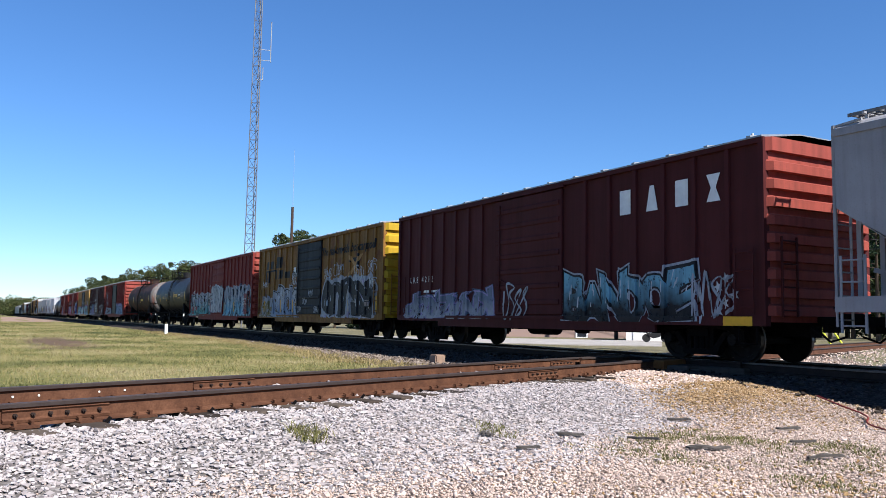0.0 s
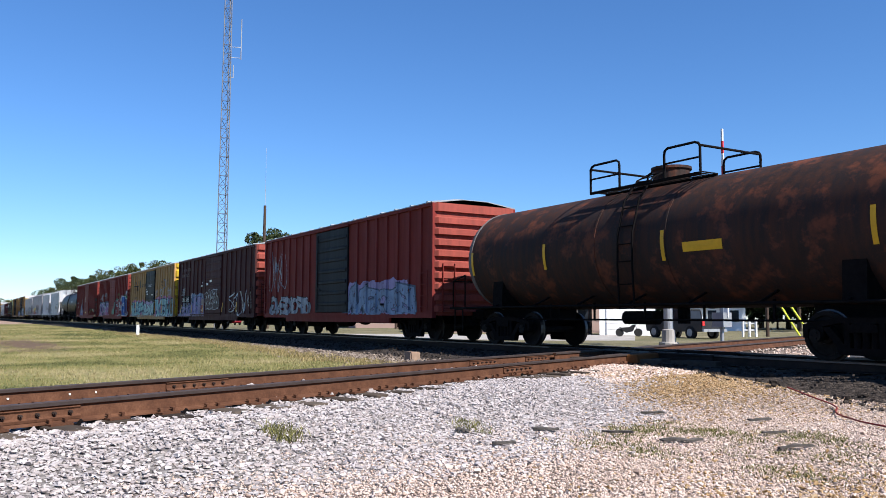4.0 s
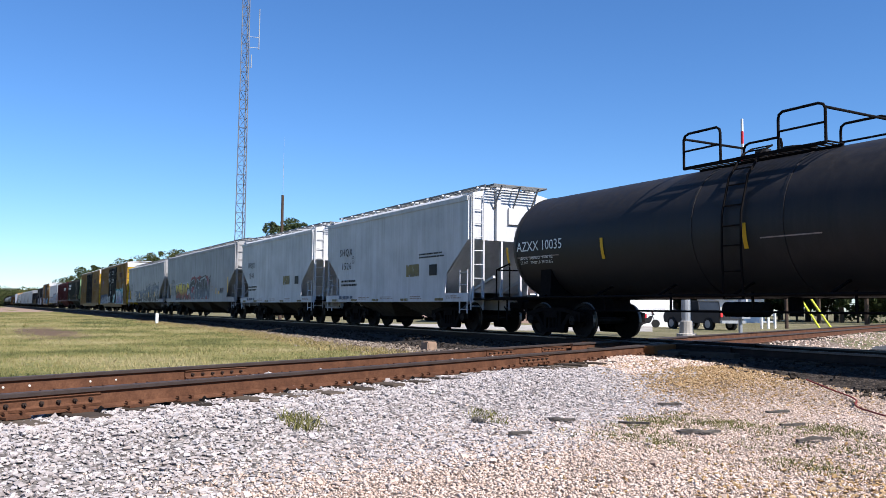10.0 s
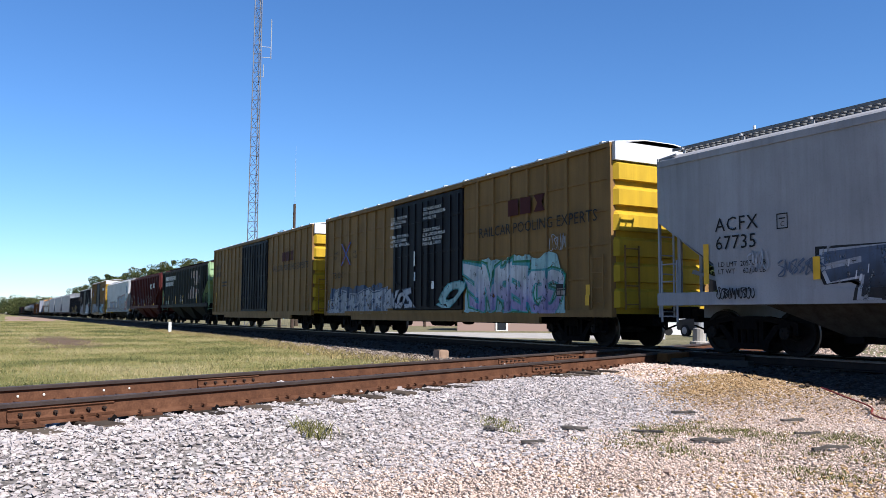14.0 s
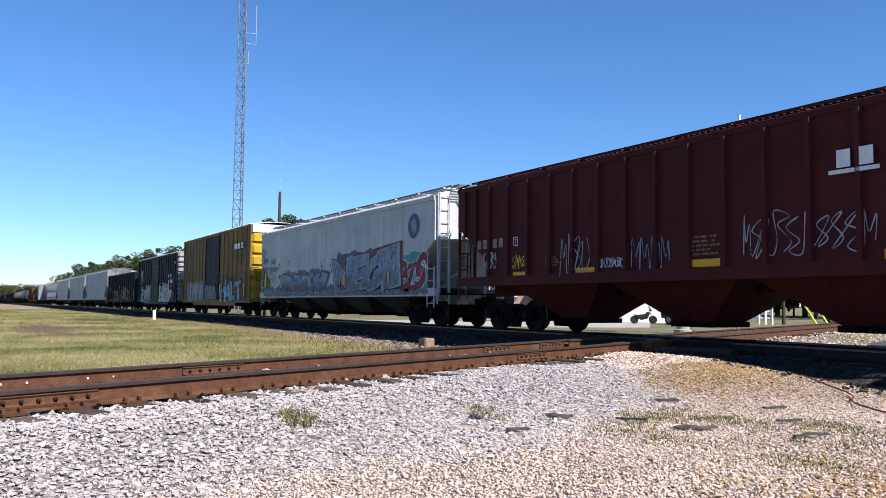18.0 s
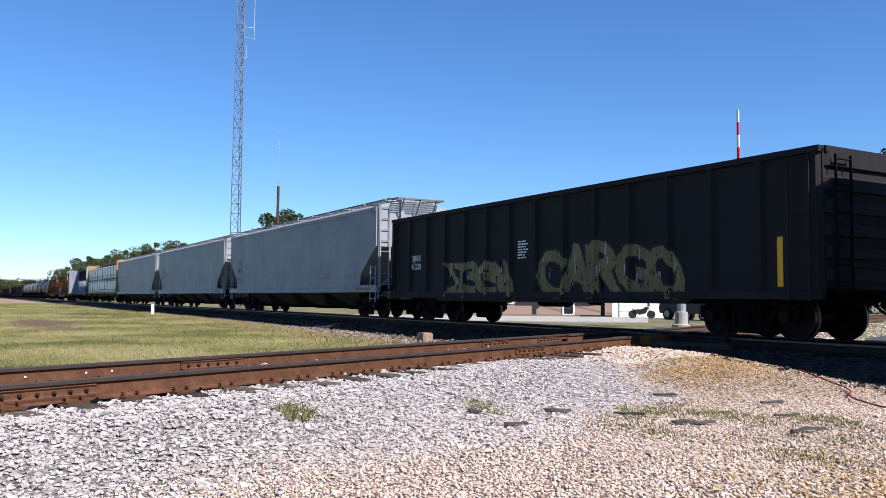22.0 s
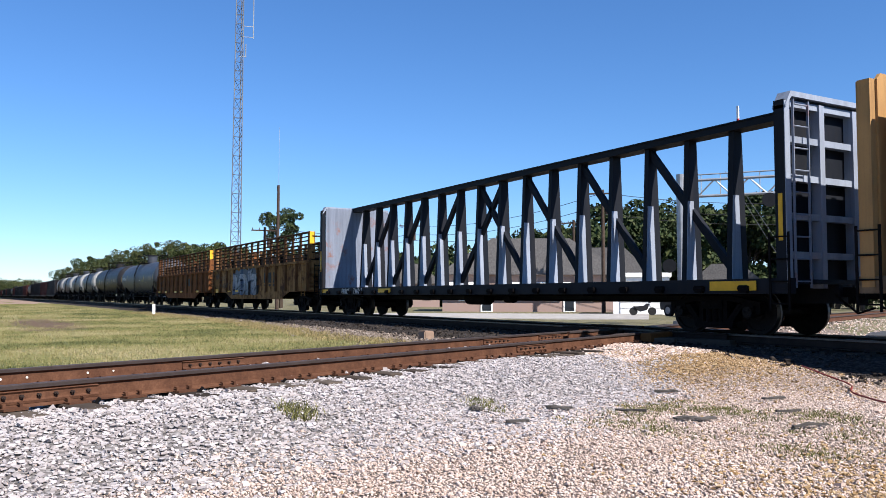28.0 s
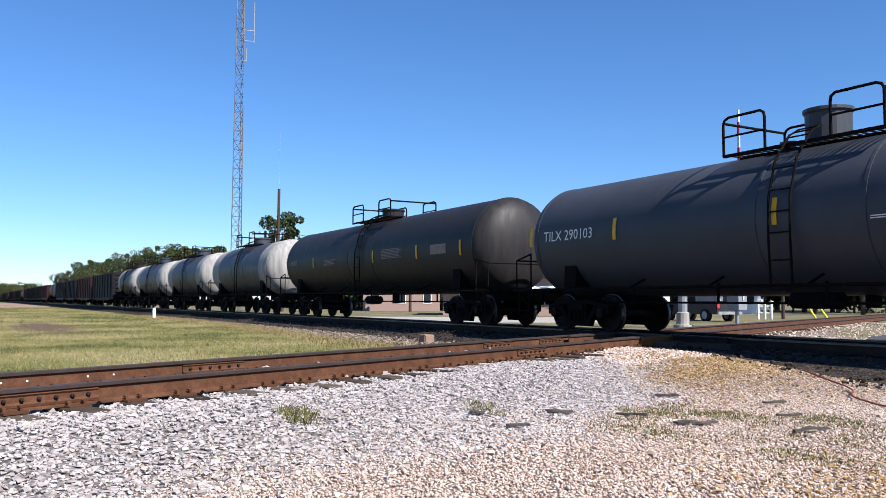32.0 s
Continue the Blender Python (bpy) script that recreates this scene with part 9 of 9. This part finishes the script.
def pickup(deg, dist, turn, mat, label):
    x, y = at_angle(deg, dist)
    t = thing("pickup_truck", label, "pickup truck", at=pose(x, y, -0.48, 0, 0, turn))
    bm = bmesh.new()
    prism(bm, [(-2.65, 0.45), (2.6, 0.42), (2.68, 0.8), (2.6, 1.08), (1.15, 1.16), (-2.65, 1.16)], -0.92, 0.92)
    bmesh.ops.bevel(bm, geom=bm.edges[:], offset=0.05, segments=2, affect="EDGES")
    part("body", fix(bm), mat, t)
    bm = bmesh.new()
    prism(bm, [(-0.75, 1.15), (1.2, 1.15), (0.62, 1.74), (-0.62, 1.76)], -0.8, 0.8)
    bmesh.ops.bevel(bm, geom=bm.edges[:], offset=0.04, segments=2, affect="EDGES")
    part("cabin", fix(bm), "tint", t, "dark glazed cab")
    bm = bmesh.new()
    box(bm, -0.66, 0.64, -0.76, 0.76, 1.74, 1.82)
    part("roof", bm, mat, t)
    for u in (-0.72, 0.12, 1.0):
        for s in (-0.8, 0.8):
            bm = bmesh.new()
            bar(bm, (u, s, 1.14), (u * 0.86, s * 0.98, 1.76), 0.07)
            part("pillar", bm, mat, t)
    bm = bmesh.new()
    box(bm, -2.5, -0.85, -0.78, 0.78, 1.12, 1.17)
    part("bed_floor", bm, "sig_black", t)
    for s in (-1, 1):
        bm = bmesh.new()
        box(bm, -2.62, -0.8, s * 0.9 - 0.05, s * 0.9 + 0.05, 1.15, 1.24)
        part("bed_rail", bm, mat, t)
        bm = bmesh.new()
        box(bm, -2.69, -2.64, s * 0.8 - 0.08, s * 0.8 + 0.08, 0.82, 1.1)
        part("tail_light", bm, "sig_red", t)
    bm = bmesh.new()
    box(bm, -2.8, -2.64, -0.9, 0.9, 0.45, 0.62)
    part("bumper", bm, "steel", t, "chrome bumper")
    for wx in (-1.65, 1.75):
        for wy in (-0.85, 0.85):
            bm = bmesh.new()
            lathe(bm, [(-0.13, 0.24), (-0.13, 0.39), (0.13, 0.39), (0.13, 0.24)], 18, "y", (wx, wy, 0.39))
            w = part("wheel", fix(bm), "rubber", t)
            bm = bmesh.new()
            lathe(bm, [(-0.14, 0.05), (-0.14, 0.24), (0.14, 0.24), (0.14, 0.05)], 14, "y", (wx, wy, 0.39))
            part("rim", fix(bm), "steel", w)
    return t


pickup(47.2, 54, 173, "car_gray", "dark gray pickup truck parked by the white garage")
red_car = parked_car(44.3, 49, 35, "car_red", "red hatchback driving along the far road")
dark_red_car = parked_car(33.0, 60, 30, "car_maroon", "dark red sedan driving along the far road")
dark_car = parked_car(36.0, 54, 30, "car_dark", "dark utility car driving along the far road")


def crossing_signal():
    """The road crossing's gate, standing open, and its cantilever with lamps."""
    x, y = at_angle(49.6, 36)
    t = thing("crossing_gate", "raised red and white striped crossing gate arm on its mast", "crossing gate", at=(x, y, -0.5))
    bm = bmesh.new()
    rod(bm, (0, 0, 0), (0, 0, 2.6), 0.08, 10)
    box(bm, -0.3, 0.3, -0.25, 0.25, 0.9, 1.5)
    part("mast", bm, "steel", t)
    n = 15
    for k in range(n):
        bm = bmesh.new()
        z0, z1 = 1.3 + 7.9 * k / n, 1.3 + 7.9 * (k + 1) / n
        w = 0.1 - 0.06 * k / n
        box(bm, 0.25 - w, 0.25 + w, -0.03, 0.03, z0, z1)
        part("arm_stripe", bm, "sig_red" if k % 2 else "white_wall", t)
    x, y = at_angle(46.2, 37)
    c_ = thing("signal_cantilever", "galvanised cantilever with flashing lamps over the road", "crossing signal", at=pose(x, y, -0.5, 0, 0, 35))
    bm = bmesh.new()
    rod(bm, (0, 0, 0), (0, 0, 6.6), 0.2, 12)
    part("mast", bm, "steel", c_)
    bm = bmesh.new()
    lathe(bm, [(0.0, 0.42), (0.22, 0.42), (0.24, 0.3), (0.75, 0.28), (0.78, 0.22)], 14, "z", (0, 0, 0))
    part("footing", fix(bm), "concrete", c_)
    bm = bmesh.new()
    for z in (5.6, 6.3):
        rod(bm, (0, 0, z), (5.6, 0, z), 0.06, 8)
    for k in range(8):
        rod(bm, (0.7 * k, 0, 5.6 if k % 2 else 6.3), (0.7 * (k + 1), 0, 6.3 if k % 2 else 5.6), 0.035, 6)
    part("truss", bm, "steel", c_)
    bm = bmesh.new()
    rod(bm, (0, 0.4, 6.6), (5.6, 0.4, 6.6), 0.03, 6)
    for k in range(8):
        rod(bm, (0.8 * k, 0.4, 5.6), (0.8 * k, 0.4, 6.6), 0.02, 6)
    part("handrail", bm, "steel", c_)
    for u in (3.6, 4.3, 4.9, 5.4):
        bm = bmesh.new()
        lathe(bm, [(-0.03, 0.3), (0.0, 0.3), (0.0, 0.12), (0.15, 0.1)], 16, "y", (u, -0.2, 5.3))
        part("lamp", fix(bm), "sig_black", c_, "black round signal lamp hood")
    bm = bmesh.new()
    lathe(bm, [(2.6, 0.12), (3.0, 0.12)], 12, "z", (0, 0, 0))
    part("bell", fix(bm), "steel", c_)
    for u in (-0.5, 0.5):
        bm = bmesh.new()
        lathe(bm, [(-0.03, 0.3), (0.0, 0.3), (0.0, 0.12), (0.15, 0.1)], 16, "y", (u, -0.2, 2.6))
        part("lamp", fix(bm), "sig_black", c_, "black round signal lamp hood")


crossing_signal()


def motorcycle(deg, dist):
    x, y = at_angle(deg, dist)
    t = thing("motorcycle", "black parked motorcycle before the white shed", "motorcycle", at=pose(x, y, -0.42, 0, 0, 55) @ Matrix.Scale(0.85, 4))
    for wx in (-0.7, 0.7):
        bm = bmesh.new()
        lathe(bm, [(-0.05, 0.22), (-0.06, 0.31), (0.06, 0.31), (0.05, 0.22)], 18, "y", (wx, 0, 0.31))
        part("wheel", fix(bm), "rubber", t)
    bm = bmesh.new()
    prism(bm, [(-0.75, 0.72), (-0.4, 0.66), (0.1, 0.7), (0.3, 0.92), (0.5, 0.85), (0.3, 0.4), (-0.2, 0.28), (-0.5, 0.45)], -0.13, 0.13)
    bmesh.ops.bevel(bm, geom=bm.edges[:], offset=0.03, segments=1, affect="EDGES")
    part("body", fix(bm), "sig_black", t)
    bm = bmesh.new()
    rod(bm, (0.7, 0, 0.31), (0.42, 0, 1.05), 0.035, 8)
    rod(bm, (0.38, -0.36, 1.1), (0.38, 0.36, 1.1), 0.02, 8)
    part("fork", bm, "steel", t)
    bm = bmesh.new()
    prism(bm, [(0.5, 0.95), (0.62, 0.95), (0.4, 1.35), (0.36, 1.35)], -0.2, 0.2)
    part("windscreen", fix(bm), "tint", t)


motorcycle(43.6, 55)


def guy_guard(deg, dist, lean):
    x, y = at_angle(deg, dist)
    t = thing("guy_guard", "slanted yellow plastic guard on a guy wire", "guy wire", "guards on guy wires", (x, y, -0.5))
    side = Vector((math.sin(radians(deg)), math.cos(radians(deg)), 0)) * lean
    bm = bmesh.new()
    rod(bm, (0, 0, 0), (side.x * 1.7, side.y * 1.7, 2.1), 0.055, 8)
    part("guard", bm, "guy_yellow", t)
    bm = bmesh.new()
    rod(bm, (side.x * 1.6, side.y * 1.6, 2.0), (side.x * 7, side.y * 7, 8.8), 0.012, 5)
    part("wire", bm, "tower", t)


guy_guard(55.2, 50, -0.75)
guy_guard(54.5, 51, -0.7)


def rail_fence(deg0, deg1, dist, n):
    """A low white fence of posts and two rails."""
    p, q = Vector((*at_angle(deg0, dist), -0.5)), Vector((*at_angle(deg1, dist), -0.5))
    t = thing("white_fence", "low white post and rail fence past the road", "fence", at=tuple(p))
    for k in range(n):
        o = (q - p) * (k / (n - 1))
        bm = bmesh.new()
        box(bm, o.x - 0.06, o.x + 0.06, o.y - 0.06, o.y + 0.06, 0, 1.1)
        part("post", bm, "white_wall", t)
    for z in (0.5, 0.95):
        bm = bmesh.new()
        bar(bm, (0, 0, z), tuple((q - p) + Vector((0, 0, z))), 0.05, 0.1)
        part("rail", bm, "white_wall", t)


rail_fence(50.9, 51.7, 60, 3)
wood_pole(52.4, 60, 6.0, "plain dark wooden post by the far road", False, 0, 0.12)
wood_pole(41.0, 64, 9.6, "wooden utility pole before the brick house", True)
wood_pole(60.5, 70, 9.5, "wooden utility pole by the crossing road", True)


def wires():
    """Cables strung from pole to pole behind the train."""
    ends = [at_angle(17.6, 76) + (7.2,), at_angle(27.6, 90) + (8.6,), at_angle(41.0, 64) + (8.8,), at_angle(60.5, 70) + (8.7,)]
    for k in range(len(ends) - 1):
        for off in (0.0, -0.9, -1.6):
            a, b = Vector(ends[k]), Vector(ends[k + 1])
            cu = bpy.data.curves.new("power_cable", "CURVE")
            cu.dimensions, cu.bevel_depth, cu.bevel_resolution = "3D", 0.022, 1
            sp = cu.splines.new("POLY")
            sp.points.add(12)
            for i, pt in enumerate(sp.points):
                u = i / 12
                v = a.lerp(b, u)
                pt.co = (v.x, v.y, v.z + off - 4 * u * (1 - u) * 0.9, 1)
            cu.materials.append(M["sig_black"])
            tagged(new("power_cable", cu), "thin black cable slung between utility poles", "cable", "cables between the poles")


wires()


# ---- small things on the ground ----
def marker_post():
    t = thing("marker_post", "small white marker post standing in the grass", "post", at=(-54.0, -4.1, -0.5))
    bm = bmesh.new()
    prism(bm, [(-0.12, 0), (0.12, 0), (0.1, 0.45), (0.05, 0.72), (-0.05, 0.72), (-0.1, 0.45)], -0.08, 0.08)
    part("post_body", fix(bm), "white_wall", t)


marker_post()
t = thing("stone_block", "tan square stone block at the foot of the bed", "block", at=pose(-19.77, -3.26, -0.62, 0, 0, 10))
bm = bmesh.new()
box(bm, -0.15, 0.15, -0.17, 0.17, 0, 0.42)
bmesh.ops.bevel(bm, geom=bm.edges[:], offset=0.025, segments=2, affect="EDGES")
part("block_body", bm, "block", t)


def debris(x, y, l, w, turn, label):
    t = thing("board_scrap", label, "debris", "scraps lying on the gravel", pose(x, y, float(ground_z(x, y)) + 0.03, random.uniform(-2, 2), random.uniform(-2, 2), turn))
    bm = bmesh.new()
    rnd = random.Random(int(x * 100))
    n = 7
    top = [(-l / 2 + l * k / n, w / 2 * rnd.uniform(0.25, 1.0)) for k in range(n + 1)]
    low = [(-l / 2 + l * k / n, -w / 2 * rnd.uniform(0.5, 1.0)) for k in range(n + 1)]
    pl = low + top[::-1]
    a = [bm.verts.new((p[0], p[1], 0.0)) for p in pl]
    for v in a:
        v.co.z = 0.006 * math.cos(v.co.x * 17 + x * 5) * (1 + 4 * v.co.y)
    b = [bm.verts.new((p[0], p[1], 0.014 + 0.006 * math.cos(p[0] * 17 + x * 5) * (1 + 4 * p[1]) + rnd.uniform(0, 0.014))) for p in pl]
    bm.faces.new(a[::-1])
    bm.faces.new(b)
    for i in range(len(pl)):
        bm.faces.new((a[i], a[(i + 1) % len(pl)], b[(i + 1) % len(pl)], b[i]))
    part("board", fix(bm), "slab", t)


for (x, y, l, w, turn) in ((-5.93, -7.77, 0.42, 0.14, 66), (-6.7, -7.91, 0.34, 0.08, 30), (-7.88, -6.21, 0.3, 0.07, 55), (-6.64, -5.68, 0.3, 0.09, 75), (-5.75, -6.59, 0.3, 0.05, 76), (-5.04, -7.2, 0.38, 0.05, 74), (-7.19, -8.5, 0.28, 0.1, 60), (-6.53, -9.52, 0.22, 0.07, 65), (-7.22, -9.55, 0.13, 0.1, 30), (-12.2, -1.46, 0.4, 0.09, 40)):
    debris(x, y, l, w, turn, "dark weathered scrap of board lying on gravel")


def cable():
    pts = [(-8.3, -2.9), (-7.67, -3.25), (-7.11, -3.51), (-6.67, -4.12), (-6.13, -4.62), (-5.63, -5.01), (-4.6, -5.3)]
    cu = bpy.data.curves.new("cable", "CURVE")
    cu.dimensions, cu.bevel_depth = "3D", 0.011
    sp = cu.splines.new("BEZIER")
    sp.bezier_points.add(len(pts) - 1)
    for b, (x, y) in zip(sp.bezier_points, pts):
        b.co = (x, y, float(ground_z(x, y)) + 0.05)
        b.handle_left_type = b.handle_right_type = "AUTO"
    cu.materials.append(M["cable"])
    tagged(new("cable", cu), "thin red cable snaking over the gravel", "cable")


cable()


# ---- what moves ----
def train_shift(t):
    """Metres the train has rolled since the start; it slows a little."""
    return 17.44 * t - 0.0098 * t * t


def motions():
    for car, middle in CARS:
        walk(car, [(t, pose(middle + train_shift(t), 0, 0)) for t in (0, 4, 8, 12, 16, 20, 24, 28, 32)])
    # three cars on the road behind, which bends towards the crossing
    for car, stops in ((red_car, ((0, 66, 59), (5.5, 54.5, 59), (6.8, 52.4, 60), (8, 49.4, 60), (9.6, 45.0, 61), (10, 44.2, 61), (12, 40.3, 65), (14.5, 33.6, 71), (17, 26.4, 79), (21, 17, 105), (32, 9, 188))),
                       (dark_red_car, ((0, 9, 175), (5, 21, 105), (6.4, 32.5, 75), (7.6, 40.4, 68), (8, 43.8, 65), (8.8, 49.3, 61), (9.2, 53, 60), (11, 68, 62), (20, 84, 112), (32, 87, 200))),
                       (dark_car, ((0, 12, 138), (10, 18, 100), (12.5, 26, 78), (14.5, 36, 68), (17, 53.6, 54), (18, 57, 52), (20, 64, 52), (25, 80, 56), (32, 88, 75)))):
        rows = []
        for k, (t, deg, dist) in enumerate(stops):
            x, y = at_angle(deg, dist)
            p = at_angle(*stops[max(0, k - 1)][1:])
            q = at_angle(*stops[min(len(stops) - 1, k + 1)][1:])
            way = Vector((q[0] - p[0], q[1] - p[1])).normalized() + 0.8 * Vector((-x, EYE.y - y)).normalized()
            rows.append((t, pose(x, y, -0.42, 0, 0, math.degrees(math.atan2(way.y, way.x)))))
        walk(car, rows)
    # every wheel turns alike: one set is keyed, and all share its turning
    first = WHEELS[0]
    turns = []
    for k in range(0, 32 * FPS + 1):
        t = k / FPS
        turns.append((t, Matrix.Rotation(train_shift(t) / R_WHEEL, 4, "Y")))
    walk(first, turns)
    for w in WHEELS[1:]:
        w.rotation_mode = "QUATERNION"
        w.animation_data_create()
        w.animation_data.action = first.animation_data.action
        w.animation_data.action_slot = first.animation_data.action_slot


motions()
